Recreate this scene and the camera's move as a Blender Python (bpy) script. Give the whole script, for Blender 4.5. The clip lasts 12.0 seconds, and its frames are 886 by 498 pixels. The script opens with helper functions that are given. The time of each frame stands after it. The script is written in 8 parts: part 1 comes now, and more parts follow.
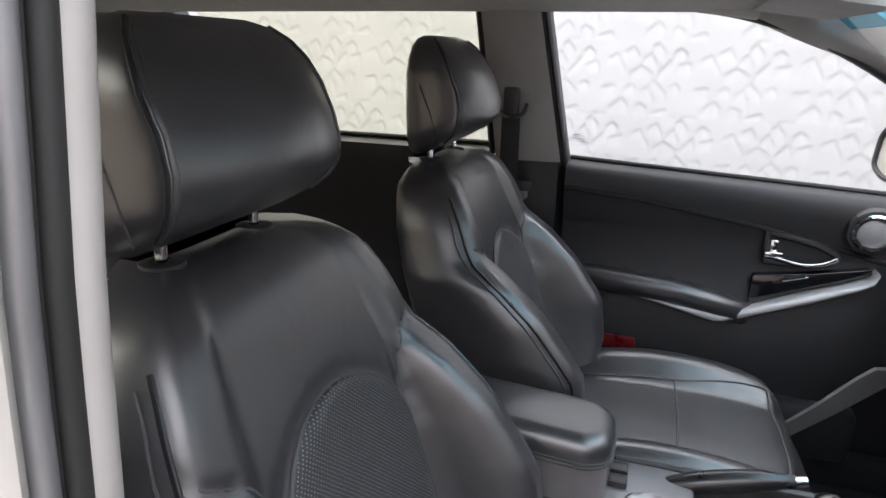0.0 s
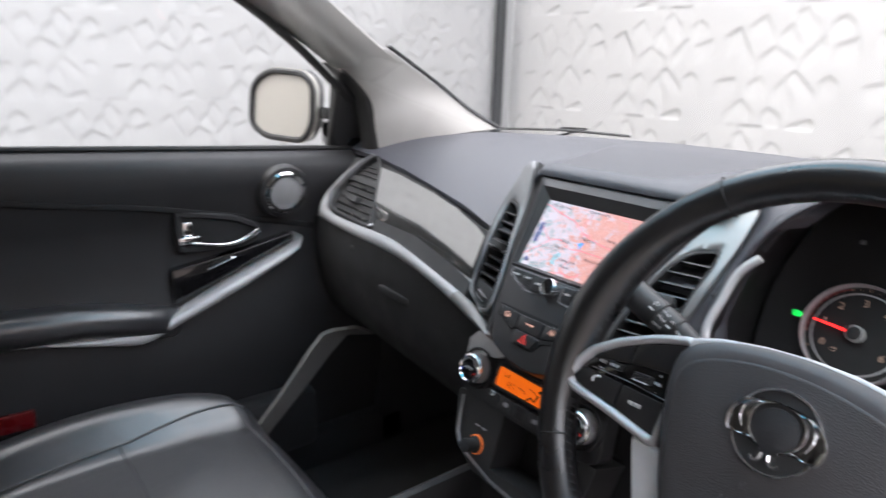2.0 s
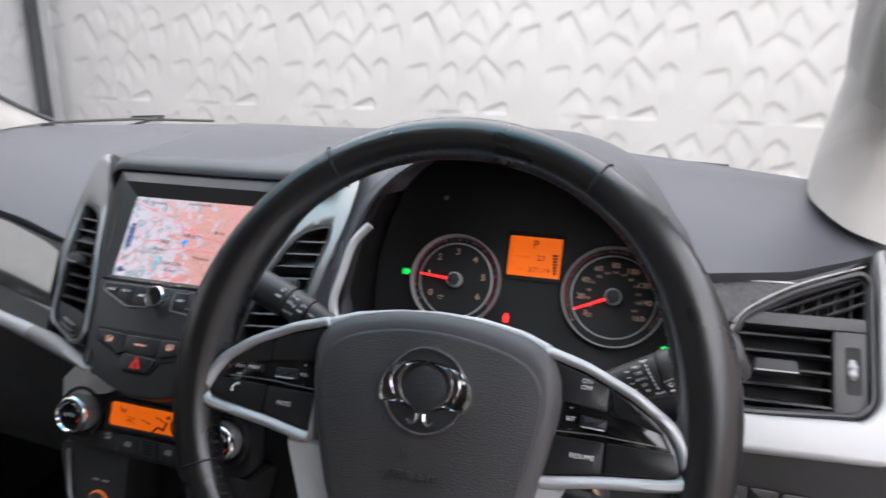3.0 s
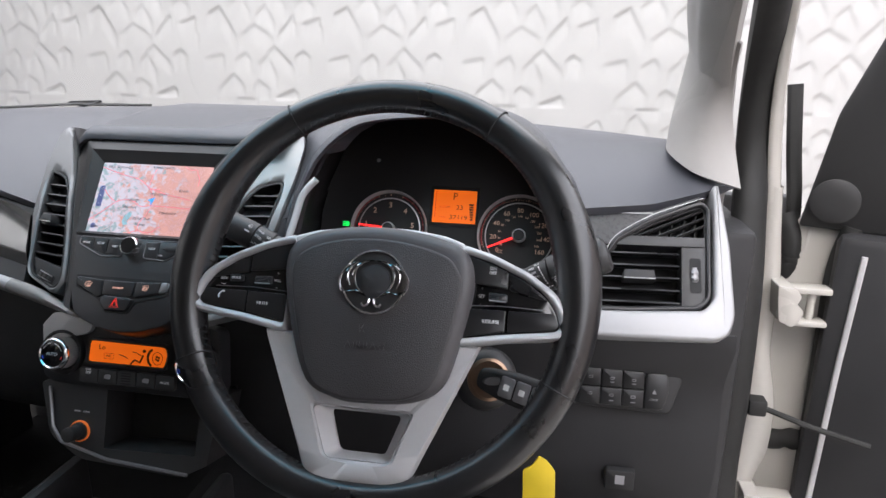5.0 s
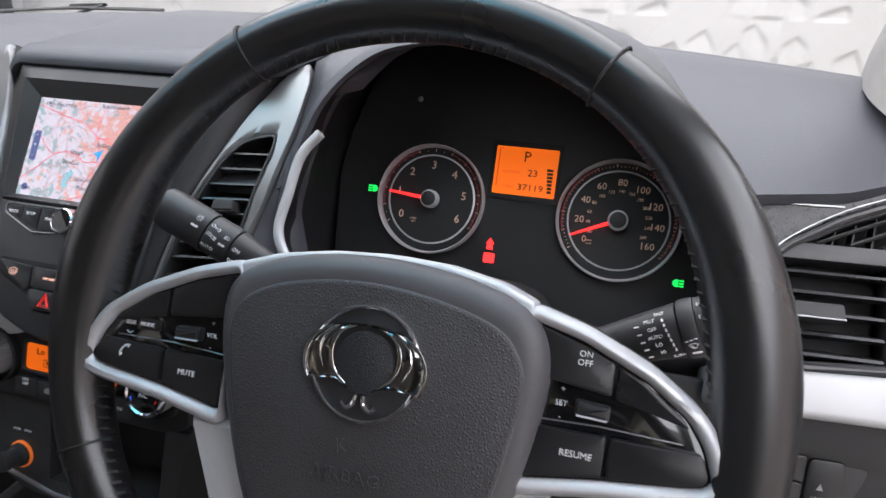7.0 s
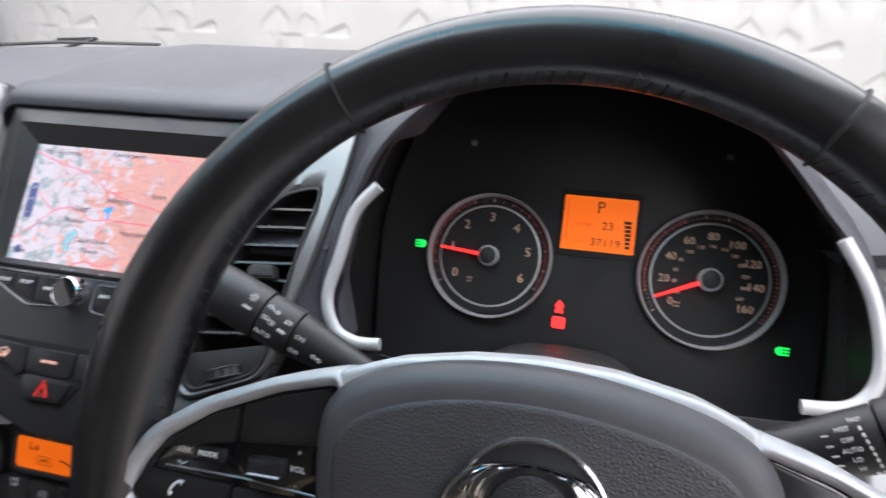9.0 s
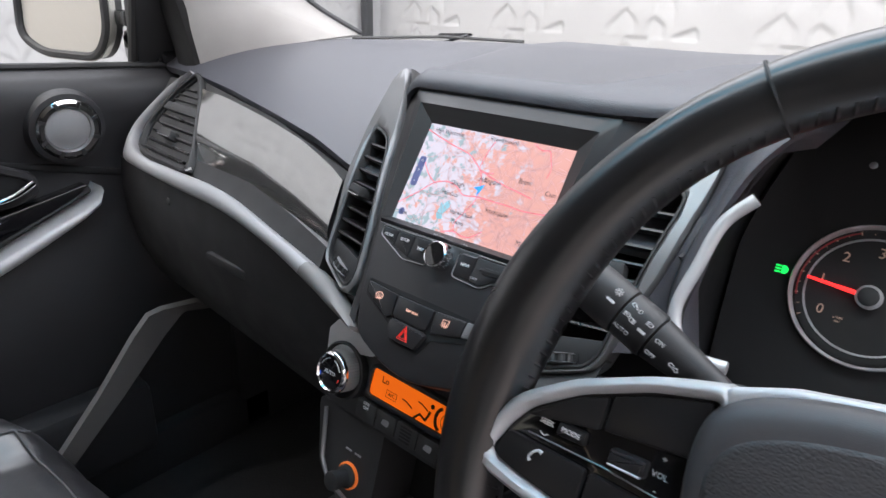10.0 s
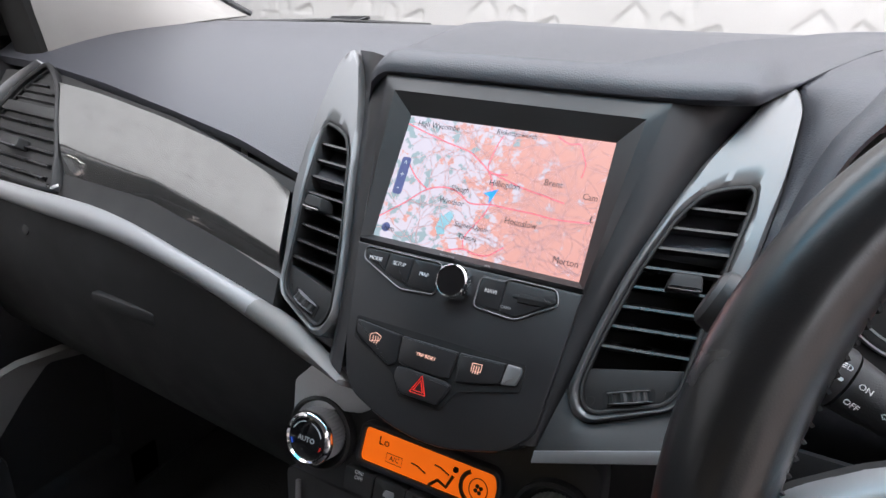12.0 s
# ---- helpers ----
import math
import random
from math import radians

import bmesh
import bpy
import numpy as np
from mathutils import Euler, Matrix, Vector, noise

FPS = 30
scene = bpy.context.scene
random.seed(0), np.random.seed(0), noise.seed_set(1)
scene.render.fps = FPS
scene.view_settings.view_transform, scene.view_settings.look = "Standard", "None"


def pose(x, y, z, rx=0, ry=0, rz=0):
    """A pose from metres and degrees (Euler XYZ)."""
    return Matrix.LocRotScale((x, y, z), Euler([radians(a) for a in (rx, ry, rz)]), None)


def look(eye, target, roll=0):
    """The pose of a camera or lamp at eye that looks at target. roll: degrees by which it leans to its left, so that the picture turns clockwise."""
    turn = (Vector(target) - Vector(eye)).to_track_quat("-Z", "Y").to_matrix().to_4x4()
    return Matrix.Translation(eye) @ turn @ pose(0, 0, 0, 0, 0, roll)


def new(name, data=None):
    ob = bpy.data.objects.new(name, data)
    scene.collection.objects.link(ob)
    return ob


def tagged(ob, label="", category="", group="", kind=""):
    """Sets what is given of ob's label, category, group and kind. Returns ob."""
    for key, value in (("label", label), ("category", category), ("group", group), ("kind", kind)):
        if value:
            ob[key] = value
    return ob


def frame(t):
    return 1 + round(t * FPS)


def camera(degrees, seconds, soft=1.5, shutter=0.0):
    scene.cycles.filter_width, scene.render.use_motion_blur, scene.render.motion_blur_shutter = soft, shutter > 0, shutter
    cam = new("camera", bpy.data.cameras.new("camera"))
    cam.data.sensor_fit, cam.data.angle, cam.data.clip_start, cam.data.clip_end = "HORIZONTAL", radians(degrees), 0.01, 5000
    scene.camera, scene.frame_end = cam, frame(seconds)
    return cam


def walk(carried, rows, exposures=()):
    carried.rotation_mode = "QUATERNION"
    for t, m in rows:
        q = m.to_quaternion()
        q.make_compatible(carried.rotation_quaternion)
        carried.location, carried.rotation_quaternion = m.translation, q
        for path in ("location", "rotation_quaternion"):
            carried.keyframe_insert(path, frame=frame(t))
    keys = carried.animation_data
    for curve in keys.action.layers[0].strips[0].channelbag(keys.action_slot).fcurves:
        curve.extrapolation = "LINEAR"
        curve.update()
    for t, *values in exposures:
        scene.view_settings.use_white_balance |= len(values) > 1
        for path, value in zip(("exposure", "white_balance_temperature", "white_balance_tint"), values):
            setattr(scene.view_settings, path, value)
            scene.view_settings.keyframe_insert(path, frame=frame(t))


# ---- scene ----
cam = camera(68.3, 12.0, shutter=0.3)
PATH = [
    (0, (0.939, -0.595, 1.404), (-0.885, -1.174, 0.822), 1.5),
    (0.5, (0.861, -0.677, 1.388), (-0.996, -1.135, 0.801), 1.7),
    (1, (0.739, -0.716, 1.377), (-1.174, -0.622, 0.798), 2.0),
    (1.5, (0.591, -0.692, 1.338), (-1.207, -0.014, 0.781), 1.9),
    (2, (0.522, -0.656, 1.293), (-0.992, 0.533, 0.751), 1.6),
    (2.5, (0.494, -0.623, 1.267), (-0.591, 0.969, 0.73), 1.3),
    (3, (0.481, -0.62, 1.277), (-0.067, 1.224, 0.729), 1.0),
    (3.5, (0.48, -0.652, 1.294), (0.224, 1.247, 0.721), 1.0),
    (5.3, (0.513, -0.781, 1.254), (0.144, 1.107, 0.708), 1.0),
    (5.5, (0.512, -0.762, 1.259), (0.078, 1.112, 0.712), 1.2),
    (6, (0.508, -0.635, 1.277), (-0.039, 1.171, 0.615), 1.6),
    (6.5, (0.499, -0.551, 1.265), (-0.066, 1.189, 0.457), 1.2),
    (8.5, (0.374, -0.428, 1.232), (0.172, 1.394, 0.433), 1.2),
    (9, (0.373, -0.435, 1.242), (-0.073, 1.374, 0.515), 1.3),
    (9.5, (0.364, -0.459, 1.241), (-0.568, 1.159, 0.524), 1.6),
    (10, (0.337, -0.454, 1.237), (-0.889, 0.943, 0.499), 1.3),
    (10.5, (0.269, -0.439, 1.224), (-0.926, 0.98, 0.477), 1.7),
    (11, (0.207, -0.437, 1.22), (-0.689, 1.188, 0.476), 2.3),
    (11.5, (0.174, -0.433, 1.217), (-0.666, 1.222, 0.473), 2.3),
    (12, (0.174, -0.431, 1.212), (-0.674, 1.22, 0.466), 2.1),
]
walk(cam, [(t, look(eye, target, roll)) for t, eye, target, roll in PATH], exposures=((0.0, 1.94), (1.0, 1.92), (2.0, 1.80), (3.0, 1.50), (6.0, 1.56), (8.5, 1.74), (10.0, 1.74), (12.0, 1.70)))

# ---- daylight: bright overcast sky ----
world = bpy.data.worlds.new("overcast_sky")
scene.world = world
world.use_nodes = True
wn = world.node_tree.nodes
sky = wn.new("ShaderNodeTexSky")
sky.sky_type = "NISHITA"
sky.sun_disc = False
sky.sun_elevation, sky.sun_rotation = radians(54), radians(180)
sky.air_density, sky.dust_density, sky.ozone_density = 1.0, 4.0, 1.0
soft = wn.new("ShaderNodeMixRGB")
soft.inputs[0].default_value = 0.75
soft.inputs[2].default_value = (9.2, 9.15, 9.7, 1)
world.node_tree.links.new(sky.outputs[0], soft.inputs[1])
world.node_tree.links.new(soft.outputs[0], wn["Background"].inputs[0])
wn["Background"].inputs[1].default_value = 0.21
sun_data = bpy.data.lights.new("sun", "SUN")
sun_data.energy, sun_data.angle, sun_data.color = 0.5, radians(50), (1.0, 0.97, 0.93)
sun = new("sun", sun_data)
sun.matrix_basis = look((-1.5, -3.0, 4.9), (0, 0, 0))
scene.view_settings.exposure = 1.45

# ---- building helpers ----
def catmull(pts, per=6, closed=False):
    """A smooth polyline through the points."""
    p = [Vector(q) for q in pts]
    n = len(p)
    out = []
    for i in range(n if closed else n - 1):
        a, b, c, d = (p[(i + k) % n] if closed else p[min(max(i + k, 0), n - 1)] for k in (-1, 0, 1, 2))
        for j in range(per):
            s = j / per
            out.append(0.5 * ((2 * b) + (c - a) * s + (2 * a - 5 * b + 4 * c - d) * s * s + (3 * b - a - 3 * c + d) * s ** 3))
    if not closed:
        out.append(p[-1].copy())
    return out


def rounded(pts, r, seg=4):
    """A closed outline with its corners rounded; r is one radius or one for each corner."""
    p = [Vector((q[0], q[1])) for q in pts]
    n = len(p)
    out = []
    for i in range(n):
        ri = r[i] if isinstance(r, (list, tuple)) else r
        a, b, c = p[i - 1], p[i], p[(i + 1) % n]
        u, v = (a - b), (c - b)
        ri = min(ri, 0.45 * u.length, 0.45 * v.length)
        if ri < 1e-5:
            out.append(b)
            continue
        s, e = b + u.normalized() * ri, b + v.normalized() * ri
        for k in range(seg + 1):
            f = k / seg
            out.append(s * (1 - f) ** 2 + b * 2 * f * (1 - f) + e * f * f)
    return out


def resampled(pts, n):
    """n points evenly along a closed outline, from its first point."""
    p = [Vector(q) for q in pts] + [Vector(pts[0])]
    run = [0.0]
    for a, b in zip(p, p[1:]):
        run.append(run[-1] + (b - a).length)
    out, j = [], 0
    for i in range(n):
        s = run[-1] * i / n
        while run[j + 1] < s:
            j += 1
        k = (s - run[j]) / max(run[j + 1] - run[j], 1e-9)
        out.append(p[j].lerp(p[j + 1], k))
    return out


def offset(pts, d):
    """A closed outline moved in (d > 0) or out, evenly."""
    p = [Vector((q[0], q[1])) for q in pts]
    area = sum(p[i - 1].x * p[i].y - p[i].x * p[i - 1].y for i in range(len(p)))
    sign = 1 if area > 0 else -1
    out = []
    for i in range(len(p)):
        a, b, c = p[i - 1], p[i], p[(i + 1) % len(p)]
        e, f = (b - a), (c - b)
        t = (e.normalized() if e.length > 1e-9 else Vector((0, 0))) + (f.normalized() if f.length > 1e-9 else Vector((0, 0)))
        t = t.normalized() if t.length > 1e-9 else Vector((1, 0))
        out.append(b + Vector((-t.y, t.x)) * d * sign)
    return out


def basis(o, u, v):
    """A frame at o with u across, about v up, and the third axis outwards."""
    u = Vector(u).normalized()
    n = u.cross(Vector(v)).normalized()
    m = Matrix((u, n.cross(u), n)).transposed().to_4x4()
    m.translation = o
    return m


def flat(m):
    """A mapping of (a, b, height) by a frame."""
    return lambda a, b, h=0.0: m @ Vector((a, b, h))


def sloped(a, bx, cz):
    """A mapping of (x, z, height) onto the plane y = a + bx*x + cz*z, its outside to the rear of the car."""
    nrm = Vector((bx, -1, cz)).normalized()
    return lambda x, z, h=0.0: Vector((x, a + bx * x + cz * z, z)) + nrm * h


def prism(pts, f, h0, h1, bevel=0.0, seg=2, bm=None):
    """A slab on an outline, from height h0 to h1, with its front edge rounded by bevel."""
    bm = bm or bmesh.new()
    pts = [Vector((p[0], p[1])) for p in pts]
    area = sum(pts[i - 1].x * pts[i].y - pts[i].x * pts[i - 1].y for i in range(len(pts)))
    if area < 0:
        pts = pts[::-1]
    rings = [(pts, h0)]
    if bevel > 0:
        for k in range(seg + 1):
            a = math.pi / 2 * k / seg
            rings.append((offset(pts, bevel * (1 - math.cos(a))), h1 - bevel + bevel * math.sin(a)))
    else:
        rings.append((pts, h1))
    loops = [[bm.verts.new(f(p.x, p.y, h)) for p in ring] for ring, h in rings]
    n = len(pts)
    for lo, hi in zip(loops, loops[1:]):
        for i in range(n):
            bm.faces.new((lo[i], lo[(i + 1) % n], hi[(i + 1) % n], hi[i]))
    bm.faces.new(loops[-1])
    bm.faces.new(loops[0][::-1])
    return bm


def ring(outer, inner, f, h0, h1, bevel=0.002, count=64, bm=None, hin=None):
    """A frame between two outlines that start at matching points. hin: the height of its inner edge."""
    bm = bm or bmesh.new()
    o, i = resampled(outer, count), resampled(inner, count)
    hin = h1 if hin is None else hin
    lev = [[(p, h0) for p in o], [(p, h1 - bevel) for p in o], [(p.lerp(q, min(0.45, bevel / max((p - q).length, 1e-6))), h1) for p, q in zip(o, i)],
           [(q.lerp(p, min(0.45, bevel / max((p - q).length, 1e-6))), hin) for p, q in zip(o, i)], [(q, hin - bevel) for q in i], [(q, h0) for q in i]]
    loops = [[bm.verts.new(f(p.x, p.y, h)) for p, h in lv] for lv in lev]
    area = sum(o[k - 1].x * o[k].y - o[k].x * o[k - 1].y for k in range(count))
    for lo, hi in zip(loops, loops[1:] + loops[:1]):
        for k in range(count):
            q = (lo[k], lo[(k + 1) % count], hi[(k + 1) % count], hi[k])
            bm.faces.new(q if area > 0 else q[::-1])
    return bm


def sweep(path, ra, rb=None, n=10, closed=False, up=(0, 0, 1), scale=None, bm=None, power=1.0):
    """A tube along a path; ra across, rb along up."""
    bm = bm or bmesh.new()
    rb = rb or ra
    p = [Vector(q) for q in path]
    m = len(p)
    loops = []
    for i in range(m):
        t = (p[(i + 1) % m] - p[i - 1]) if closed else (p[min(i + 1, m - 1)] - p[max(i - 1, 0)])
        t.normalize()
        side = t.cross(Vector(up)).normalized()
        w = side.cross(t)
        k = scale(i / max(m - 1, 1)) if scale else 1.0
        ringv = []
        for j in range(n):
            c, s = math.cos(2 * math.pi * j / n), math.sin(2 * math.pi * j / n)
            c, s = math.copysign(abs(c) ** power, c), math.copysign(abs(s) ** power, s)
            ringv.append(bm.verts.new(p[i] + side * (ra * k * c) + w * (rb * k * s)))
        loops.append(ringv)
    for i in range(m if closed else m - 1):
        a, b = loops[i], loops[(i + 1) % m]
        for j in range(n):
            bm.faces.new((a[j], a[(j + 1) % n], b[(j + 1) % n], b[j]))
    if not closed:
        bm.faces.new(loops[0][::-1])
        bm.faces.new(loops[-1])
    return bm


def loft(rows, wrap=False, caps=False, bm=None, flip=False):
    """A skin over rows of points."""
    bm = bm or bmesh.new()
    v = [[bm.verts.new(p) for p in row] for row in rows]
    n = len(rows[0])
    for a, b in zip(v, v[1:]):
        for j in range(n if wrap else n - 1):
            q = (a[j], a[(j + 1) % n], b[(j + 1) % n], b[j])
            bm.faces.new(q[::-1] if flip else q)
    if caps:
        bm.faces.new(v[0] if flip else v[0][::-1])
        bm.faces.new(v[-1][::-1] if flip else v[-1])
    return bm


def thick(bm, d):
    """Gives a skin the thickness d."""
    bmesh.ops.recalc_face_normals(bm, faces=bm.faces)
    bmesh.ops.solidify(bm, geom=list(bm.faces), thickness=d)
    return bm


def lathe(profile, m, n=40, bm=None, closed=True):
    """A turned body: (radius, height) pairs about the frame's third axis."""
    bm = bm or bmesh.new()
    loops = []
    tip = None
    if profile[-1][0] < 1e-6:
        tip = bm.verts.new(m @ Vector((0, 0, profile[-1][1])))
        profile = profile[:-1]
    for r, h in profile:
        loops.append([bm.verts.new(m @ Vector((r * math.cos(2 * math.pi * k / n), r * math.sin(2 * math.pi * k / n), h))) for k in range(n)])
    for a, b in zip(loops, loops[1:]):
        for k in range(n):
            bm.faces.new((a[k], a[(k + 1) % n], b[(k + 1) % n], b[k]))
    if not closed:
        return bm
    bm.faces.new(loops[0][::-1])
    if tip:
        for k in range(n):
            bm.faces.new((loops[-1][k], loops[-1][(k + 1) % n], tip))
    else:
        bm.faces.new(loops[-1])
    return bm


def ribbed(bm, middle):
    """Draws in every second vertex of a turned rim towards its middle."""
    for i, v in enumerate(bm.verts):
        if i % 4 < 2:
            v.co = v.co.lerp(Vector(middle), 0.06)
    return bm


def box(x0, x1, y0, y1, z0, z1, bevel=0.0, m=None, bm=None):
    """A block with rounded edges."""
    made = bmesh.new()
    bmesh.ops.create_cube(made, size=1)
    for v in made.verts:
        v.co = Vector(((x0 + x1) / 2 + v.co.x * (x1 - x0), (y0 + y1) / 2 + v.co.y * (y1 - y0), (z0 + z1) / 2 + v.co.z * (z1 - z0)))
    if bevel:
        bmesh.ops.bevel(made, geom=list(made.edges), offset=bevel, segments=2, affect="EDGES", profile=0.5)
    if m is not None:
        made.transform(m)
    if bm is None:
        return made
    tmp = bpy.data.meshes.new("tmp")
    made.to_mesh(tmp)
    bm.from_mesh(tmp)
    bpy.data.meshes.remove(tmp)
    made.free()
    return bm


def to_mesh(name, bm, mat, sharp=38):
    me = bpy.data.meshes.new(name)
    bmesh.ops.recalc_face_normals(bm, faces=bm.faces)
    bm.to_mesh(me)
    bm.free()
    me.shade_smooth()
    me.set_sharp_from_angle(angle=radians(sharp))
    me.materials.append(mat)
    return me


def part(name, bm, mat, parent, label="", sharp=38):
    """One mesh object under a thing or under a part."""
    ob = new(name, to_mesh(name, bm, mat, sharp))
    ob.parent = parent
    if parent.parent is None:
        ob.matrix_parent_inverse = parent.matrix_basis.inverted()
    return tagged(ob, label)


def thing(name, at, label, category, group="", kind=""):
    """An empty at a thing's base, to parent its parts."""
    ob = new(name)
    ob.empty_display_size = 0.05
    ob.matrix_basis = Matrix.Translation(at)
    return tagged(ob, label, category, group, kind)


def solo(name, bm, mat, label, category, group="", kind="", sharp=38):
    return tagged(new(name, to_mesh(name, bm, mat, sharp)), label, category, group, kind)


SMALL_PRINT = ("key_lettering", "button_lettering", "dial_lettering", "switch_lettering", "knob_lettering", "slot_lettering", "stalk_lettering", "lock_lettering")


def lettering(text, m, size, mat, parent, name="lettering", depth=0.0002, align="CENTER", width=1.0):
    """Words in the built-in font, on the plane of a frame."""
    if name in SMALL_PRINT:
        size *= 0.64
    cu = bpy.data.curves.new("words", "FONT")
    cu.body, cu.size, cu.extrude, cu.align_x, cu.align_y, cu.resolution_u = text, size, depth, align, "CENTER", 2
    tmp = bpy.data.objects.new("words", cu)
    me = bpy.data.meshes.new_from_object(tmp)
    bpy.data.objects.remove(tmp)
    me.transform(m @ Matrix.Diagonal((width, 1, 1, 1)))
    me.materials.clear()
    me.materials.append(mat)
    ob = new(name, me)
    ob.parent = parent
    if parent.parent is None:
        ob.matrix_parent_inverse = parent.matrix_basis.inverted()
    return ob


# ---- materials ----
def material(name, base, rough=0.5, metal=0.0, grain=0.0, grain_size=0.002, vary=0.1, vary_size=0.05, spec=0.5, coat=0.0, emit=0.0, kind="noise", rough_vary=0.08, coat_rough=0.04):
    """A surface with colour and gloss varied at two scales and a fine relief (grain, in strength)."""
    mat = bpy.data.materials.new(name)
    mat.use_nodes = True
    nt = mat.node_tree
    b = nt.nodes["Principled BSDF"]
    link = nt.links.new
    geo = nt.nodes.new("ShaderNodeNewGeometry")
    big = nt.nodes.new("ShaderNodeTexNoise")
    big.inputs["Scale"].default_value = 1 / vary_size
    big.inputs["Detail"].default_value = 5
    link(geo.outputs["Position"], big.inputs["Vector"])
    ramp = nt.nodes.new("ShaderNodeMapRange")
    ramp.inputs[1].default_value, ramp.inputs[2].default_value = 0.3, 0.7
    ramp.inputs[3].default_value, ramp.inputs[4].default_value = 1 - vary, 1 + vary
    link(big.outputs[0], ramp.inputs[0])
    mul = nt.nodes.new("ShaderNodeVectorMath")
    mul.operation = "SCALE"
    mul.inputs[0].default_value = base
    link(ramp.outputs[0], mul.inputs["Scale"])
    link(mul.outputs[0], b.inputs["Base Color"])
    rr = nt.nodes.new("ShaderNodeMapRange")
    rr.inputs[1].default_value, rr.inputs[2].default_value = 0.3, 0.7
    rr.inputs[3].default_value, rr.inputs[4].default_value = max(rough - rough_vary, 0.02), min(rough + rough_vary, 1)
    link(big.outputs[0], rr.inputs[0])
    link(rr.outputs[0], b.inputs["Roughness"])
    b.inputs["Metallic"].default_value = metal
    b.inputs["Specular IOR Level"].default_value = spec
    b.inputs["Coat Weight"].default_value = coat
    b.inputs["Coat Roughness"].default_value = coat_rough
    if grain:
        if kind == "leather":
            tex = nt.nodes.new("ShaderNodeTexVoronoi")
            tex.feature = "DISTANCE_TO_EDGE"
            tex.inputs["Scale"].default_value = 1 / grain_size
        else:
            tex = nt.nodes.new("ShaderNodeTexNoise")
            tex.inputs["Scale"].default_value = 1 / grain_size
            tex.inputs["Detail"].default_value = 3
        link(geo.outputs["Position"], tex.inputs["Vector"])
        bump = nt.nodes.new("ShaderNodeBump")
        bump.inputs["Strength"].default_value = grain
        bump.inputs["Distance"].default_value = grain_size * 0.5
        link(tex.outputs[0], bump.inputs["Height"])
        link(bump.outputs[0], b.inputs["Normal"])
    if emit:
        b.inputs["Emission Color"].default_value = (*base, 1)
        b.inputs["Emission Strength"].default_value = emit
    return mat


def glass(name, colour, rough=0.0):
    """Clear sheet glass: see-through, with a mirror's gloss at its surface."""
    mat = bpy.data.materials.new(name)
    mat.use_nodes = True
    nt = mat.node_tree
    nt.nodes.remove(nt.nodes["Principled BSDF"])
    out = nt.nodes["Material Output"]
    tr, gl, mix, fr, mr = (nt.nodes.new("ShaderNode" + k) for k in ("BsdfTransparent", "BsdfGlossy", "MixShader", "LayerWeight", "MapRange"))
    tr.inputs[0].default_value = (*colour, 1)
    gl.inputs["Roughness"].default_value = rough
    fr.inputs[0].default_value = 0.25
    mr.inputs[3].default_value, mr.inputs[4].default_value = 0.03, 0.35
    nt.links.new(fr.outputs["Facing"], mr.inputs[0])
    nt.links.new(mr.outputs[0], mix.inputs[0])
    nt.links.new(tr.outputs[0], mix.inputs[1])
    nt.links.new(gl.outputs[0], mix.inputs[2])
    nt.links.new(mix.outputs[0], out.inputs[0])
    return mat


LEATHER = material("black_leather", (0.027, 0.027, 0.030), 0.36, grain=0.16, grain_size=0.0016, kind="leather", vary=0.10, vary_size=0.10, spec=1.0, coat=0.6, coat_rough=0.32, rough_vary=0.05)
def creased(mat, size, depth):
    """Adds slow creases under the grain."""
    nt = mat.node_tree
    b = nt.nodes["Principled BSDF"]
    geo, tex, bump = (nt.nodes.new("ShaderNode" + k) for k in ("NewGeometry", "TexNoise", "Bump"))
    tex.inputs["Scale"].default_value, tex.inputs["Detail"].default_value, tex.inputs["Distortion"].default_value = 1 / size, 4, 0.8
    bump.inputs["Strength"].default_value, bump.inputs["Distance"].default_value = 0.5, depth
    nt.links.new(geo.outputs["Position"], tex.inputs["Vector"])
    nt.links.new(tex.outputs[0], bump.inputs["Height"])
    old = b.inputs["Normal"].links[0].from_node
    nt.links.new(bump.outputs[0], old.inputs["Normal"])
    return mat


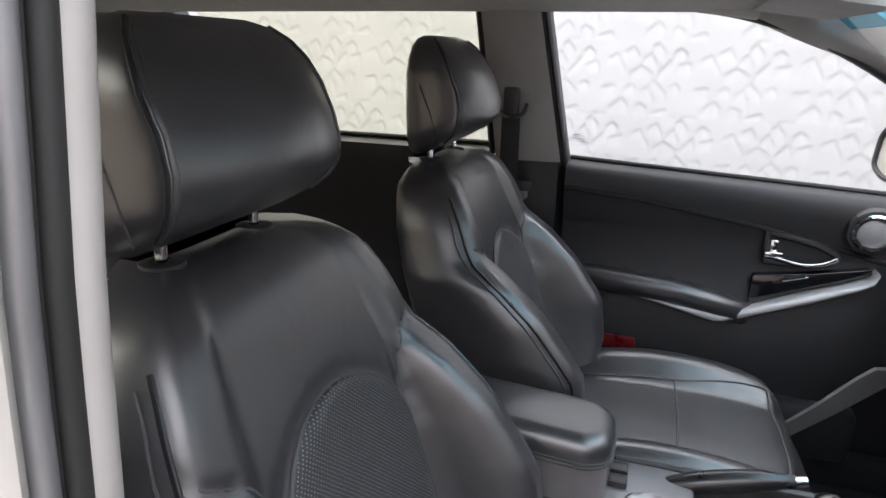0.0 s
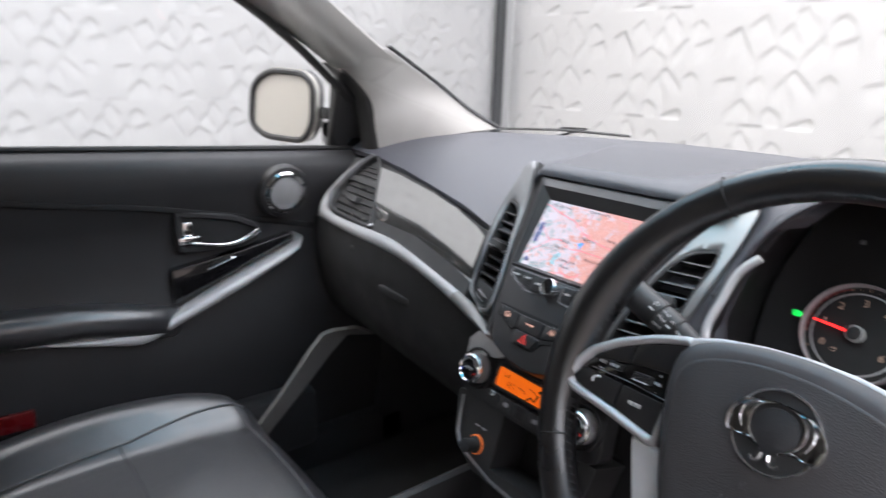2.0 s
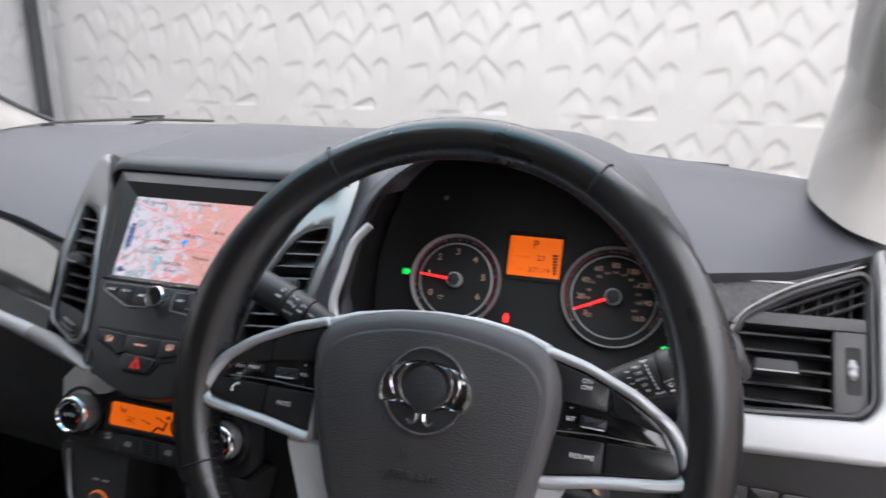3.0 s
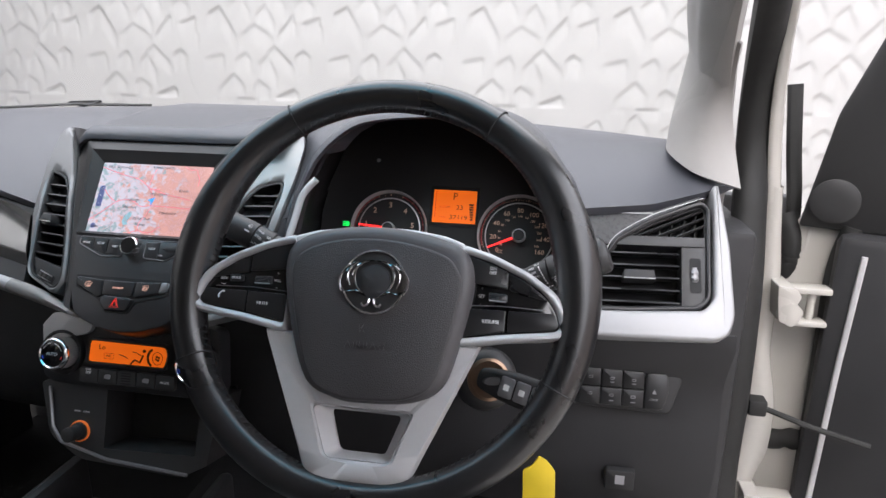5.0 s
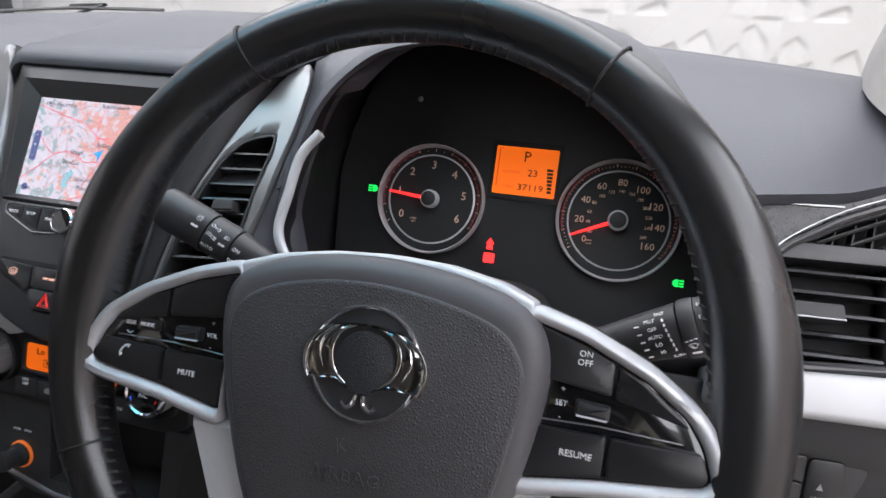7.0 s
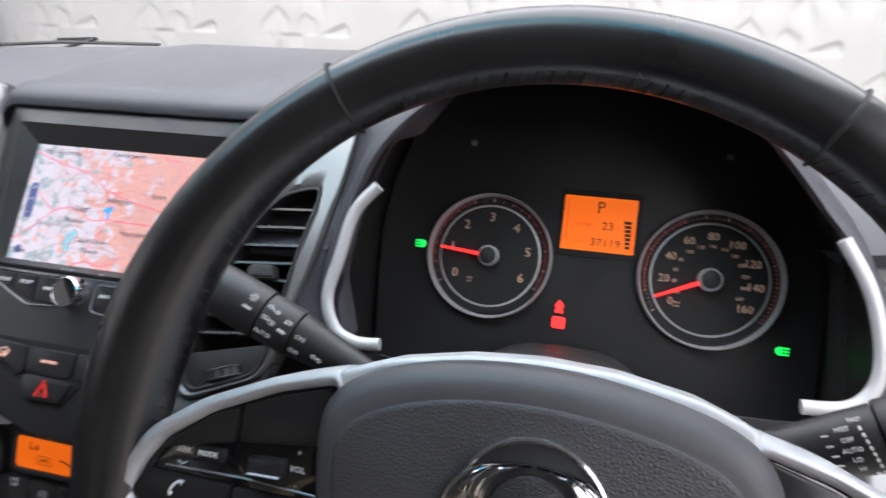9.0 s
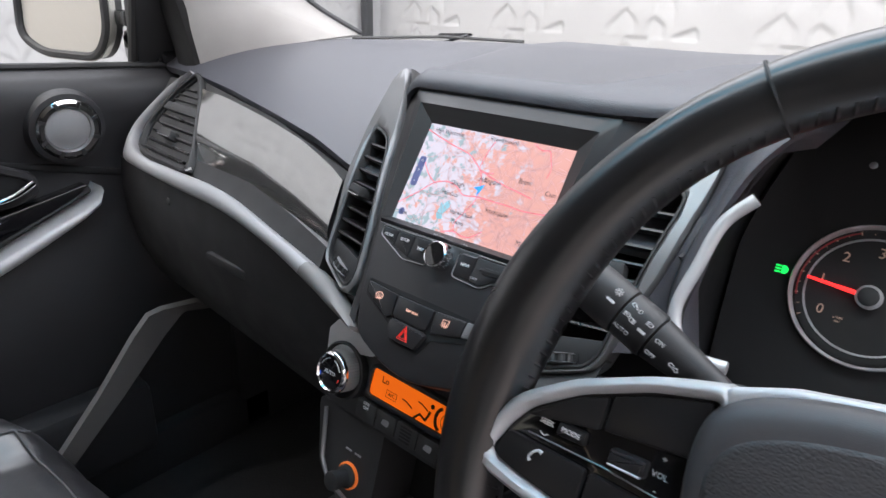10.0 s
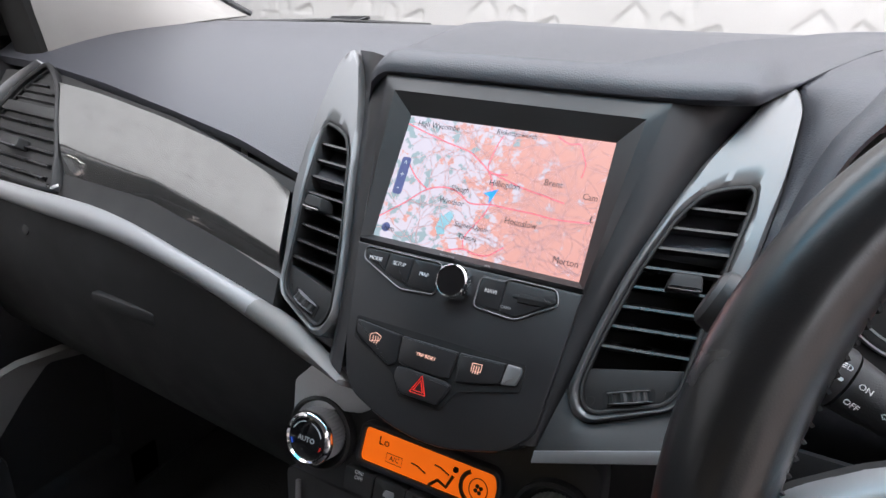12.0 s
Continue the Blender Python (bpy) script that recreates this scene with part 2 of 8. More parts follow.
creased(LEATHER, 0.09, 0.004)
LEATHER_RIM = material("smooth_rim_leather", (0.010, 0.010, 0.011), 0.33, grain=0.10, grain_size=0.0012, kind="leather", vary=0.15, vary_size=0.05, spec=0.55, coat=0.35, coat_rough=0.20)
RIM_THREAD = material("waxed_black_thread", (0.022, 0.022, 0.023), 0.5, grain=0.3, grain_size=0.0006)
STITCH = material("black_thread", (0.075, 0.075, 0.078), 0.7, grain=0.3, grain_size=0.0006)
def perforated(name, base, hole, pitch):
    """Leather pricked with rows of small pale holes."""
    mat = material(name, base, 0.5, vary=0.12)
    nt = mat.node_tree
    b = nt.nodes["Principled BSDF"]
    old = b.inputs["Base Color"].links[0].from_socket
    geo = nt.nodes.new("ShaderNodeNewGeometry")
    vor = nt.nodes.new("ShaderNodeTexVoronoi")
    vor.voronoi_dimensions = "2D"
    vor.inputs["Scale"].default_value, vor.inputs["Randomness"].default_value = 1 / pitch, 0.0
    flatten = nt.nodes.new("ShaderNodeVectorMath")
    flatten.operation = "MULTIPLY"
    flatten.inputs[1].default_value = (1, 1, 0)
    sw = nt.nodes.new("ShaderNodeSeparateXYZ")
    cb = nt.nodes.new("ShaderNodeCombineXYZ")
    nt.links.new(geo.outputs["Position"], sw.inputs[0])
    rot = nt.nodes.new("ShaderNodeVectorRotate")
    rot.inputs["Angle"].default_value = radians(45)
    nt.links.new(sw.outputs[0], cb.inputs[0])
    nt.links.new(sw.outputs[2], cb.inputs[1])
    nt.links.new(cb.outputs[0], rot.inputs[0])
    nt.links.new(rot.outputs[0], vor.inputs["Vector"])
    st = nt.nodes.new("ShaderNodeMath")
    st.operation = "LESS_THAN"
    st.inputs[1].default_value = 0.18
    nt.links.new(vor.outputs["Distance"], st.inputs[0])
    mix = nt.nodes.new("ShaderNodeMixRGB")
    mix.inputs[2].default_value = (*hole, 1)
    nt.links.new(st.outputs[0], mix.inputs[0])
    nt.links.new(old, mix.inputs[1])
    nt.links.new(mix.outputs[0], b.inputs["Base Color"])
    return mat


LEATHER_PERF = perforated("perforated_leather", (0.032, 0.032, 0.034), (0.22, 0.22, 0.22), 0.0042)
VENT_PAINT = material("gunmetal_vent_paint", (0.19, 0.192, 0.197), 0.36, metal=0.6, grain=0.03, grain_size=0.0008, vary=0.05)
SOFT = material("dark_soft_dash", (0.056, 0.058, 0.068), 0.42, grain=0.33, grain_size=0.0020, kind="leather", vary=0.025, vary_size=0.2, spec=0.45, rough_vary=0.02)
HARD = material("black_hard_plastic", (0.027, 0.027, 0.028), 0.45, grain=0.25, grain_size=0.0010, kind="leather", vary=0.1)
SLAT_BLACK = material("vent_slat_black", (0.010, 0.010, 0.011), 0.30, grain=0.05, grain_size=0.0008, vary=0.06)
KNOB_METAL = material("satin_chrome_knob", (0.55, 0.55, 0.56), 0.34, metal=0.5, vary=0.05)
FASCIA = material("charcoal_fascia_plastic", (0.018, 0.018, 0.020), 0.38, grain=0.12, grain_size=0.0006, vary=0.08)
GLOVE = material("black_glove_box_plastic", (0.020, 0.020, 0.021), 0.55, grain=0.25, grain_size=0.001, kind="leather", vary=0.1)
WEAVE = material("woven_look_panel", (0.030, 0.031, 0.034), 0.30, grain=0.5, grain_size=0.0016, kind="leather", vary=0.2, vary_size=0.004)
DIALBLACK = material("dial_black", (0.010, 0.010, 0.011), 0.7, vary=0.05)
HUBGRAIN = material("coarse_grained_black_plastic", (0.045, 0.043, 0.045), 0.43, grain=0.6, grain_size=0.0017, kind="leather", vary=0.1)
ARC_RED = material("dial_arc_red", (0.30, 0.025, 0.03), 0.5, vary=0.1)
SILVER_BAND = material("satin_silver_band", (0.300, 0.300, 0.307), 0.44, metal=0.35, grain=0.03, grain_size=0.0008, vary=0.05)
DIAL_PRINT = material("dial_print", (0.62, 0.40, 0.30), 0.5, emit=0.05, vary=0.0)
LINING = material("black_instrument_lining", (0.014, 0.014, 0.015), 0.37, grain=0.1, grain_size=0.001)
KEYBLACK = material("satin_black_key", (0.013, 0.013, 0.014), 0.34, grain=0.05, grain_size=0.0006, vary=0.08)
HUBSMOOTH = material("fine_grained_hub_plastic", (0.068, 0.065, 0.069), 0.46, grain=0.2, grain_size=0.0008, kind="leather", vary=0.08)
MATT = material("matt_black_plastic", (0.018, 0.018, 0.019), 0.6, grain=0.1, grain_size=0.001)
# blacker than the other plastics: also paints the shade inside cavities, slots and recesses
DARK = material("deep_black_plastic_and_shade", (0.004, 0.004, 0.005), 0.7)
GLOSS = material("piano_black_lacquer", (0.006, 0.006, 0.007), 0.08, vary=0.05, spec=0.6, coat=0.5, rough_vary=0.02)
SILVER = material("satin_silver_paint", (0.54, 0.54, 0.55), 0.46, metal=0.35, grain=0.03, grain_size=0.0008, vary=0.04)
BEZEL = material("bezel_black", (0.009, 0.009, 0.010), 0.5, grain=0.08, grain_size=0.0008, vary=0.1)
SWEEP = material("satin_grey_paint", (0.30, 0.30, 0.305), 0.50, metal=0.30, grain=0.03, grain_size=0.0008, vary=0.04)
SILVER_DARK = material("dark_silver_paint", (0.25, 0.25, 0.26), 0.36, metal=0.6, grain=0.03, grain_size=0.0008, vary=0.05)
LACQUER = material("dark_mirror_lacquer", (0.40, 0.40, 0.395), 0.07, metal=0.9, vary=0.06, vary_size=0.02, rough_vary=0.03)
CHROME_DARK = material("dark_chrome", (0.38, 0.38, 0.39), 0.10, metal=1.0, vary=0.03, rough_vary=0.03)
CHROME = material("chrome", (0.80, 0.80, 0.81), 0.08, metal=1.0, vary=0.03, rough_vary=0.03)
ARMSIDE = material("grey_leather_armrest_side", (0.12, 0.113, 0.113), 0.5, grain=0.2, grain_size=0.002, kind="leather", vary=0.1, spec=0.5)
STRUT = material("warm_dark_grey_strut", (0.17, 0.165, 0.16), 0.6, grain=0.2, grain_size=0.0012, vary=0.06)
MESH_DARK = material("dark_dimpled_plastic", (0.02, 0.02, 0.022), 0.4, grain=0.8, grain_size=0.0012, kind="leather", vary=0.1)
MESH = material("grey_speaker_mesh", (0.30, 0.30, 0.305), 0.5, metal=0.3, grain=0.8, grain_size=0.0014, kind="leather", vary=0.1)
PILLAR = material("warm_grey_pillar_trim", (0.31, 0.298, 0.286), 0.75, grain=0.2, grain_size=0.0012, vary=0.05)
LINER = material("grey_headliner_cloth", (0.42, 0.41, 0.40), 0.95, grain=0.4, grain_size=0.002, vary=0.06)
RUBBER = material("black_rubber_seal", (0.012, 0.012, 0.012), 0.65, grain=0.15, grain_size=0.002)
PAINT = material("white_body_paint", (0.42, 0.405, 0.375), 0.22, vary=0.02, vary_size=0.2, coat=0.6)
CARPET = material("black_carpet", (0.018, 0.018, 0.020), 0.95, grain=0.8, grain_size=0.003)
DOORSKIN = material("black_door_plastic", (0.026, 0.026, 0.028), 0.50, grain=0.3, grain_size=0.0012, kind="leather", vary=0.1, spec=0.38)
CLOTH = material("dark_belt_webbing", (0.018, 0.018, 0.019), 0.8, grain=0.5, grain_size=0.0015)
WHITE = material("white_print", (0.75, 0.75, 0.75), 0.5, vary=0.0)
GREY_PRINT = material("grey_print", (0.30, 0.30, 0.31), 0.5, vary=0.0)
EMBOSS = material("embossed_dark_letter", (0.045, 0.044, 0.045), 0.35)
WARM_LIT = material("warm_lit_print", (0.9, 0.50, 0.38), 0.5, emit=0.22, vary=0.0)
RED_LIT = material("red_lamp", (1.0, 0.02, 0.02), 0.5, emit=0.8, vary=0.0)
RED_PRINT = material("red_print", (0.75, 0.03, 0.02), 0.5, emit=0.15, vary=0.0)
BLUE_PRINT = material("blue_print", (0.03, 0.12, 0.75), 0.5, emit=0.12, vary=0.0)
GREEN_LIT = material("green_lamp", (0.01, 0.85, 0.10), 0.5, emit=0.45, vary=0.0)
AMBER = material("amber_display", (1.0, 0.165, 0.006), 0.4, emit=0.185, vary=0.06, vary_size=0.02)
AMBER_RING = material("amber_lit_ring", (1.0, 0.22, 0.04), 0.4, emit=0.07, vary=0.0)
INK = material("display_ink", (0.02, 0.006, 0.0), 0.6, vary=0.0)
INK_FADE = material("display_ghost_ink", (0.45, 0.06, 0.003), 0.6, emit=0.15, vary=0.0)
RED_REFLECTOR = material("red_door_reflector", (0.10, 0.004, 0.006), 0.3)
YELLOW = material("yellow_tag_plastic", (0.75, 0.55, 0.03), 0.45)
BRASS = material("brass_lock_ring", (0.30, 0.20, 0.14), 0.35, metal=1.0)
CLEAR = glass("clear_window_glass", (0.95, 0.96, 0.95))
PRIVACY = glass("faintly_tinted_rear_glass", (0.80, 0.79, 0.66))
BAND = glass("blue_shade_band_glass", (0.10, 0.45, 0.62))
MIRROR = material("mirror_glass", (0.85, 0.86, 0.85), 0.02, metal=1.0, vary=0.0, rough_vary=0.01)
SMOKE = material("smoked_lamp_lens", (0.03, 0.03, 0.03), 0.1)

# ---- setting: yard with sculpted white walls ----
# pressed dents of one panel, in cm: the peak, then the left and right ends of the two slanting top edges
DENTS = ((29, 52, 25, 49, 35, 44), (44, 48, 39, 44, 49, 44), (1, 44, -6, 40, 9, 30), (12, 49, 5, 44, 17, 41), (24, 45, 19, 40, 29, 36), (18, 36, 10, 30, 28, 30), (38, 40, 29, 30, 39, 35), (51, 39, 42, 36, 52, 30),
         (1, 22, -9, 20, 2, 19), (13, 23, 7, 19, 16, 19), (24, 22, 19, 17, 29, 12), (28, 26, 24, 23, 38, 16), (42, 24, 38, 21, 46, 21), (6, 13, -3, 5, 12, 7), (19, 10, 16, 7, 25, 6), (37, 6, 27, 2, 39, 4))


def relief(u, v, seed, fine=1.0):
    """Height of the embossed plaster at u along the wall and v up: gable-shaped dents, deepest under their two slanting top edges and running out downwards."""
    rng = np.random.RandomState(seed)
    wide, high = 0.634, 0.53
    u, v = u / fine, v / fine
    row = np.floor(v / high)
    a, b = np.mod(u + 0.21 * np.mod(row, 2), wide), v - row * high
    h = np.zeros_like(u)
    for px, pz, lx, lz, rx, rz in DENTS:
        depth, run = rng.uniform(0.8, 1.2), rng.uniform(0.075, 0.12)
        for du in (-wide, 0.0, wide):
            for dv in (-high, 0.0, high):
                x, top = a - (px / 100 + du), pz / 100 + dv
                wl, wr = (px - lx) / 100, (rx - px) / 100
                share = np.where(x < 0, -x / wl, x / wr)
                below = top - np.where(x < 0, -x * (pz - lz) / 100 / wl, x * (pz - rz) / 100 / wr) - b
                fade = np.clip((1 - share) / 0.35, 0, 1) ** 0.7 * np.clip(1 - below / run, 0, 1)
                lip = np.clip(below / 0.019, 0, 1)
                h = np.minimum(h, -0.0092 * depth * fade * lip * lip * (3 - 2 * lip))
    return h * fine ** 0.8 + 0.0012 * np.sin(u * 9 + 3 * np.sin(v * 5)) * np.sin(v * 11 + u * 2)


def sculpted_wall(name, along, at, lo, hi, top, seed, mat, label, fine=1.0):
    nu, nv = int((hi - lo) / 0.0085), int(top / 0.0085)
    uu, vv = np.meshgrid(np.linspace(lo, hi, nu), np.linspace(0, top, nv))
    hh = relief(uu + 10, vv, seed, fine)
    if along == "x":
        co = np.stack([uu, at - hh, vv], -1)
    else:
        co = np.stack([at + hh, uu, vv], -1)
    idx = np.arange(nu * nv).reshape(nv, nu)
    quads = np.stack([idx[:-1, :-1], idx[:-1, 1:], idx[1:, 1:], idx[1:, :-1]], -1).reshape(-1, 4)
    if along != "x":
        quads = quads[:, ::-1]
    me = bpy.data.meshes.new(name)
    me.vertices.add(nu * nv)
    me.vertices.foreach_set("co", co.reshape(-1).astype(np.float32))
    me.loops.add(quads.size)
    me.loops.foreach_set("vertex_index", quads.reshape(-1).astype(np.int32))
    me.polygons.add(len(quads))
    me.polygons.foreach_set("loop_start", np.arange(0, quads.size, 4, dtype=np.int32))
    me.update(calc_edges=True)
    me.shade_smooth()
    me.materials.append(mat)
    return tagged(new(name, me), label, "wall", kind="structure")


WALL = material("white_sculpted_plaster", (0.365, 0.362, 0.358), 0.85, grain=0.15, grain_size=0.004, vary=0.05, vary_size=0.5)
PINK_RENDER = material("pinkish_render", (0.44, 0.37, 0.34), 0.85, grain=0.2, grain_size=0.006, vary=0.08, vary_size=0.5)
BEIGE = material("beige_shutter_metal", (0.22, 0.17, 0.11), 0.55, grain=0.05, grain_size=0.01, vary=0.08, vary_size=0.4)
ASPHALT = material("pale_concrete", (0.36, 0.35, 0.33), 0.9, grain=0.7, grain_size=0.008, vary=0.15, vary_size=0.6)
POST = material("dark_grey_steel_post", (0.018, 0.020, 0.021), 0.5, grain=0.1, grain_size=0.004, vary=0.2, vary_size=0.1)

g = bmesh.new()
bmesh.ops.create_grid(g, x_segments=24, y_segments=24, size=60)
solo("ground", g, ASPHALT, "pale concrete yard under the car", "ground", kind="structure")
sculpted_wall("wall_front", "x", 2.3, -2.9, 3.4, 3.0, 3, WALL, "white sculpted plaster wall with zigzag facets in front of the car")
sculpted_wall("wall_left", "y", -2.6, -4.2, 2.3, 3.0, 8, WALL, "white sculpted plaster wall with zigzag facets beside the car", 0.70)
b = box(-2.565, -2.515, 2.115, 2.165, 0, 3.1, 0.006)
solo("fence_post", b, POST, "dark grey steel post standing against the white wall", "post")
# the building behind the car, seen in the door mirror
rows = []
for k in range(0, 181):
    z = k * 0.02
    rows.append([(-6.0, -7.5 + (0.018 if k % 4 < 2 else 0.0), z), (1.2, -7.5 + (0.018 if k % 4 < 2 else 0.0), z)])
solo("roller_shutter", thick(loft(rows), 0.01), BEIGE, "closed beige ribbed roller shutter of the building behind", "shutter", sharp=20)
wall = box(1.2, 3.8, -7.7, -7.45, 0, 4.0)
solo("wall_rear", wall, WALL, "plain pale rendered wall beside the roller shutter", "wall", kind="structure")
# unseen wall, added to hold back sky light at the open driver's door
side = box(3.6, 3.8, -7.45, 2.25, 0, 2.7)
solo("unseen_wall_right", side, PINK_RENDER, "unseen pinkish wall added to cut the light from the right", "wall", kind="structure")
lintel = box(-6.4, 1.2, -7.7, -7.42, 3.6, 4.4)
solo("wall_lintel", lintel, WALL, "plain pale lintel over the roller shutter", "wall", kind="structure")

# ---- car shell ----
def sill_z(y):
    """Height of the side windows' lower edge."""
    return 1.15 - 0.042 * (y + 0.8) / 0.9


def glass_x(z):
    return 0.745 - 0.35 * (z - 1.14)


def roof_edge(y):
    """Height of the side windows' upper edge."""
    if y < -0.56:
        return 1.505 + 0.012 * math.sin((y + 0.56) * -1.5)
    k = (y + 0.56) / 0.72
    return 1.505 - 0.39 * (0.12 * k + 0.88 * k * k)


shell = thing("car_body", (0, -0.9, 0.0), "white car body shell with grey pillar trims and black carpet", "car body")
part("floor_pan", box(-0.74, 0.74, -2.4, 0.55, 0.34, 0.38), CARPET, shell, "black carpeted floor")
part("bulkhead", box(-0.74, 0.74, 0.50, 0.54, 0.38, 1.06), CARPET, shell)
part("transmission_tunnel", box(-0.11, 0.11, -2.2, 0.5, 0.38, 0.50, 0.02), CARPET, shell)
part("tailgate", box(-0.74, 0.74, -2.62, -2.56, 0.34, 1.12), DOORSKIN, shell)
rows = []
for i in range(9):
    y = -0.30 - 2.3 * i / 8
    rows.append([(x * 0.60, y, 1.565 - 0.06 * x * x - 0.02 * (i / 8) ** 2) for x in np.linspace(-1, 1, 11)])
part("headliner", thick(loft(rows), 0.012), LINER, shell, "grey cloth headliner")
rows = [[(p[0] * 1.12, p[1], p[2] + 0.045) for p in r] for r in rows]
part("roof_panel", thick(loft(rows), 0.01), PAINT, shell, "white painted roof")
for s in (-1, 1):
    # cant rail over the side windows
    path = [(s * (glass_x(1.52) - 0.012), y, roof_edge(y) + 0.03) for y in np.linspace(-2.5, -0.42, 14)]
    part("cant_rail", sweep(path, 0.045, 0.035, n=12, up=(0, 0, 1)), LINER, shell)
    path = [(s * (glass_x(1.52) + 0.04), y, roof_edge(y) + 0.045) for y in np.linspace(-2.5, -0.42, 14)]
    part("roof_rail", sweep(path, 0.05, 0.045, n=12), PAINT, shell)
    # windscreen pillar trim: a band between the door glass and the windscreen
    dx = 0.0 if s < 0 else 1.0
    low = catmull([(0.622, -0.45, 1.487), (0.640, -0.33, 1.440), (0.662, -0.17, 1.380), (0.692, 0.0, 1.284), (0.715, 0.09, 1.218), (0.742, 0.165, 1.125), (0.745, 0.18, 1.05)], 5)
    hig = catmull([(0.560, -0.28, 1.535), (0.580 + 0.02 * dx, -0.17, 1.468), (0.597 + 0.035 * dx, -0.056, 1.403), (0.612 + 0.043 * dx, 0.07, 1.322), (0.622 + 0.066 * dx, 0.20, 1.250), (0.640 + 0.060 * dx, 0.31, 1.165), (0.652 + 0.05 * dx, 0.34, 1.08)], 5)
    rows = []
    for a, b2 in zip(low, hig):
        mid = a.lerp(b2, 0.5) + Vector((-0.022, -0.02, 0.008))
        out = a.lerp(b2, 0.5) + Vector((0.035, 0.03, 0.0))
        rows.append([Vector((s * q.x, q.y, q.z)) for q in catmull([a, a.lerp(mid, 0.6) + Vector((-0.010, -0.008, 0.0)), mid, b2.lerp(mid, 0.5) + Vector((-0.006, -0.010, 0.003)), b2, out], 3, closed=True)])
    part("windscreen_pillar_trim", loft(rows, wrap=True, caps=True), PILLAR, shell, "grey windscreen pillar trim")
    part("airbag_badge", lathe([(0.013, -0.002), (0.013, 0.001), (0.0115, 0.002), (0.010, 0.001), (0.0, 0.001)], basis((s * 0.612, -0.235, 1.443), (0, 1, -0.45), (-s * 0.9, 0, 1)), 24), PILLAR, shell)
    # centre pillar trim, upper grey and lower black
    rows = []
    for z in np.linspace(1.14, 1.53, 10):
        k = (z - 1.14) / 0.38
        back = 0.052 if s > 0 else 0.0
        y0, y1, x = -0.985 - 0.025 * k - back, -0.815 - 0.055 * k - back, glass_x(z) - 0.012
        rows.append([(s * q[0], q[1], z) for q in ((x + 0.03, y0, 0), (x - 0.005, y0, 0), (x - 0.022, y0 + 0.02, 0), (x - 0.024, (y0 + y1) / 2, 0), (x - 0.022, y1 - 0.025, 0), (x - 0.006, y1, 0), (x + 0.03, y1, 0))])
    part("centre_pillar_trim", loft(rows, wrap=True, caps=True), PILLAR, shell, "grey upper centre pillar trim", sharp=50)
    rows = []
    for z in np.linspace(0.40, 1.14, 8):
        x = 0.735 - 0.02 * (z - 1.14)
        rows.append([(s * q[0], q[1], z) for q in ((x + 0.04, -1.02), (x - 0.02, -1.02), (x - 0.03, -0.98), (x - 0.03, -0.86), (x - 0.02, -0.82), (x + 0.04, -0.80))])
    part("lower_centre_pillar", loft(rows, wrap=True, caps=True), DOORSKIN, shell, "black lower centre pillar trim", sharp=50)
# driver's door opening: pillar edge close to the camera, rubber seals and white sill
for name, mat, y, x, ra, rb in (("pillar_edge", PILLAR, -0.7760, 0.735, 0.0085, 0.009), ("door_seal", RUBBER, -0.7790, 0.745, 0.0070, 0.007), ("seal_lip", RUBBER, -0.7835, 0.750, 0.0040, 0.006),
                              ("pillar_flange", SILVER_DARK, -0.7845, 0.760, 0.0092, 0.007), ("pillar_skin", PAINT, -0.804, 0.775, 0.028, 0.012)):
    path = [(x - 0.05 * max(z - 1.3, 0), y - 0.042 + 0.058 * (z - 1.36), z) for z in np.linspace(0.45, 1.55, 24)]
    part(name, sweep(path, ra, rb, n=14, up=(1, 0, 0.1)), mat, shell)
# the front edge of the driver's opening, seen past the steering wheel
front = catmull([(0.66, -0.30, 1.49), (0.70, -0.08, 1.40), (0.735, 0.06, 1.33), (0.760, 0.155, 1.25), (0.770, 0.183, 1.156), (0.770, 0.155, 1.06), (0.770, 0.125, 0.966), (0.770, 0.108, 0.82), (0.770, 0.105, 0.67), (0.768, 0.04, 0.48)], 6)
part("front_door_seal", sweep([p + Vector((0.006, 0, 0)) for p in front], 0.024, 0.018, n=12, up=(0.3, -1, 0)), RUBBER, shell, "black rubber door seal")
flange = catmull([(0.716, -0.10, 1.45), (0.759, 0.04, 1.36), (0.783, 0.13, 1.27), (0.797, 0.168, 1.18), (0.810, 0.172, 1.08)], 5)
part("front_opening_flange", sweep(flange, 0.020, 0.012, n=14, up=(0.5, -1, 0), scale=lambda k: 0.42 + 0.12 * k), PAINT, shell, "white painted door opening")
rows = []
for x0, x1, z in ((0.799, 0.821, 1.10), (0.802, 0.829, 1.03), (0.804, 0.837, 0.967), (0.806, 0.838, 0.89), (0.806, 0.841, 0.846), (0.806, 0.857, 0.775), (0.806, 0.859, 0.699), (0.806, 0.846, 0.648), (0.80, 0.835, 0.55), (0.79, 0.825, 0.46)):
    rows.append([Vector((a, b2, z)) for a, b2 in ((x0 - 0.012, 0.19), (x0, 0.168), ((x0 + x1) / 2, 0.163), (x1 - 0.004, 0.167), (x1, 0.176), (x1, 0.24))])
cols = [catmull([r[k] for r in rows], 3) for k in range(6)]
part("front_pillar_panel", loft([[c[k] for c in cols] for k in range(len(cols[0]))]), PAINT, shell, "white painted hinge pillar", sharp=60)
part("outer_seal", sweep(catmull([(0.828, 0.215, 1.235), (0.838, 0.212, 1.15), (0.850, 0.210, 1.065), (0.852, 0.21, 0.98)], 4), 0.011, 0.008, n=10, up=(0.3, -1, 0)), RUBBER, shell, "black outer door seal")
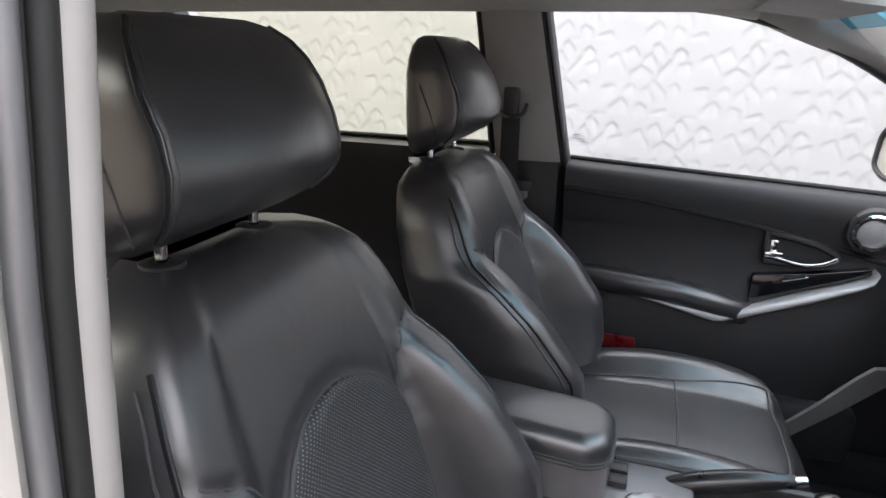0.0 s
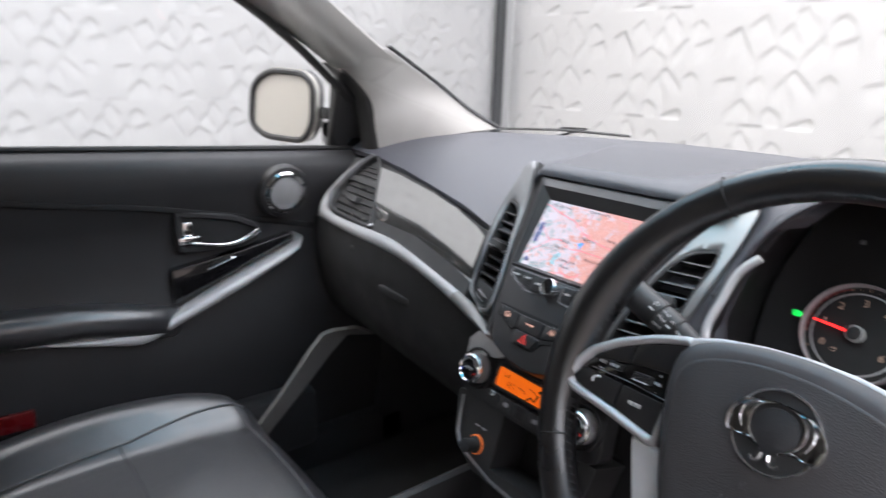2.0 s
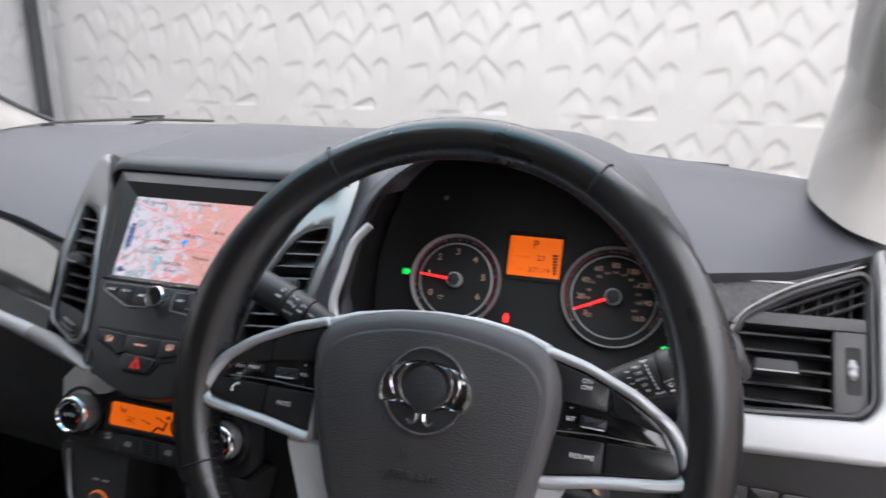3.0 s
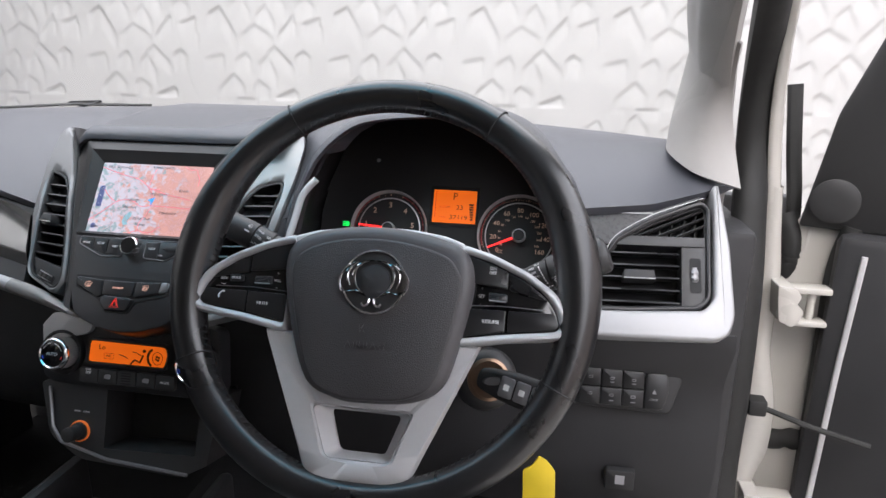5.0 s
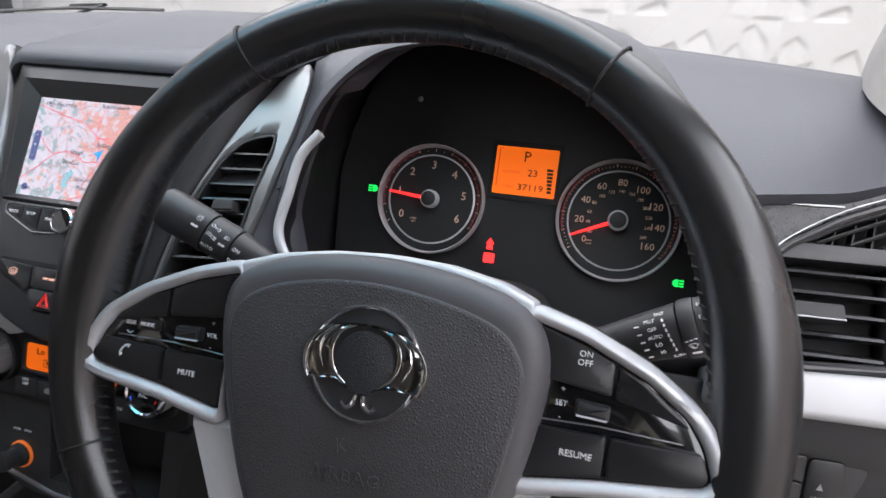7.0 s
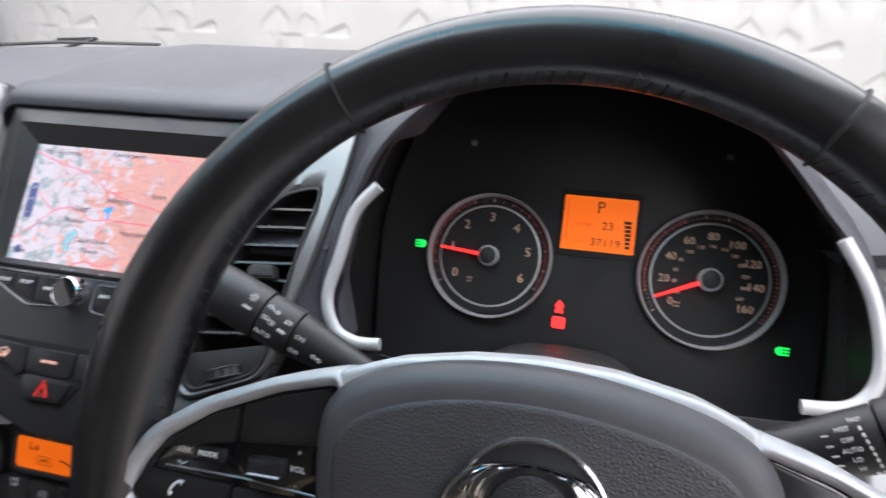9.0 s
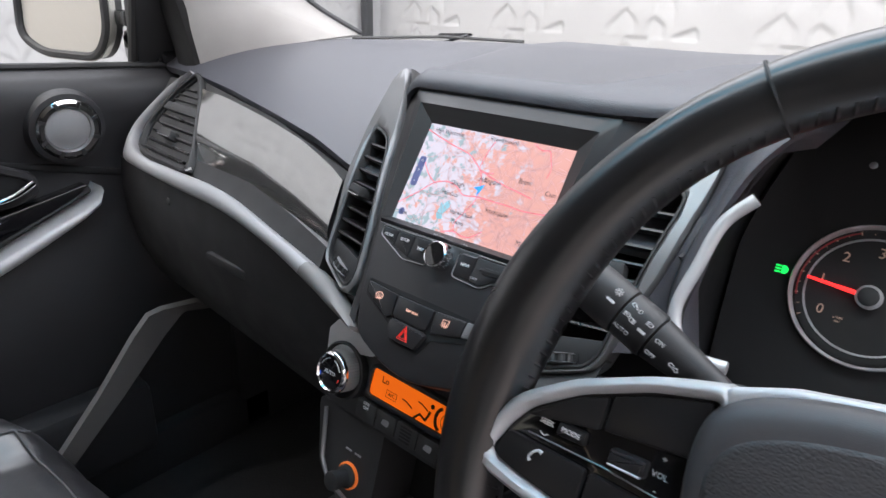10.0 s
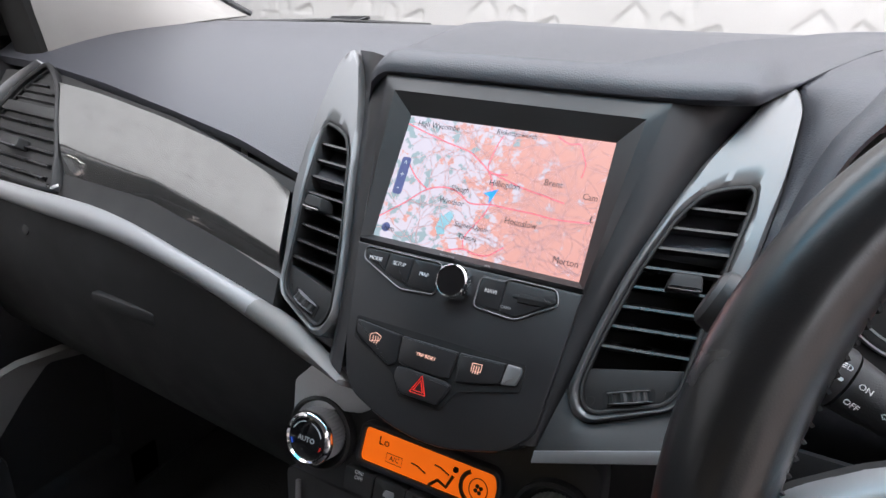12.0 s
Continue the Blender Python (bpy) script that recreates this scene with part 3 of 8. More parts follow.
# black slab added to paint the shade in the gap behind the door
part("dark_gap_sheet", box(0.775, 0.90, 0.32, 0.35, 0.42, 1.06, 0.006), MATT, shell, "black slab painting the shaded gap behind the open door")
part("kick_panel", box(0.70, 0.765, 0.06, 0.45, 0.38, 1.06, 0.01), DOORSKIN, shell)
part("kick_panel", box(-0.755, -0.70, 0.12, 0.45, 0.38, 1.06, 0.01), DOORSKIN, shell)
part("side_sill", box(-0.82, -0.70, -1.9, 0.2, 0.30, 0.47, 0.02), DOORSKIN, shell)
part("side_sill", box(0.70, 0.82, -0.85, 0.1, 0.34, 0.44, 0.02), PAINT, shell)
part("front_wing", box(0.82, 0.90, 0.37, 1.3, 0.45, 1.02, 0.03), PAINT, shell)
part("front_wing", box(-0.90, -0.76, 0.20, 1.3, 0.45, 1.02, 0.03), PAINT, shell)
rows = []
for i in range(9):
    k = i / 8
    rows.append([(x * 0.80, 0.62 + 1.0 * k - 0.22 * x * x * (1 - 0.2 * k), 1.065 - 0.03 * k - 0.10 * k * k - 0.035 * x * x) for x in np.linspace(-1, 1, 13)])
part("bonnet", thick(loft(rows), 0.012), PAINT, shell, "white painted bonnet")
part("front_end", box(-0.85, 0.85, 1.55, 1.66, 0.3, 0.93, 0.04), PAINT, shell)
part("scuttle_cowl", box(-0.66, 0.66, 0.44, 0.72, 1.02, 1.05, 0.01), MATT, shell, "black plastic cowl under the windscreen")

# broad feet of the pillar trims, flaring over the ends of the dash
foot = [[(0.675, 0.105, 1.322), (0.665, 0.060, 1.318), (0.681, 0.038, 1.302), (0.695, 0.024, 1.290), (0.704, 0.015, 1.282)],
        [(0.692, 0.205, 1.250), (0.671, 0.150, 1.245), (0.675, 0.106, 1.236), (0.694, 0.083, 1.228), (0.718, 0.090, 1.220)],
        [(0.692, 0.262, 1.185), (0.666, 0.170, 1.190), (0.666, 0.122, 1.184), (0.690, 0.088, 1.172), (0.730, 0.105, 1.165)],
        [(0.690, 0.285, 1.140), (0.662, 0.165, 1.150), (0.660, 0.110, 1.144), (0.684, 0.074, 1.127), (0.735, 0.062, 1.112)]]
cols = [catmull([r[k] for r in foot], 5) for k in range(5)]
part("pillar_foot", thick(loft([catmull([c[i] for c in cols], 5) for i in range(len(cols[0]))]), 0.003), PILLAR, shell, "grey foot of the windscreen pillar trim", sharp=60)

foot = [[(-0.612, 0.075, 1.322), (-0.620, 0.048, 1.315), (-0.635, 0.028, 1.307), (-0.652, 0.015, 1.300), (-0.672, 0.006, 1.292)],
        [(-0.610, 0.200, 1.250), (-0.618, 0.150, 1.245), (-0.632, 0.105, 1.237), (-0.645, 0.080, 1.230), (-0.656, 0.066, 1.226)],
        [(-0.580, 0.260, 1.200), (-0.588, 0.190, 1.195), (-0.610, 0.130, 1.182), (-0.633, 0.092, 1.170), (-0.648, 0.076, 1.163)],
        [(-0.535, 0.310, 1.162), (-0.559, 0.215, 1.153), (-0.600, 0.148, 1.136), (-0.628, 0.107, 1.123), (-0.646, 0.084, 1.112)]]
rows = [[Vector(r[4]) + Vector(d) for d in ((0.0, 0.004, 0.0), (-0.006, -0.004, 0.0), (-0.030, -0.008, 0.0), (-0.058, -0.004, 0.0))] for r in foot]
part("screen_border", sweep(catmull([Vector(r[0]) + Vector((0.004, 0.006, 0.004)) for r in foot], 4), 0.006, 0.004, n=8), MATT, shell, "black border of the windscreen")
part("pillar_seal", thick(loft(rows), 0.003), RUBBER, shell, "black seal between pillar trim and door")
cols = [catmull([r[k] for r in foot], 5) for k in range(5)]
part("pillar_foot", thick(loft([catmull([c[i] for c in cols], 5) for i in range(len(cols[0]))]), 0.003), PILLAR, shell, "grey foot of the windscreen pillar trim", sharp=60)

# body behind: rear quarters closing the cabin
part("rear_quarter", box(-0.80, -0.72, -2.6, -1.95, 0.40, 1.50, 0.02), DOORSKIN, shell)
part("rear_quarter", box(0.72, 0.80, -2.6, -1.95, 0.40, 1.50, 0.02), DOORSKIN, shell)
part("rear_door_inner", box(0.72, 0.80, -1.95, -1.0, 0.40, 1.15, 0.02), DOORSKIN, shell)

# road wheels under the shell
TYRE = material("black_tyre_rubber", (0.02, 0.02, 0.02), 0.8, grain=0.4, grain_size=0.004)
for x, y in ((-0.78, 0.95), (0.78, 0.95), (-0.78, -1.72), (0.78, -1.72)):
    m = basis((x, y, 0.35), (0, 1, 0), (0, 0, 1))
    tyre = part("road_wheel", lathe([(0.22, -0.11), (0.32, -0.115), (0.35, -0.08), (0.35, 0.08), (0.32, 0.115), (0.22, 0.11)], m, 48), TYRE, shell, "black road tyre")
    part("wheel_rim", lathe([(0.225, -0.09), (0.225, 0.09), (0.20, 0.112), (0.06, 0.118), (0.03, 0.122)], m, 40), SILVER_DARK, tyre, "silver wheel rim")

# windscreen and side glass
def screen_row(k):
    """Windscreen line at the share k of the way up."""
    return [(x * (0.705 - 0.060 * k), 0.56 - 0.255 * x * x * (1 - 0.35 * k) - 0.78 * k, 1.085 + 0.455 * k - 0.02 * x * x * k) for x in np.linspace(-1, 1, 17)]


windscreen = thing("windscreen", (0, 0.45, 1.08), "clear curved windscreen with a blue shade band", "windscreen")
pane = part("windscreen_pane", loft([screen_row(k) for k in np.linspace(0, 0.86, 12)]), CLEAR, windscreen, "clear laminated glass")
pane.visible_shadow = False
band = part("shade_band", loft([screen_row(k) for k in np.linspace(0.86, 1.0, 4)]), BAND, windscreen, "blue shade band along the top")
band.visible_shadow = False
border = [Vector(p) for p in screen_row(0.0)]
part("windscreen_seal", sweep([p + Vector((0, 0.0, 0.004)) for p in border], 0.012, 0.005, n=8), RUBBER, windscreen, "black border along the foot")


def side_glass(name, y0, y1, mat, label, s=-1):
    rows = []
    for k in np.linspace(0, 1, 8):
        row = []
        for y in np.linspace(y0, y1, 24):
            lo, hi = sill_z(y) - 0.01, max(roof_edge(y) + 0.012, sill_z(y))
            z = lo + (hi - lo) * k
            row.append((s * glass_x(z), y, z))
        rows.append(row)
    ob = solo(name, loft(rows), mat, label, "window")
    ob.visible_shadow = False
    return ob


side_glass("front_passenger_window", -0.845, 0.10, CLEAR, "clear closed front door window")
side_glass("rear_passenger_window", -1.80, -0.985, PRIVACY, "closed rear door window with a faint tint")
side_glass("rear_driver_window", -1.80, -0.985, PRIVACY, "closed rear door window with a faint tint", 1)
rear = solo("rear_window", loft([[(x * 0.58, -2.6 + 0.22 * k, 1.12 + 0.40 * k) for x in np.linspace(-1, 1, 7)] for k in np.linspace(0, 1, 4)]), PRIVACY, "tinted rear window of the tailgate", "window")
rear.visible_shadow = False
ETCH = material("pale_etching", (0.42, 0.42, 0.42), 0.6, vary=0.0)
etch = thing("window_etching", (-0.737, -0.77, 1.19), "small etched maker's mark at the foot of the door window", "marking")
for k, (w, z) in enumerate(((0.030, 1.212), (0.044, 1.204), (0.044, 1.197), (0.036, 1.190))):
    part("etched_bar", box(-glass_x(z) + 0.002, -glass_x(z) + 0.0025, -0.79, -0.79 + w, z, z + 0.0018), ETCH, etch)

# ---- seats ----
def seat(name, cx, dy, label, side):
    """A front seat: cx its middle, dy a shift along the car, side: where its door is (-1 or 1)."""
    root = thing(name, (cx, -0.6 + dy, 0.38), label, "car seat", group="front seats")

    front_line = [(0.56, -0.775, -0.71), (0.66, -0.765, -0.690), (0.75, -0.785, -0.670), (0.845, -0.815, -0.684), (0.94, -0.850, -0.755), (1.0, -0.876, -0.818), (1.044, -0.895, -0.878), (1.12, -0.928, -0.912), (1.165, -0.948, -0.940), (1.19, -0.975, -0.972), (1.202, -1.010, -1.010)]
    back_line = [(0.56, -0.90), (0.75, -0.97), (0.94, -1.02), (1.10, -1.055), (1.165, -1.06), (1.19, -1.045), (1.202, -1.03)]
    half_line = [(0.56, 0.235), (0.75, 0.252), (0.94, 0.266), (1.01, 0.266), (1.045, 0.254), (1.07, 0.247), (1.10, 0.240), (1.145, 0.221), (1.175, 0.198), (1.193, 0.165), (1.202, 0.100)]

    def interp(line, z, c=1):
        return float(np.interp(z, [q[0] for q in line], [q[c] for q in line]))

    def bolster_line(z):
        """Where the seam of the bolster runs, as a share of the half width."""
        return float(np.interp(z, [0.60, 0.90, 0.985, 1.015, 1.04, 1.062, 1.085], [0.555, 0.555, 0.575, 0.60, 0.68, 0.86, 1.0]))

    def surf(sx, z):
        """The front of the backrest at the share sx across (-1..1)."""
        yc, yb = interp(front_line, z, 1), interp(front_line, z, 2)
        a = abs(sx)
        bulge = max(0.0, min(1.0, (a - 0.56) / 0.15))
        bulge = bulge * bulge * (3 - 2 * bulge)
        edge = max(0.0, (a - 0.84) / 0.16)
        y = yc + (yb - yc) * bulge - 0.055 * edge ** 2.2
        y -= 0.0065 * math.exp(-((a - bolster_line(z)) / 0.035) ** 2) * min(1.0, max(0.0, (1.09 - z) / 0.03))
        y -= 0.0045 * math.exp(-((math.hypot(a / 0.585, max(0.0, z - 0.922) / 0.121) - 1.04) / 0.06) ** 2) * (1.0 if z > 0.93 else 0.0)
        return Vector((cx + sx * interp(half_line, z), y + dy, z))

    zs = list(np.linspace(0.56, 0.90, 12)) + list(np.linspace(0.912, 1.10, 20)) + [1.125, 1.148, 1.166, 1.180, 1.190, 1.197, 1.202]
    rows = []
    for z in zs:
        row = [surf(sx, z) for sx in np.linspace(-1, 1, 73)]
        yb, hw = interp(back_line, z) + dy, interp(half_line, z)
        ye = row[-1].y
        side_pts = [(1.0, 0.25), (1.0, 0.55), (0.96, 0.82), (0.80, 0.97), (0.4, 1.0), (0.0, 1.0), (-0.4, 1.0), (-0.80, 0.97), (-0.96, 0.82), (-1.0, 0.55), (-1.0, 0.25)]
        row += [Vector((cx + q[0] * hw, ye + (yb - ye) * q[1], z)) for q in side_pts]
        rows.append(row)
    back = part("backrest", loft(rows, wrap=True, caps=True), LEATHER, root, "black leather backrest with side bolsters", sharp=60)

    # middle panel of pricked leather with a rounded top
    prow = []
    pz = list(np.linspace(0.60, 0.92, 14)) + [0.922 + 0.121 * math.sin(a) for a in np.linspace(0.05, 1.55, 22)]
    for z in pz:
        k = max(0.0, (z - 0.922) / 0.121)
        w = 0.55 * math.sqrt(max(1 - k * k, 0.0)) if k > 0 else 0.55
        w = max(w, 0.012)
        prow.append([surf(sx * w, z) + Vector((0, 0.0050 * (1 - abs(sx) ** 5) + 0.0012, 0.001)) for sx in np.linspace(-1, 1, 21)])
    part("backrest_panel", loft(prow), LEATHER_PERF, back, "finely perforated black leather middle panel")
    rim = [r[0] for r in prow] + [r[-1] for r in prow[::-1]]
    part("panel_seam", sweep([p + Vector((0, -0.001, 0)) for p in rim], 0.0022, n=6, up=(0, -1, 0)), STITCH, back)
    # seams down the bolsters, across the panel, and round the outer edge
    for sx0 in (-1, 1):
        path = [surf(sx0 * bolster_line(z), z) + Vector((0, 0.0012, 0)) for z in list(np.linspace(0.60, 1.0, 14)) + list(np.linspace(1.01, 1.066, 12))]
        part("bolster_seam", sweep(path, 0.0020, n=6, up=(0, -1, 0)), STITCH, back)
        path = [surf(sx0 * 0.93, z) + Vector((sx0 * 0.001, 0.001, 0)) for z in np.linspace(0.60, 1.15, 26)]
        part("edge_piping", sweep(path, 0.0030, n=8, up=(0, -1, 0)), LEATHER_RIM, back)
        path = [surf(sx0 * 0.955, z) + Vector((sx0 * 0.002, 0.000, 0)) for z in np.linspace(0.60, 1.14, 26)]
        part("edge_piping", sweep(path, 0.0016, n=6, up=(0, -1, 0)), STITCH, back)
    for z0 in (0.79, 0.68):
        path = [surf(sx, z0 + 0.03 * sx * sx) + Vector((0, 0.0085, 0)) for sx in np.linspace(-0.44, 0.44, 15)]
        part("cross_seam", sweep(path, 0.0016, n=6, up=(0, -1, 0)), STITCH, back)

    # head restraint: upright cushion, its flat sides seamed to a bowed front, on two chrome posts
    prof = [(1.206, 0.112, -0.985, -1.026, 0.004), (1.212, 0.134, -0.962, -1.036, 0.014), (1.224, 0.147, -0.942, -1.042, 0.024), (1.245, 0.153, -0.931, -1.045, 0.031), (1.28, 0.152, -0.929, -1.047, 0.032), (1.32, 0.150, -0.936, -1.048, 0.030),
            (1.36, 0.150, -0.950, -1.048, 0.027), (1.39, 0.141, -0.963, -1.046, 0.021), (1.41, 0.129, -0.977, -1.043, 0.015), (1.424, 0.110, -0.992, -1.037, 0.009), (1.430, 0.086, -1.004, -1.030, 0.004)]

    prof = [(z, w - 0.002, yf - 0.007, yb, bow) for z, w, yf, yb, bow in prof]
    hx, hy = cx + 0.014, dy - 0.010

    def slant(y, z):
        """The cushion's underside rises towards the front."""
        return z + 0.043 * min(1.0, max(0.0, (y - hy + 1.04) / 0.11)) * ((1.430 - z) / 0.224) ** 1.5

    def head_row(z):
        return [float(np.interp(z, [q[0] for q in prof], [q[c] for q in prof])) for c in (1, 2, 3, 4)]

    rows = []
    for z in [1.206, 1.209, 1.212, 1.217, 1.224, 1.233, 1.245, 1.262, 1.28, 1.30, 1.32, 1.34, 1.36, 1.375, 1.39, 1.40, 1.41, 1.418, 1.424, 1.428, 1.430]:
        w, yf, yb, bow = head_row(z)
        loop = [Vector((hx + sx * w, yf + hy + bow * (1 - abs(sx) ** 2.4), z)) for sx in np.linspace(-0.985, 0.985, 25)]
        deep = yf - yb
        edge = [(1.0, 0.07), (1.012, 0.20), (1.018, 0.42), (1.005, 0.66), (0.965, 0.85), (0.86, 0.965), (0.6, 1.0), (0.2, 1.0)]
        loop += [Vector((hx + a * w, yf + hy - b2 * deep, z)) for a, b2 in edge] + [Vector((hx - a * w, yf + hy - b2 * deep, z)) for a, b2 in edge[::-1]]
        rows.append([Vector((p.x, p.y, slant(p.y, p.z))) for p in loop])
    head = part("headrest", loft(rows, wrap=True, caps=True), LEATHER, root, "black leather head restraint", sharp=75)

    def head_at(sx, z, out=0.0):
        w, yf, yb, bow = head_row(z)
        y = yf + hy + bow * (1 - abs(sx) ** 2.4)
        return Vector((hx + sx * (w + out), y + out, slant(y, z)))

    for sx0 in (-1, 1):
        for sx1, r, m2 in ((0.985, 0.0026, LEATHER_RIM), (0.955, 0.0010, STITCH)):
            part("headrest_seam", sweep([head_at(sx0 * sx1, z, 0.0006) for z in np.linspace(1.213, 1.424, 30)], r, n=6, up=(0, -1, 0)), m2, head)
        # stitches beside the seam
        bm3 = bmesh.new()
        for z in np.arange(1.222, 1.415, 0.0062):
            sweep([head_at(sx0 * 0.925, z, 0.0006), head_at(sx0 * 0.925, z + 0.0042, 0.0006)], 0.0007, n=4, up=(0, -1, 0), bm=bm3)
        part("headrest_stitching", bm3, STITCH, head)
        side_seam = [Vector((hx + sx0 * (head_row(z)[0] * 1.016 + 0.0004), head_row(z)[1] + hy - f * (head_row(z)[1] - head_row(z)[2]), slant(head_row(z)[1] + hy - f * (head_row(z)[1] - head_row(z)[2]), z))) for z, f in zip(np.linspace(1.216, 1.34, 14), np.linspace(0.30, 0.62, 14))]
        part("headrest_seam", sweep(side_seam, 0.0013, n=5, up=(1, 0, 0)), STITCH, head)
        px = hx + sx0 * 0.0775
        part("headrest_post", lathe([(0.0062, 0.0), (0.0062, 0.045)], basis((px, -1.012 + hy, 1.190), (1, 0, 0), (0, 1, 0)), 16), CHROME, root, "chrome headrest post")
        part("post_collar", lathe([(0.024, -0.012), (0.024, 0.004), (0.021, 0.008), (0.010, 0.010), (0.008, 0.006)], basis((px, -1.012 + hy, 1.194), (1, 0, 0), (0, 1, 0)), 24), MATT, root, "black plastic post collar")

    # cushion: rounded front, raised sides
    def cush(sx, k, lift=0.0):
        """The top of the cushion at sx across and k from rear (0) to front (1)."""
        a = abs(sx)
        y = -0.82 + 0.60 * k
        mid = 0.640 + 0.030 * math.sin(math.pi * min(k * 0.9 + 0.1, 1)) + 0.02 * k
        bul = max(0.0, min(1.0, (a - 0.52) / 0.25))
        bul = bul * bul * (3 - 2 * bul)
        crown = 0.052 * bul * math.sin(math.pi * min(max(0.12 + 0.80 * k, 0), 1)) ** 0.7
        z = mid + crown
        if k > 0.86:
            z -= 0.11 * ((k - 0.86) / 0.14) ** 2.2
        if a > 0.86:
            z -= 0.05 * ((a - 0.86) / 0.14) ** 2
        hw = 0.252 - 0.055 * max(0, (k - 0.72) / 0.28) ** 2
        yy = y + dy - 0.055 * max(0, (k - 0.6) / 0.4) ** 2 * a ** 3
        return Vector((cx + sx * hw, yy, z + lift))

    rows = []
    for k in np.linspace(0, 1, 26):
        top = [cush(sx, k) for sx in np.linspace(-1, 1, 33)]
        e0, e1 = top[0], top[-1]
        row = top + [Vector((e1.x + 0.004, e1.y, e1.z - 0.03)), Vector((e1.x - 0.008, e1.y - 0.01 * k, 0.52)), Vector((e0.x + 0.008, e0.y - 0.01 * k, 0.52)), Vector((e0.x - 0.004, e0.y, e0.z - 0.03))]
        rows.append(row)
    cushion = part("seat_cushion", loft(rows, wrap=True, caps=True), LEATHER, root, "black leather seat cushion with raised sides", sharp=60)
    for sx0 in (-1, 1):
        part("cushion_seam", sweep([cush(sx0 * w, k, 0.0012) for k, w in zip(np.linspace(0.02, 0.90, 24), np.interp(np.linspace(0, 1, 24), [0, 0.6, 1], [0.56, 0.60, 0.72]))], 0.0022, n=6), STITCH, cushion)
    part("cushion_seam", sweep([cush(sx, 0.52 + 0.02 * (1 - sx * sx), 0.0012) for sx in np.linspace(-0.60, 0.60, 21)], 0.0022, n=6), STITCH, cushion)
    part("cushion_seam", sweep([cush(sx, 0.86 + 0.02 * (1 - sx * sx), 0.0012) for sx in np.linspace(-0.72, 0.72, 21)], 0.0020, n=6), STITCH, cushion)
    part("seat_base", box(cx - 0.235, cx + 0.235, -0.82 + dy, -0.27 + dy, 0.44, 0.56, 0.015), HARD, root, "black plastic seat base")
    for s in (-1, 1):
        part("seat_rail", box(cx + s * 0.19 - 0.02, cx + s * 0.19 + 0.02, -0.86 + dy, -0.25 + dy, 0.38, 0.445, 0.005), SILVER_DARK, root)
    part("recliner_cover", box(cx + side * 0.255 - 0.012, cx + side * 0.255 + 0.012, -0.90 + dy, -0.66 + dy, 0.50, 0.64, 0.012), HARD, root)
    return root, surf


seat("front_passenger_seat", -0.362, 0.012, "black leather front passenger seat with perforated middle panel", -1)
driver_seat, _ = seat("front_driver_seat", 0.360, -0.012, "black leather driver's seat with perforated middle panel and airbag tag", 1)
part("airbag_tag", prism(rounded([(-0.012, -0.030), (0.012, -0.030), (0.012, 0.030), (-0.012, 0.030)], 0.003), flat(basis((0.605, -0.875, 0.985), (0.25, 0.97, 0.1), (0, -0.2, 1))), 0, 0.002, 0.0008), MATT, driver_seat)
lettering("AIRBAG", basis((0.6075, -0.875, 0.985), (0, 0.3, -1), (0.3, 0.95, 0.1)), 0.0125, GREY_PRINT, driver_seat, "airbag_lettering")

# rear bench, in the dark behind the front seats
bench = thing("rear_bench", (0, -1.8, 0.38), "black leather rear bench seat in the shade", "car seat")
part("bench_cushion", box(-0.66, 0.66, -1.95, -1.45, 0.45, 0.70, 0.05), LEATHER, bench)
part("bench_backrest", box(-0.66, 0.66, -2.22, -2.02, 0.60, 1.16, 0.06, Matrix.Translation((0, -2.0, 0.6)) @ Matrix.Rotation(radians(14), 4, "X") @ Matrix.Translation((0, 2.0, -0.6))), LEATHER, bench)

# armrest box between the seats, with its console below
arm = thing("armrest_box", (0.02, -0.70, 0.50), "black leather padded centre armrest on a grey box", "armrest")
out2 = rounded([(-0.070, -0.86), (0.078, -0.86), (0.080, -0.625), (0.052, -0.590), (-0.045, -0.590), (-0.072, -0.625)], [0.02, 0.02, 0.03, 0.03, 0.03, 0.03], 6)
tilt = lambda x, y, h=0.0: Vector((x - 0.012, y - 0.012, 0.790 + h + 0.06 * (-0.6 - y)))
lid = part("armrest_lid", prism(out2, tilt, 0.012, 0.060, 0.028, 6), LEATHER, arm, "padded black leather lid", sharp=60)
part("lid_seam", sweep([tilt(p.x, p.y, 0.016) for p in offset(out2, -0.001)], 0.0022, n=6, closed=True), STITCH, lid)
part("lid_seam", sweep([tilt(p.x, p.y, 0.022) for p in offset(out2, -0.0006)], 0.0012, n=6, closed=True), STITCH, lid)
part("armrest_base", prism(offset(out2, 0.006), tilt, -0.055, 0.012, 0.004), ARMSIDE, arm, "grey leather-look armrest side", sharp=60)
part("armrest_pedestal", box(-0.070, 0.056, -0.88, -0.640, 0.50, 0.75, 0.01), HARD, arm)

# ---- front passenger door ----
pdoor = thing("front_passenger_door", (-0.74, -0.35, 0.40), "closed black front door trim with silver strip and chrome handle", "car door")


def door_x(y, z):
    """The door trim's inner face."""
    zt = sill_z(y)
    pr = [(0.40, 0.742), (0.50, 0.725), (0.60, 0.715), (0.72, 0.705), (0.80, 0.712), (0.90, 0.735), (0.985, 0.735), (1.03, 0.716), (zt - 0.045, 0.704), (zt - 0.018, 0.712), (zt, 0.738)]
    return -float(np.interp(z, [q[0] for q in pr], [q[1] for q in pr]))


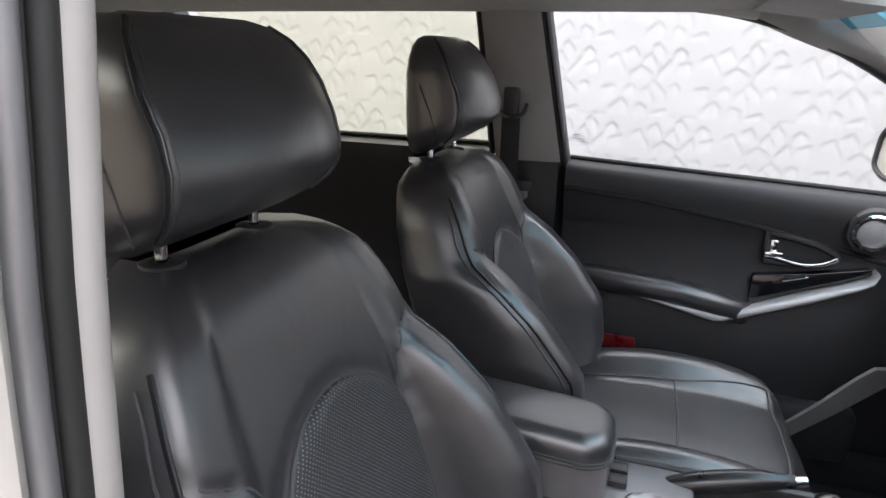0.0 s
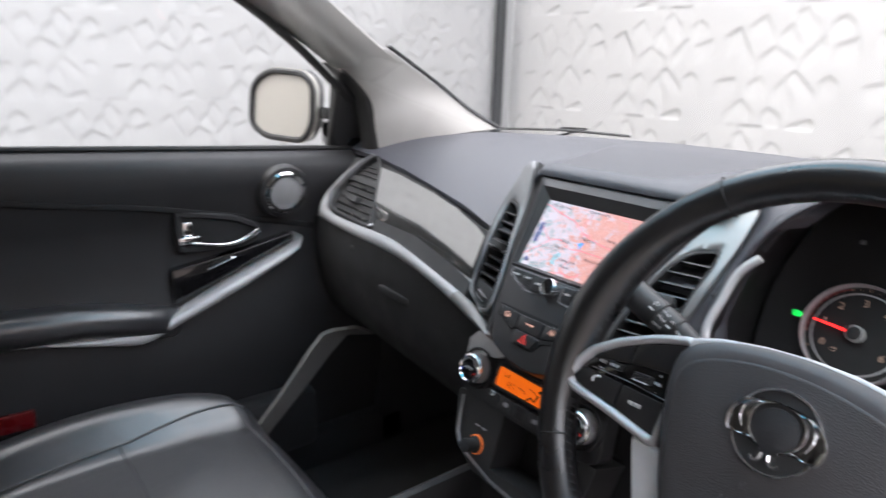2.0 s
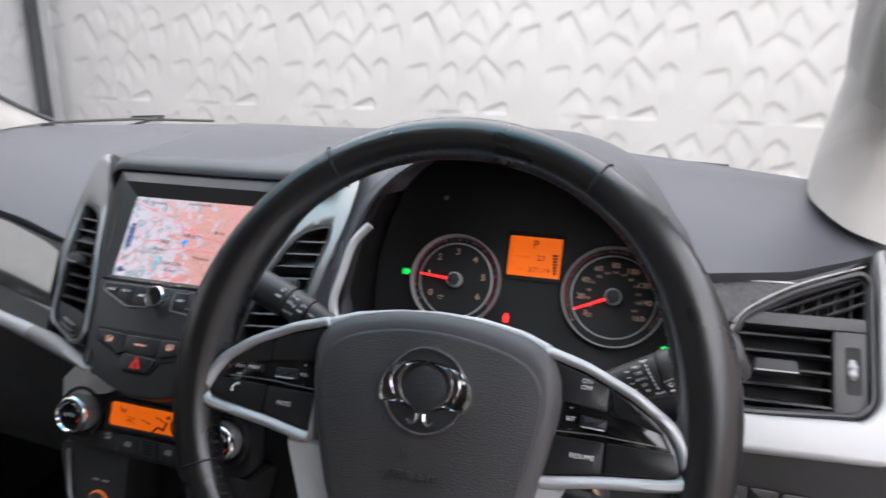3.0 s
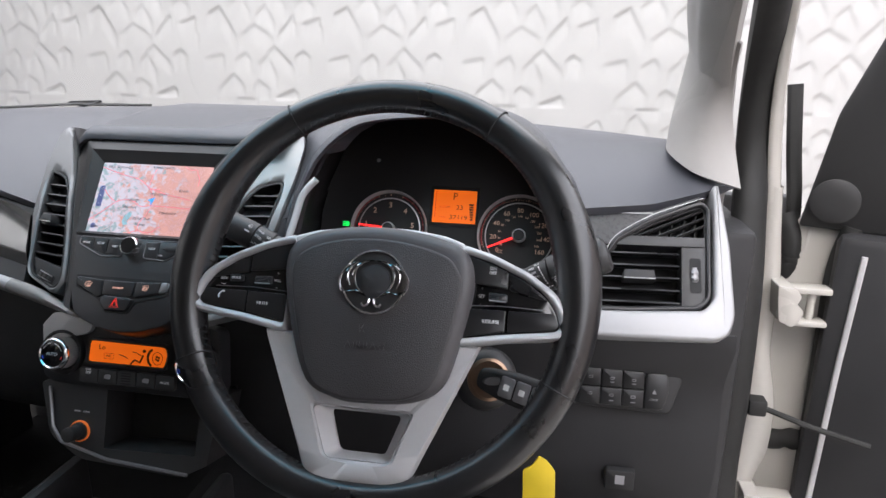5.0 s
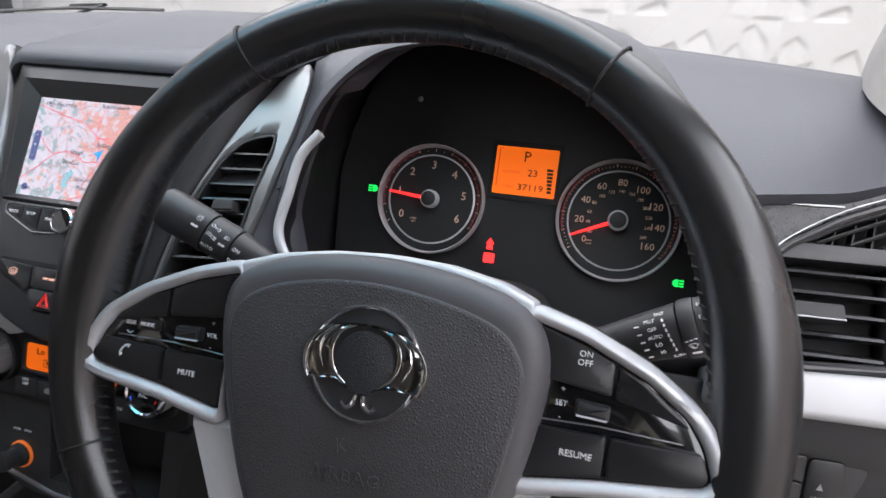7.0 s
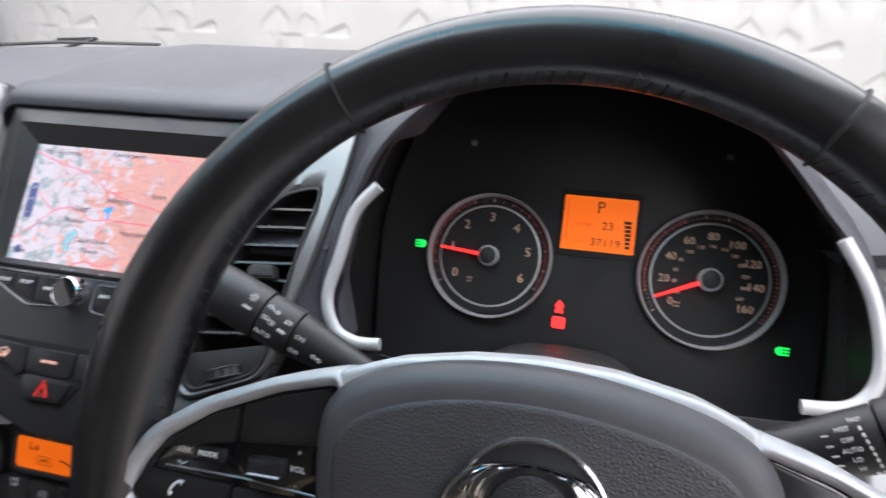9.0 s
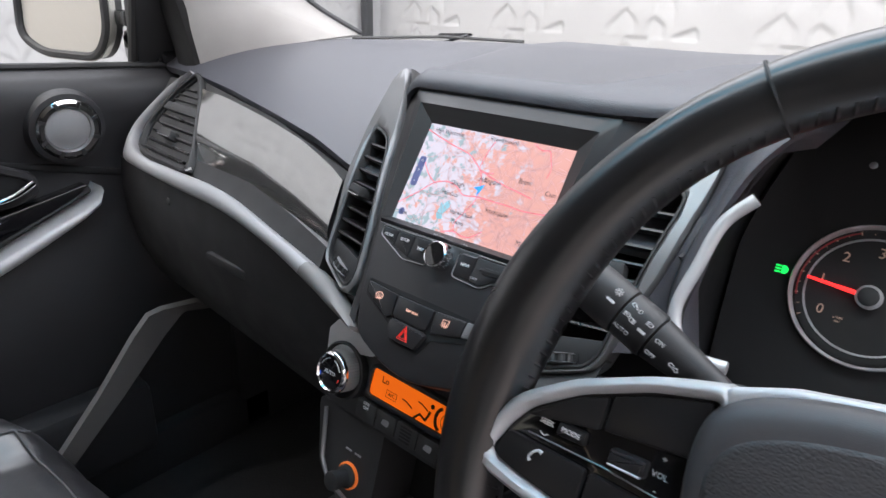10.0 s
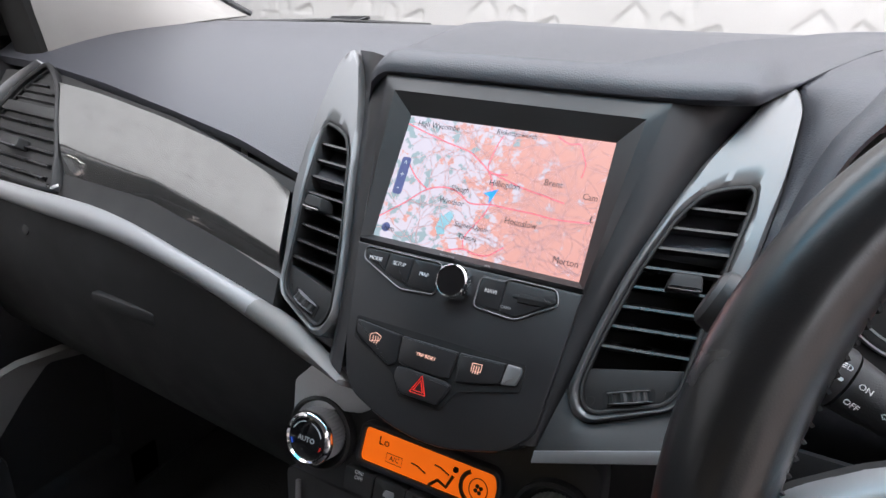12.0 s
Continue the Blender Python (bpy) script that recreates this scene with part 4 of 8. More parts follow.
rows = []
for y in np.linspace(-0.80, 0.165, 30):
    zt = sill_z(y)
    zs = list(np.linspace(0.40, 0.98, 18)) + list(np.linspace(1.0, zt - 0.03, 6)) + [zt - 0.018, zt - 0.010, zt - 0.004, zt]
    rows.append([(door_x(y, z), y, z) for z in zs] + [(-0.78, y, zt), (-0.78, y, 0.40)])
skin = part("door_trim", loft(rows, wrap=True, caps=True), DOORSKIN, pdoor, "black grained door trim", sharp=50)
part("window_seal", sweep([(-0.742, y, sill_z(y) + 0.003) for y in np.linspace(-0.80, 0.10, 12)], 0.006, 0.006, n=8), RUBBER, pdoor, "black window channel seal")
crease = catmull([(0, -0.80, 1.079), (0, -0.63, 1.067), (0, -0.50, 1.048), (0, -0.365, 1.028), (0, -0.227, 0.999), (0, -0.083, 0.965), (0, 0.02, 0.940)], 5)
part("trim_groove", sweep([(door_x(p.y, p.z) + 0.001, p.y, p.z) for p in crease], 0.0035, 0.006, n=8), DARK, skin)
# armrest pad
rows = []
for y, zt2, d in ((-0.765, 0.868, 0.020), (-0.755, 0.878, 0.045), (-0.72, 0.884, 0.062), (-0.60, 0.880, 0.070), (-0.50, 0.873, 0.070), (-0.42, 0.858, 0.066), (-0.36, 0.842, 0.055), (-0.33, 0.834, 0.030), (-0.322, 0.830, 0.010)):
    x0 = -0.735
    rows.append([(x0, y, zt2 - 0.004), (x0 + d * 0.6, y, zt2), (x0 + d * 0.9, y, zt2 - 0.006), (x0 + d, y, zt2 - 0.022), (x0 + d * 0.92, y, zt2 - 0.045), (x0 + d * 0.6, y, zt2 - 0.062), (x0, y, zt2 - 0.070)])
part("door_armrest", loft(rows, wrap=True, caps=True), LEATHER, pdoor, "padded black door armrest", sharp=60)
# recess with switches ahead of the armrest
sw = [(-0.335, 0.838), (-0.085, 0.935), (-0.09, 0.948), (-0.20, 0.925), (-0.335, 0.905)]
dmap = lambda y, z, h=0.0: Vector((-0.735 + 0.02 + h, y, z))
part("window_switch_panel", prism(rounded(sw, 0.008), dmap, -0.02, 0.004, 0.002), GLOSS, pdoor, "gloss black window switch panel")
rocker = part("window_switch", prism(rounded([(-0.262, 0.902), (-0.222, 0.915), (-0.222, 0.923), (-0.262, 0.911)], 0.002), dmap, 0.004, 0.012, 0.002), MATT, pdoor)
part("switch_edge", sweep([dmap(-0.268, 0.899, 0.006), dmap(-0.240, 0.909, 0.009), dmap(-0.215, 0.916, 0.006)], 0.0016, n=6), CHROME, rocker, "chrome switch lip")
rows = []
for y, zt2, zb2 in ((-0.650, 0.832, 0.829), (-0.55, 0.821, 0.811), (-0.43, 0.805, 0.784), (-0.405, 0.802, 0.780), (-0.385, 0.806, 0.783), (-0.33, 0.827, 0.805), (-0.20, 0.879, 0.858), (-0.11, 0.915, 0.900), (-0.085, 0.930, 0.916), (-0.078, 0.946, 0.935)):
    rows.append([(-0.735, y, zt2), (-0.692, y, zt2), (-0.687, y, zt2 - 0.003), (-0.685, y, (zt2 + zb2) / 2), (-0.687, y, zb2 + 0.003), (-0.692, y, zb2), (-0.735, y, zb2)])
part("silver_strip", loft(rows, wrap=True, caps=True), SILVER, pdoor, "satin silver trim strip", sharp=50)
# inside handle
hf = lambda y, z, h=0.0: Vector((-0.728 + h, y, z))
bez = [(-0.322, 1.020), (-0.205, 0.997), (-0.155, 0.975), (-0.152, 0.945), (-0.19, 0.930), (-0.318, 0.934)]
cup = part("handle_bezel", ring(rounded(bez, 0.012, 4), offset(rounded(bez, 0.012, 4), 0.012), hf, -0.01, 0.010, 0.003), DOORSKIN, pdoor)
part("handle_recess", prism(offset(rounded(bez, 0.012, 4), 0.011), hf, -0.012, 0.003), DARK, cup)
lev = catmull([(-0.722, -0.308, 0.955), (-0.716, -0.273, 0.949), (-0.708, -0.233, 0.944), (-0.706, -0.195, 0.950), (-0.706, -0.165, 0.966)], 5)
part("pull_handle", sweep(lev, 0.0045, 0.0075, n=12, up=(1, 0, 0.3), scale=lambda k: 0.75 + 0.6 * k), CHROME, pdoor, "curved chrome pull handle")
part("lock_tab", box(-0.728, -0.714, -0.316, -0.276, 0.951, 0.966, 0.003), CHROME, pdoor, "chrome lock tab")
part("lock_tab", box(-0.730, -0.720, -0.306, -0.288, 0.966, 0.994, 0.003), CHROME, pdoor)
# tweeter ring
tw = basis((-0.704, -0.106, 1.037), (0, 1, 0), (0.15, 0, 1))
tweeter = part("tweeter_ring", lathe([(0.044, -0.01), (0.044, 0.006), (0.040, 0.010), (0.034, 0.009), (0.031, 0.004), (0.031, -0.01)], tw, 40), CHROME, pdoor, "chrome loudspeaker ring")
part("tweeter_grille", lathe([(0.0305, -0.008), (0.0305, 0.004), (0.024, 0.007), (0.0, 0.008)], tw, 40), MESH, tweeter, "grey mesh loudspeaker grille")
for k in range(8):
    a = 2 * math.pi * (k + 0.5) / 8
    part("ring_notch", box(-0.0025, 0.0025, -0.0045, 0.0045, 0.0, 0.0105, 0.0, tw @ Matrix.Rotation(a, 4, "Z") @ Matrix.Translation((0, 0.0385, 0))), MATT, tweeter)
part("tweeter_surround", lathe([(0.056, -0.012), (0.052, 0.004), (0.045, 0.006), (0.044, -0.012)], tw, 40), DOORSKIN, tweeter)
# pocket, reflector and lower strut
part("door_pocket", box(-0.735, -0.665, -0.74, -0.06, 0.46, 0.60, 0.02), DOORSKIN, pdoor)
part("pocket_lip", sweep([(-0.668, -0.76, 0.665), (-0.664, -0.64, 0.655), (-0.662, -0.585, 0.640), (-0.664, -0.555, 0.612)], 0.007, 0.006, n=8), HARD, pdoor)
part("pocket_side", box(-0.72, -0.668, -0.78, -0.58, 0.50, 0.655, 0.012), DOORSKIN, pdoor)
part("door_reflector", box(-0.700, -0.690, -0.72, -0.585, 0.672, 0.705, 0.003), RED_REFLECTOR, pdoor, "dark red door reflector")
rows = [[(-0.640 - 0.012 * q, y + dy2 * q, z + dz2 * q) for q in np.linspace(0, 1, 5)] for y, z, dy2, dz2 in ((-0.245, 0.545, 0.034, -0.018), (-0.16, 0.635, 0.044, -0.020), (-0.095, 0.712, 0.054, -0.022), (-0.065, 0.742, 0.060, -0.022), (-0.04, 0.746, 0.045, -0.022), (0.02, 0.740, 0.05, -0.03))]
part("speaker_strut", thick(loft(rows), 0.01), STRUT, pdoor, "grey lower trim strut")
# window frame at the front: sail panel
sail = [(0.014, 1.264), (0.030, 1.105), (0.175, 1.095), (0.150, 1.185), (0.10, 1.215)]
part("sail_panel", prism(rounded(sail, 0.006), lambda y, z, h=0.0: Vector((-glass_x(z) + h, y, z)), -0.02, 0.012, 0.004), MATT, pdoor, "black sail panel behind the mirror")
part("window_channel", sweep([(-glass_x(z) + 0.004, 0.022 + 0.006 * (1.2 - z), z) for z in np.linspace(1.11, 1.25, 6)], 0.007, 0.008, n=8), RUBBER, pdoor)
fr2 = [(-glass_x(roof_edge(y)) + 0.006, y, roof_edge(y) - 0.002) for y in np.linspace(-0.86, 0.05, 24)]
part("window_frame", sweep(fr2, 0.010, 0.008, n=8), RUBBER, pdoor, "black window frame seal")
part("window_frame_rear", sweep([(-glass_x(z) + 0.006, -0.800 - 0.055 * (z - 1.14) / 0.37, z) for z in np.linspace(1.13, 1.515, 8)], 0.008, 0.010, n=8), SILVER_DARK, pdoor)
part("window_frame_rear", sweep([(-glass_x(z) + 0.010, -0.812 - 0.055 * (z - 1.14) / 0.37, z) for z in np.linspace(1.13, 1.515, 8)], 0.006, 0.010, n=8), RUBBER, pdoor)
part("door_edge_seal", sweep([(-0.715, -0.805, z) for z in np.linspace(0.5, 1.14, 8)], 0.010, 0.012, n=8), RUBBER, pdoor)

# door mirror outside
mir = thing("door_mirror", (-0.90, 0.05, 1.10), "white door mirror with dark rim reflecting a beige shutter", "wing mirror")
look_n = Vector((0.50, -0.86, 0.03)).normalized()
mf = basis((-0.905, -0.012, 1.197), Vector((0, 0, 1)).cross(look_n), (0, 0, 1))
mo = rounded([(-0.092, -0.050), (-0.050, -0.080), (0.060, -0.085), (0.088, -0.040), (0.092, 0.045), (0.066, 0.076), (-0.030, 0.082), (-0.082, 0.045)], 0.035, 6)
part("mirror_rim", ring(mo, offset(mo, 0.013), flat(mf), -0.03, 0.012, 0.004), MATT, mir, "black mirror rim")
part("mirror_glass", prism(offset(mo, 0.012), flat(mf), -0.004, 0.003), MIRROR, mir, "mirror glass")
rows = []
for k in np.linspace(0, 1, 8):
    sc = math.cos(k * math.pi / 2 * 0.92)
    rows.append([mf @ Vector((p.x * (0.25 + 0.75 * sc) * 1.02, p.y * (0.2 + 0.8 * sc) * 1.02, 0.004 - 0.11 * k)) for p in mo])
part("mirror_housing", loft(rows, wrap=True, caps=True), PAINT, mir, "white painted mirror housing", sharp=60)
part("mirror_arm", box(-0.86, -0.735, 0.055, 0.125, 1.105, 1.165, 0.015), GLOSS, mir, "black mirror arm")
part("indicator_lens", box(-0.845, -0.80, 0.04, 0.06, 1.17, 1.195, 0.005), SMOKE, mir)

# rear passenger door
rdoor = thing("rear_passenger_door", (-0.74, -1.4, 0.40), "closed black rear door trim in the shade", "car door")
rows = []
for y in np.linspace(-1.90, -1.0, 12):
    rows.append([(-0.735, y, 0.40), (-0.715, y, 0.7), (-0.735, y, 0.95), (-0.712, y, 1.10), (-0.715, y, 1.155), (-0.738, y, 1.172), (-0.78, y, 1.172), (-0.78, y, 0.4)])
part("door_trim", loft(rows, wrap=True, caps=True), DOORSKIN, rdoor, sharp=50)
part("window_seal", sweep([(-0.738, y, 1.176) for y in np.linspace(-1.9, -1.0, 6)], 0.006, n=8), RUBBER, rdoor)
part("window_frame", sweep([(-glass_x(z) + 0.008, -0.995 - 0.02 * (z - 1.14) / 0.37, z) for z in np.linspace(1.15, 1.515, 6)], 0.008, 0.012, n=8), RUBBER, rdoor)

# seat belt on the passenger's centre pillar
belt = thing("seat_belt", (-0.66, -0.93, 0.8), "dark grey seat belt hanging from its anchor on the pillar", "seat belt")
part("belt_anchor", box(-0.665, -0.635, -0.955, -0.915, 1.255, 1.325, 0.010), HARD, belt, "grey belt anchor")
part("belt_guide", sweep(catmull([(-0.655, -0.965, 1.265), (-0.635, -0.94, 1.252), (-0.640, -0.905, 1.262), (-0.655, -0.898, 1.285)], 4), 0.005, n=8), MATT, belt)
part("belt_webbing", box(-0.655, -0.652, -0.958, -0.912, 0.75, 1.262, 0.001), CLOTH, belt, "dark woven webbing")
part("belt_tongue", box(-0.652, -0.640, -0.925, -0.882, 1.055, 1.078, 0.004), SILVER_DARK, belt, "steel belt tongue")
part("tongue_grip", box(-0.654, -0.636, -0.930, -0.875, 1.075, 1.098, 0.004), MATT, belt)

# ---- driver's door, open ----
ddoor = thing("driver_door", (0.86, 0.08, 0.42), "open white driver's door with black trim, hinge and check strap", "car door")
dm = Matrix.Translation((0.868, 0.270, 0)) @ Matrix.Rotation(radians(68), 4, "Z")
rows = []
for y in np.linspace(0.0, -1.02, 14):
    rows.append([(0.035, y, 0.46), (0.05, y, 0.8), (0.035, y, 1.05), (-0.02, y, 1.06), (-0.072, y, 1.05), (-0.078, y, 0.9), (-0.072, y, 0.55), (-0.04, y, 0.46)])


def on_door(bm2):
    bm2.transform(dm)
    return bm2


part("door_shell", on_door(loft(rows, wrap=True, caps=True)), PAINT, ddoor, "white painted door shell", sharp=50)
edge = [(0.867, 1.045), (0.905, 1.047), (0.893, 0.96), (0.895, 0.889), (0.902, 0.732), (0.868, 0.688), (0.862, 0.783), (0.864, 0.886), (0.863, 0.958)]
part("pressed_panel", prism(rounded(edge, 0.004), lambda x, z, h=0.0: Vector((x, 0.190 - h, z)), -0.02, 0.0, 0.003), PAINT, ddoor, "white pressed door edge")
part("door_trim", on_door(box(-0.115, -0.074, -1.0, -0.066, 0.50, 1.045, 0.014)), DOORSKIN, ddoor, "black door trim")
part("trim_strip", on_door(sweep([(-0.117, -0.100, 1.02), (-0.117, -0.094, 0.85), (-0.117, -0.090, 0.60)], 0.003, 0.004, n=8)), SILVER, ddoor, "thin silver trim strip")
part("edge_seal", sweep(catmull([(0.914, 0.165, 1.05), (0.903, 0.165, 0.988), (0.905, 0.165, 0.887), (0.909, 0.165, 0.742), (0.912, 0.165, 0.60)], 4), 0.014, 0.012, n=12, up=(0, -1, 0)), RUBBER, ddoor, "black door edge seal")
sail2 = [(-0.016, 1.044), (-0.24, 1.044), (-0.24, 1.40), (-0.115, 1.40), (-0.042, 1.20)]
part("sail_panel", on_door(prism(rounded(sail2, 0.006), lambda y, z, h=0.0: Vector((-0.070 - 0.1 * (z - 1.044) - h, y, z)), -0.02, 0.016, 0.004)), MATT, ddoor, "black sail panel at the foot of the window")
part("speaker_cap", on_door(lathe([(0.030, 0.0), (0.030, 0.004), (0.024, 0.006), (0.010, 0.007), (0.0, 0.006)], basis((-0.092, -0.055, 1.085), (0, -1, 0), (0, 0, 1)), 28)), HARD, ddoor)
front = lambda x, z, h=0.0: Vector((x, 0.135 - h, z))
for dz in (0.0, -0.33):
    leaf = [(0.820, 0.972), (0.843, 0.969), (0.853, 0.957), (0.848, 0.946), (0.858, 0.937), (0.855, 0.923), (0.845, 0.912), (0.827, 0.920), (0.823, 0.945)]
    part("hinge_leaf", prism(rounded([(a, b2 + dz) for a, b2 in leaf], 0.003), front, -0.05, 0.006, 0.002, 2), PAINT, ddoor, "white painted hinge leaf")
    for a, b2 in ((0.960, 0.969), (0.913, 0.921)):
        part("hinge_arm", box(0.842, 0.892, 0.133, 0.160, a + dz, b2 + dz, 0.003), PAINT, ddoor)
    part("hinge_pin", lathe([(0.0055, -0.024), (0.0055, 0.024)], basis((0.871, 0.147, 0.941 + dz), (1, 0, 0), (0, 1, 0)), 14), PAINT, ddoor)
part("wiring_boot", sweep(catmull([(0.842, 0.215, 1.055), (0.852, 0.205, 1.02), (0.854, 0.205, 0.98), (0.846, 0.215, 0.945)], 5), 0.017, n=12, scale=lambda k: 1.05 - 0.3 * k), RUBBER, ddoor, "black rubber wiring boot")
part("check_strap", sweep([(0.785, 0.125, 0.800), (0.82, 0.115, 0.795), (0.88, 0.095, 0.782), (0.95, 0.08, 0.770)], 0.0042, 0.0042, n=8), RUBBER, ddoor, "black door check strap")
part("strap_stop", box(0.800, 0.825, 0.105, 0.13, 0.784, 0.808, 0.004), RUBBER, ddoor)
part("wiring_gaiter", sweep(catmull([(0.815, 0.18, 0.72), (0.85, 0.195, 0.70), (0.89, 0.18, 0.715), (0.93, 0.15, 0.72)], 5), 0.016, n=10, scale=lambda k: 1 + 0.12 * math.sin(k * 60)), RUBBER, ddoor)

# ---- dashboard ----
PASS = sloped(-0.87, -0.08, 0.79)      # passenger's face of the dash
DRV = sloped(-0.87, 0.08, 0.79)        # driver's face
STACK = sloped(-0.7422, 0, 0.66)       # centre stack
CLIMATE = sloped(-0.374, 0, 0.30)      # heater panel
dash = thing("dashboard", (0, 0.25, 0.40), "dark grey soft dashboard with silver and gloss black trims", "dashboard")


def lip(x):
    """Lower front edge of the padded top."""
    a = abs(x)
    return float(np.interp(a, [0, 0.18, 0.26, 0.36, 0.49, 0.60, 0.74], [-0.022, -0.016, 0.002, 0.019, 0.040, 0.054, 0.070])), float(np.interp(a, [0, 0.18, 0.26, 0.36, 0.49, 0.60, 0.74], [1.058, 1.063, 1.078, 1.089, 1.102, 1.110, 1.112]))


def back_edge(x):
    k = x / 0.655
    return 0.455 - 0.20 * k * k, 1.152 + 0.012 * (1 - k * k)


def pad_edge(x):
    """Lower front edge of the pad on the driver's side."""
    return float(np.interp(x, [0.45, 0.545, 0.63, 0.69, 0.724, 0.745], [0.025, 0.022, 0.034, 0.056, 0.080, 0.112])), float(np.interp(x, [0.45, 0.545, 0.63, 0.69, 0.724, 0.745], [1.089, 1.087, 1.094, 1.107, 1.114, 1.116]))


def arch_x(z):
    """The instrument hood's outer side at a height."""
    return float(np.interp(z, [1.060, 1.096, 1.118, 1.141, 1.163, 1.176, 1.186], [0.548, 0.532, 0.514, 0.494, 0.471, 0.442, 0.402]))


bm = bmesh.new()
for side in (0, 1, 2):
    rows = []
    for v in [-2, -1] + list(np.linspace(0, 1, 20)):
        row = []
        w = max(v, 0)
        rise = 1 - (1 - w) ** 2.0
        for k in np.linspace(0, 1, (42, 12, 18)[side]):
            if side == 0:
                x = -0.74 + 0.92 * k
                fy, fz = lip(x)
            elif side == 1:
                v2 = 0.45 + 0.55 * w
                rise = 1 - (1 - v2) ** 2.0
                x = 0.18 + (arch_x(1.088 + 0.062 * rise) - 0.18) * k
                fy, fz = 0.024, 1.088
            else:
                z0 = 1.088 + 0.062 * rise
                xa = arch_x(z0)
                x = xa + (0.745 - 0.04 * w - xa) * k
                fy, fz = pad_edge(x)
            by, bz = back_edge(x)
            if v == -2:
                row.append((x, fy + 0.05, fz - 0.016) if side != 1 else (x, fy + 0.10, fz - 0.016))
            elif v == -1:
                row.append((x, fy + 0.004, fz - 0.010) if side != 1 else (x, fy + 0.12, fz))
            else:
                vv = v2 if side == 1 else v
                row.append((x, fy + (by - fy) * vv, fz + (bz - fz) * rise + 0.006 * math.sin(math.pi * vv)))
        rows.append(row)
    loft(rows, bm=bm)
part("top_pad", bm, SOFT, dash, "soft dark grey dashboard top", sharp=50)

# raised hood over the screen
tab = lambda x, v: float(np.interp(x, [-0.12, 0.05, 0.07, 0.10, 0.13, 0.150, 0.158, 0.172, 0.195, 0.225, 0.30], v))
rows = []
for k in np.linspace(0, 1, 72):
    x = -0.122 + 0.422 * k
    fy, zb = tab(x, [0.010, 0.010, 0.010, 0.010, 0.011, 0.014, 0.018, 0.054, 0.090, 0.150, 0.240]), tab(x, [1.1460, 1.1460, 1.1460, 1.1465, 1.1480, 1.1495, 1.1505, 1.1555, 1.167, 1.178, 1.182])
    ry, rz = tab(x, [0.030, 0.030, 0.034, 0.070, 0.135, 0.175, 0.190, 0.220, 0.270, 0.320, 0.390]), tab(x, [1.1655, 1.1665, 1.1675, 1.1735, 1.180, 1.181, 1.1815, 1.182, 1.184, 1.1855, 1.186])
    round_off = 0.010 * max(0.0, 1 - k / 0.04) ** 2
    roll = float(np.interp(x, [0.150, 0.180], [1.0, 0.2]))
    prof = [(fy + 0.03, zb - 0.003), (fy + 0.004 * roll, zb), (fy, zb + 0.004 * roll), (fy + 0.0005, zb + 0.009 * roll), (fy + 0.006, zb + 0.0145 * roll), ((fy + 0.006 + ry) / 2, (zb + 0.0145 * roll + rz) / 2 + 0.0006), (ry - 0.004, rz - 0.0010), (ry, rz), (ry + 0.004, rz + 0.0003), (ry + 0.020, rz - 0.0005), (ry + 0.4 * (0.45 - ry), max(1.179, rz - 0.005)), (ry + 0.7 * (0.45 - ry), 1.177), (0.45, 1.163)]
    row = [(x - 0.055 * (1 - k) * (y - 0.012) / 0.44, y, z - round_off) for y, z in prof]
    if not rows:
        rows.append([(p[0] - 0.016, p[1] + 0.012, 1.085) for p in row])
        rows.append([(p[0] - 0.002, p[1] + 0.002, p[2] - 0.006) for p in row])
    rows.append(row)
part("screen_hood", loft(rows), SOFT, dash, "soft hood over the centre screen", sharp=50)
part("hood_underside", box(-0.118, 0.130, 0.030, 0.10, 1.142, 1.1475, 0.002), MATT, dash)

# instrument hood: the arch round the dials
arch = [(0.190, 1.034), (0.195, 1.073), (0.205, 1.108), (0.216, 1.133), (0.2365, 1.157), (0.267, 1.177), (0.312, 1.185), (0.365, 1.188), (0.402, 1.186), (0.439, 1.176), (0.468, 1.163), (0.491, 1.141), (0.5105, 1.118), (0.529, 1.096), (0.545, 1.060), (0.550, 1.036), (0.546, 1.014), (0.528, 1.003), (0.46, 0.999), (0.36, 0.998), (0.26, 1.001), (0.208, 1.010)]
arch = [Vector((p.x, p.y)) for p in catmull([(a, b, 0) for a, b in arch], 4, closed=True)]
CLUSTER = sloped(-0.03 - 0.4 * 1.05, 0, 0.4)


def hood_ring(out, back):
    ring2 = []
    for p in offset(arch, -out):
        q = CLUSTER(p.x, p.y, 0)
        deep = max(0.0, back) if back < 0.2 else 0.0
        ring2.append(Vector((q.x, q.y + back, q.z - 1.15 * deep * max(0.0, min(1.0, (1.05 - p.y) / 0.045)))))
    return ring2


part("hood_lining", loft([hood_ring(0.012, 0.16), hood_ring(0.0085, 0.11), hood_ring(0.004, 0.05), hood_ring(0.0, 0.006)], wrap=True), LINING, dash, "black lining round the dials", sharp=60)
rows = [hood_ring(0.0, 0.006), hood_ring(0.003, 0.0), hood_ring(0.007, 0.002), hood_ring(0.011, 0.010), hood_ring(0.014, 0.035), hood_ring(0.016, 0.09), hood_ring(0.012, 0.17), hood_ring(0.002, 0.27), hood_ring(-0.022, 0.36), hood_ring(-0.050, 0.42)]
part("instrument_hood", loft(rows, wrap=True), SOFT, dash, "arched dark hood over the dials", sharp=60)

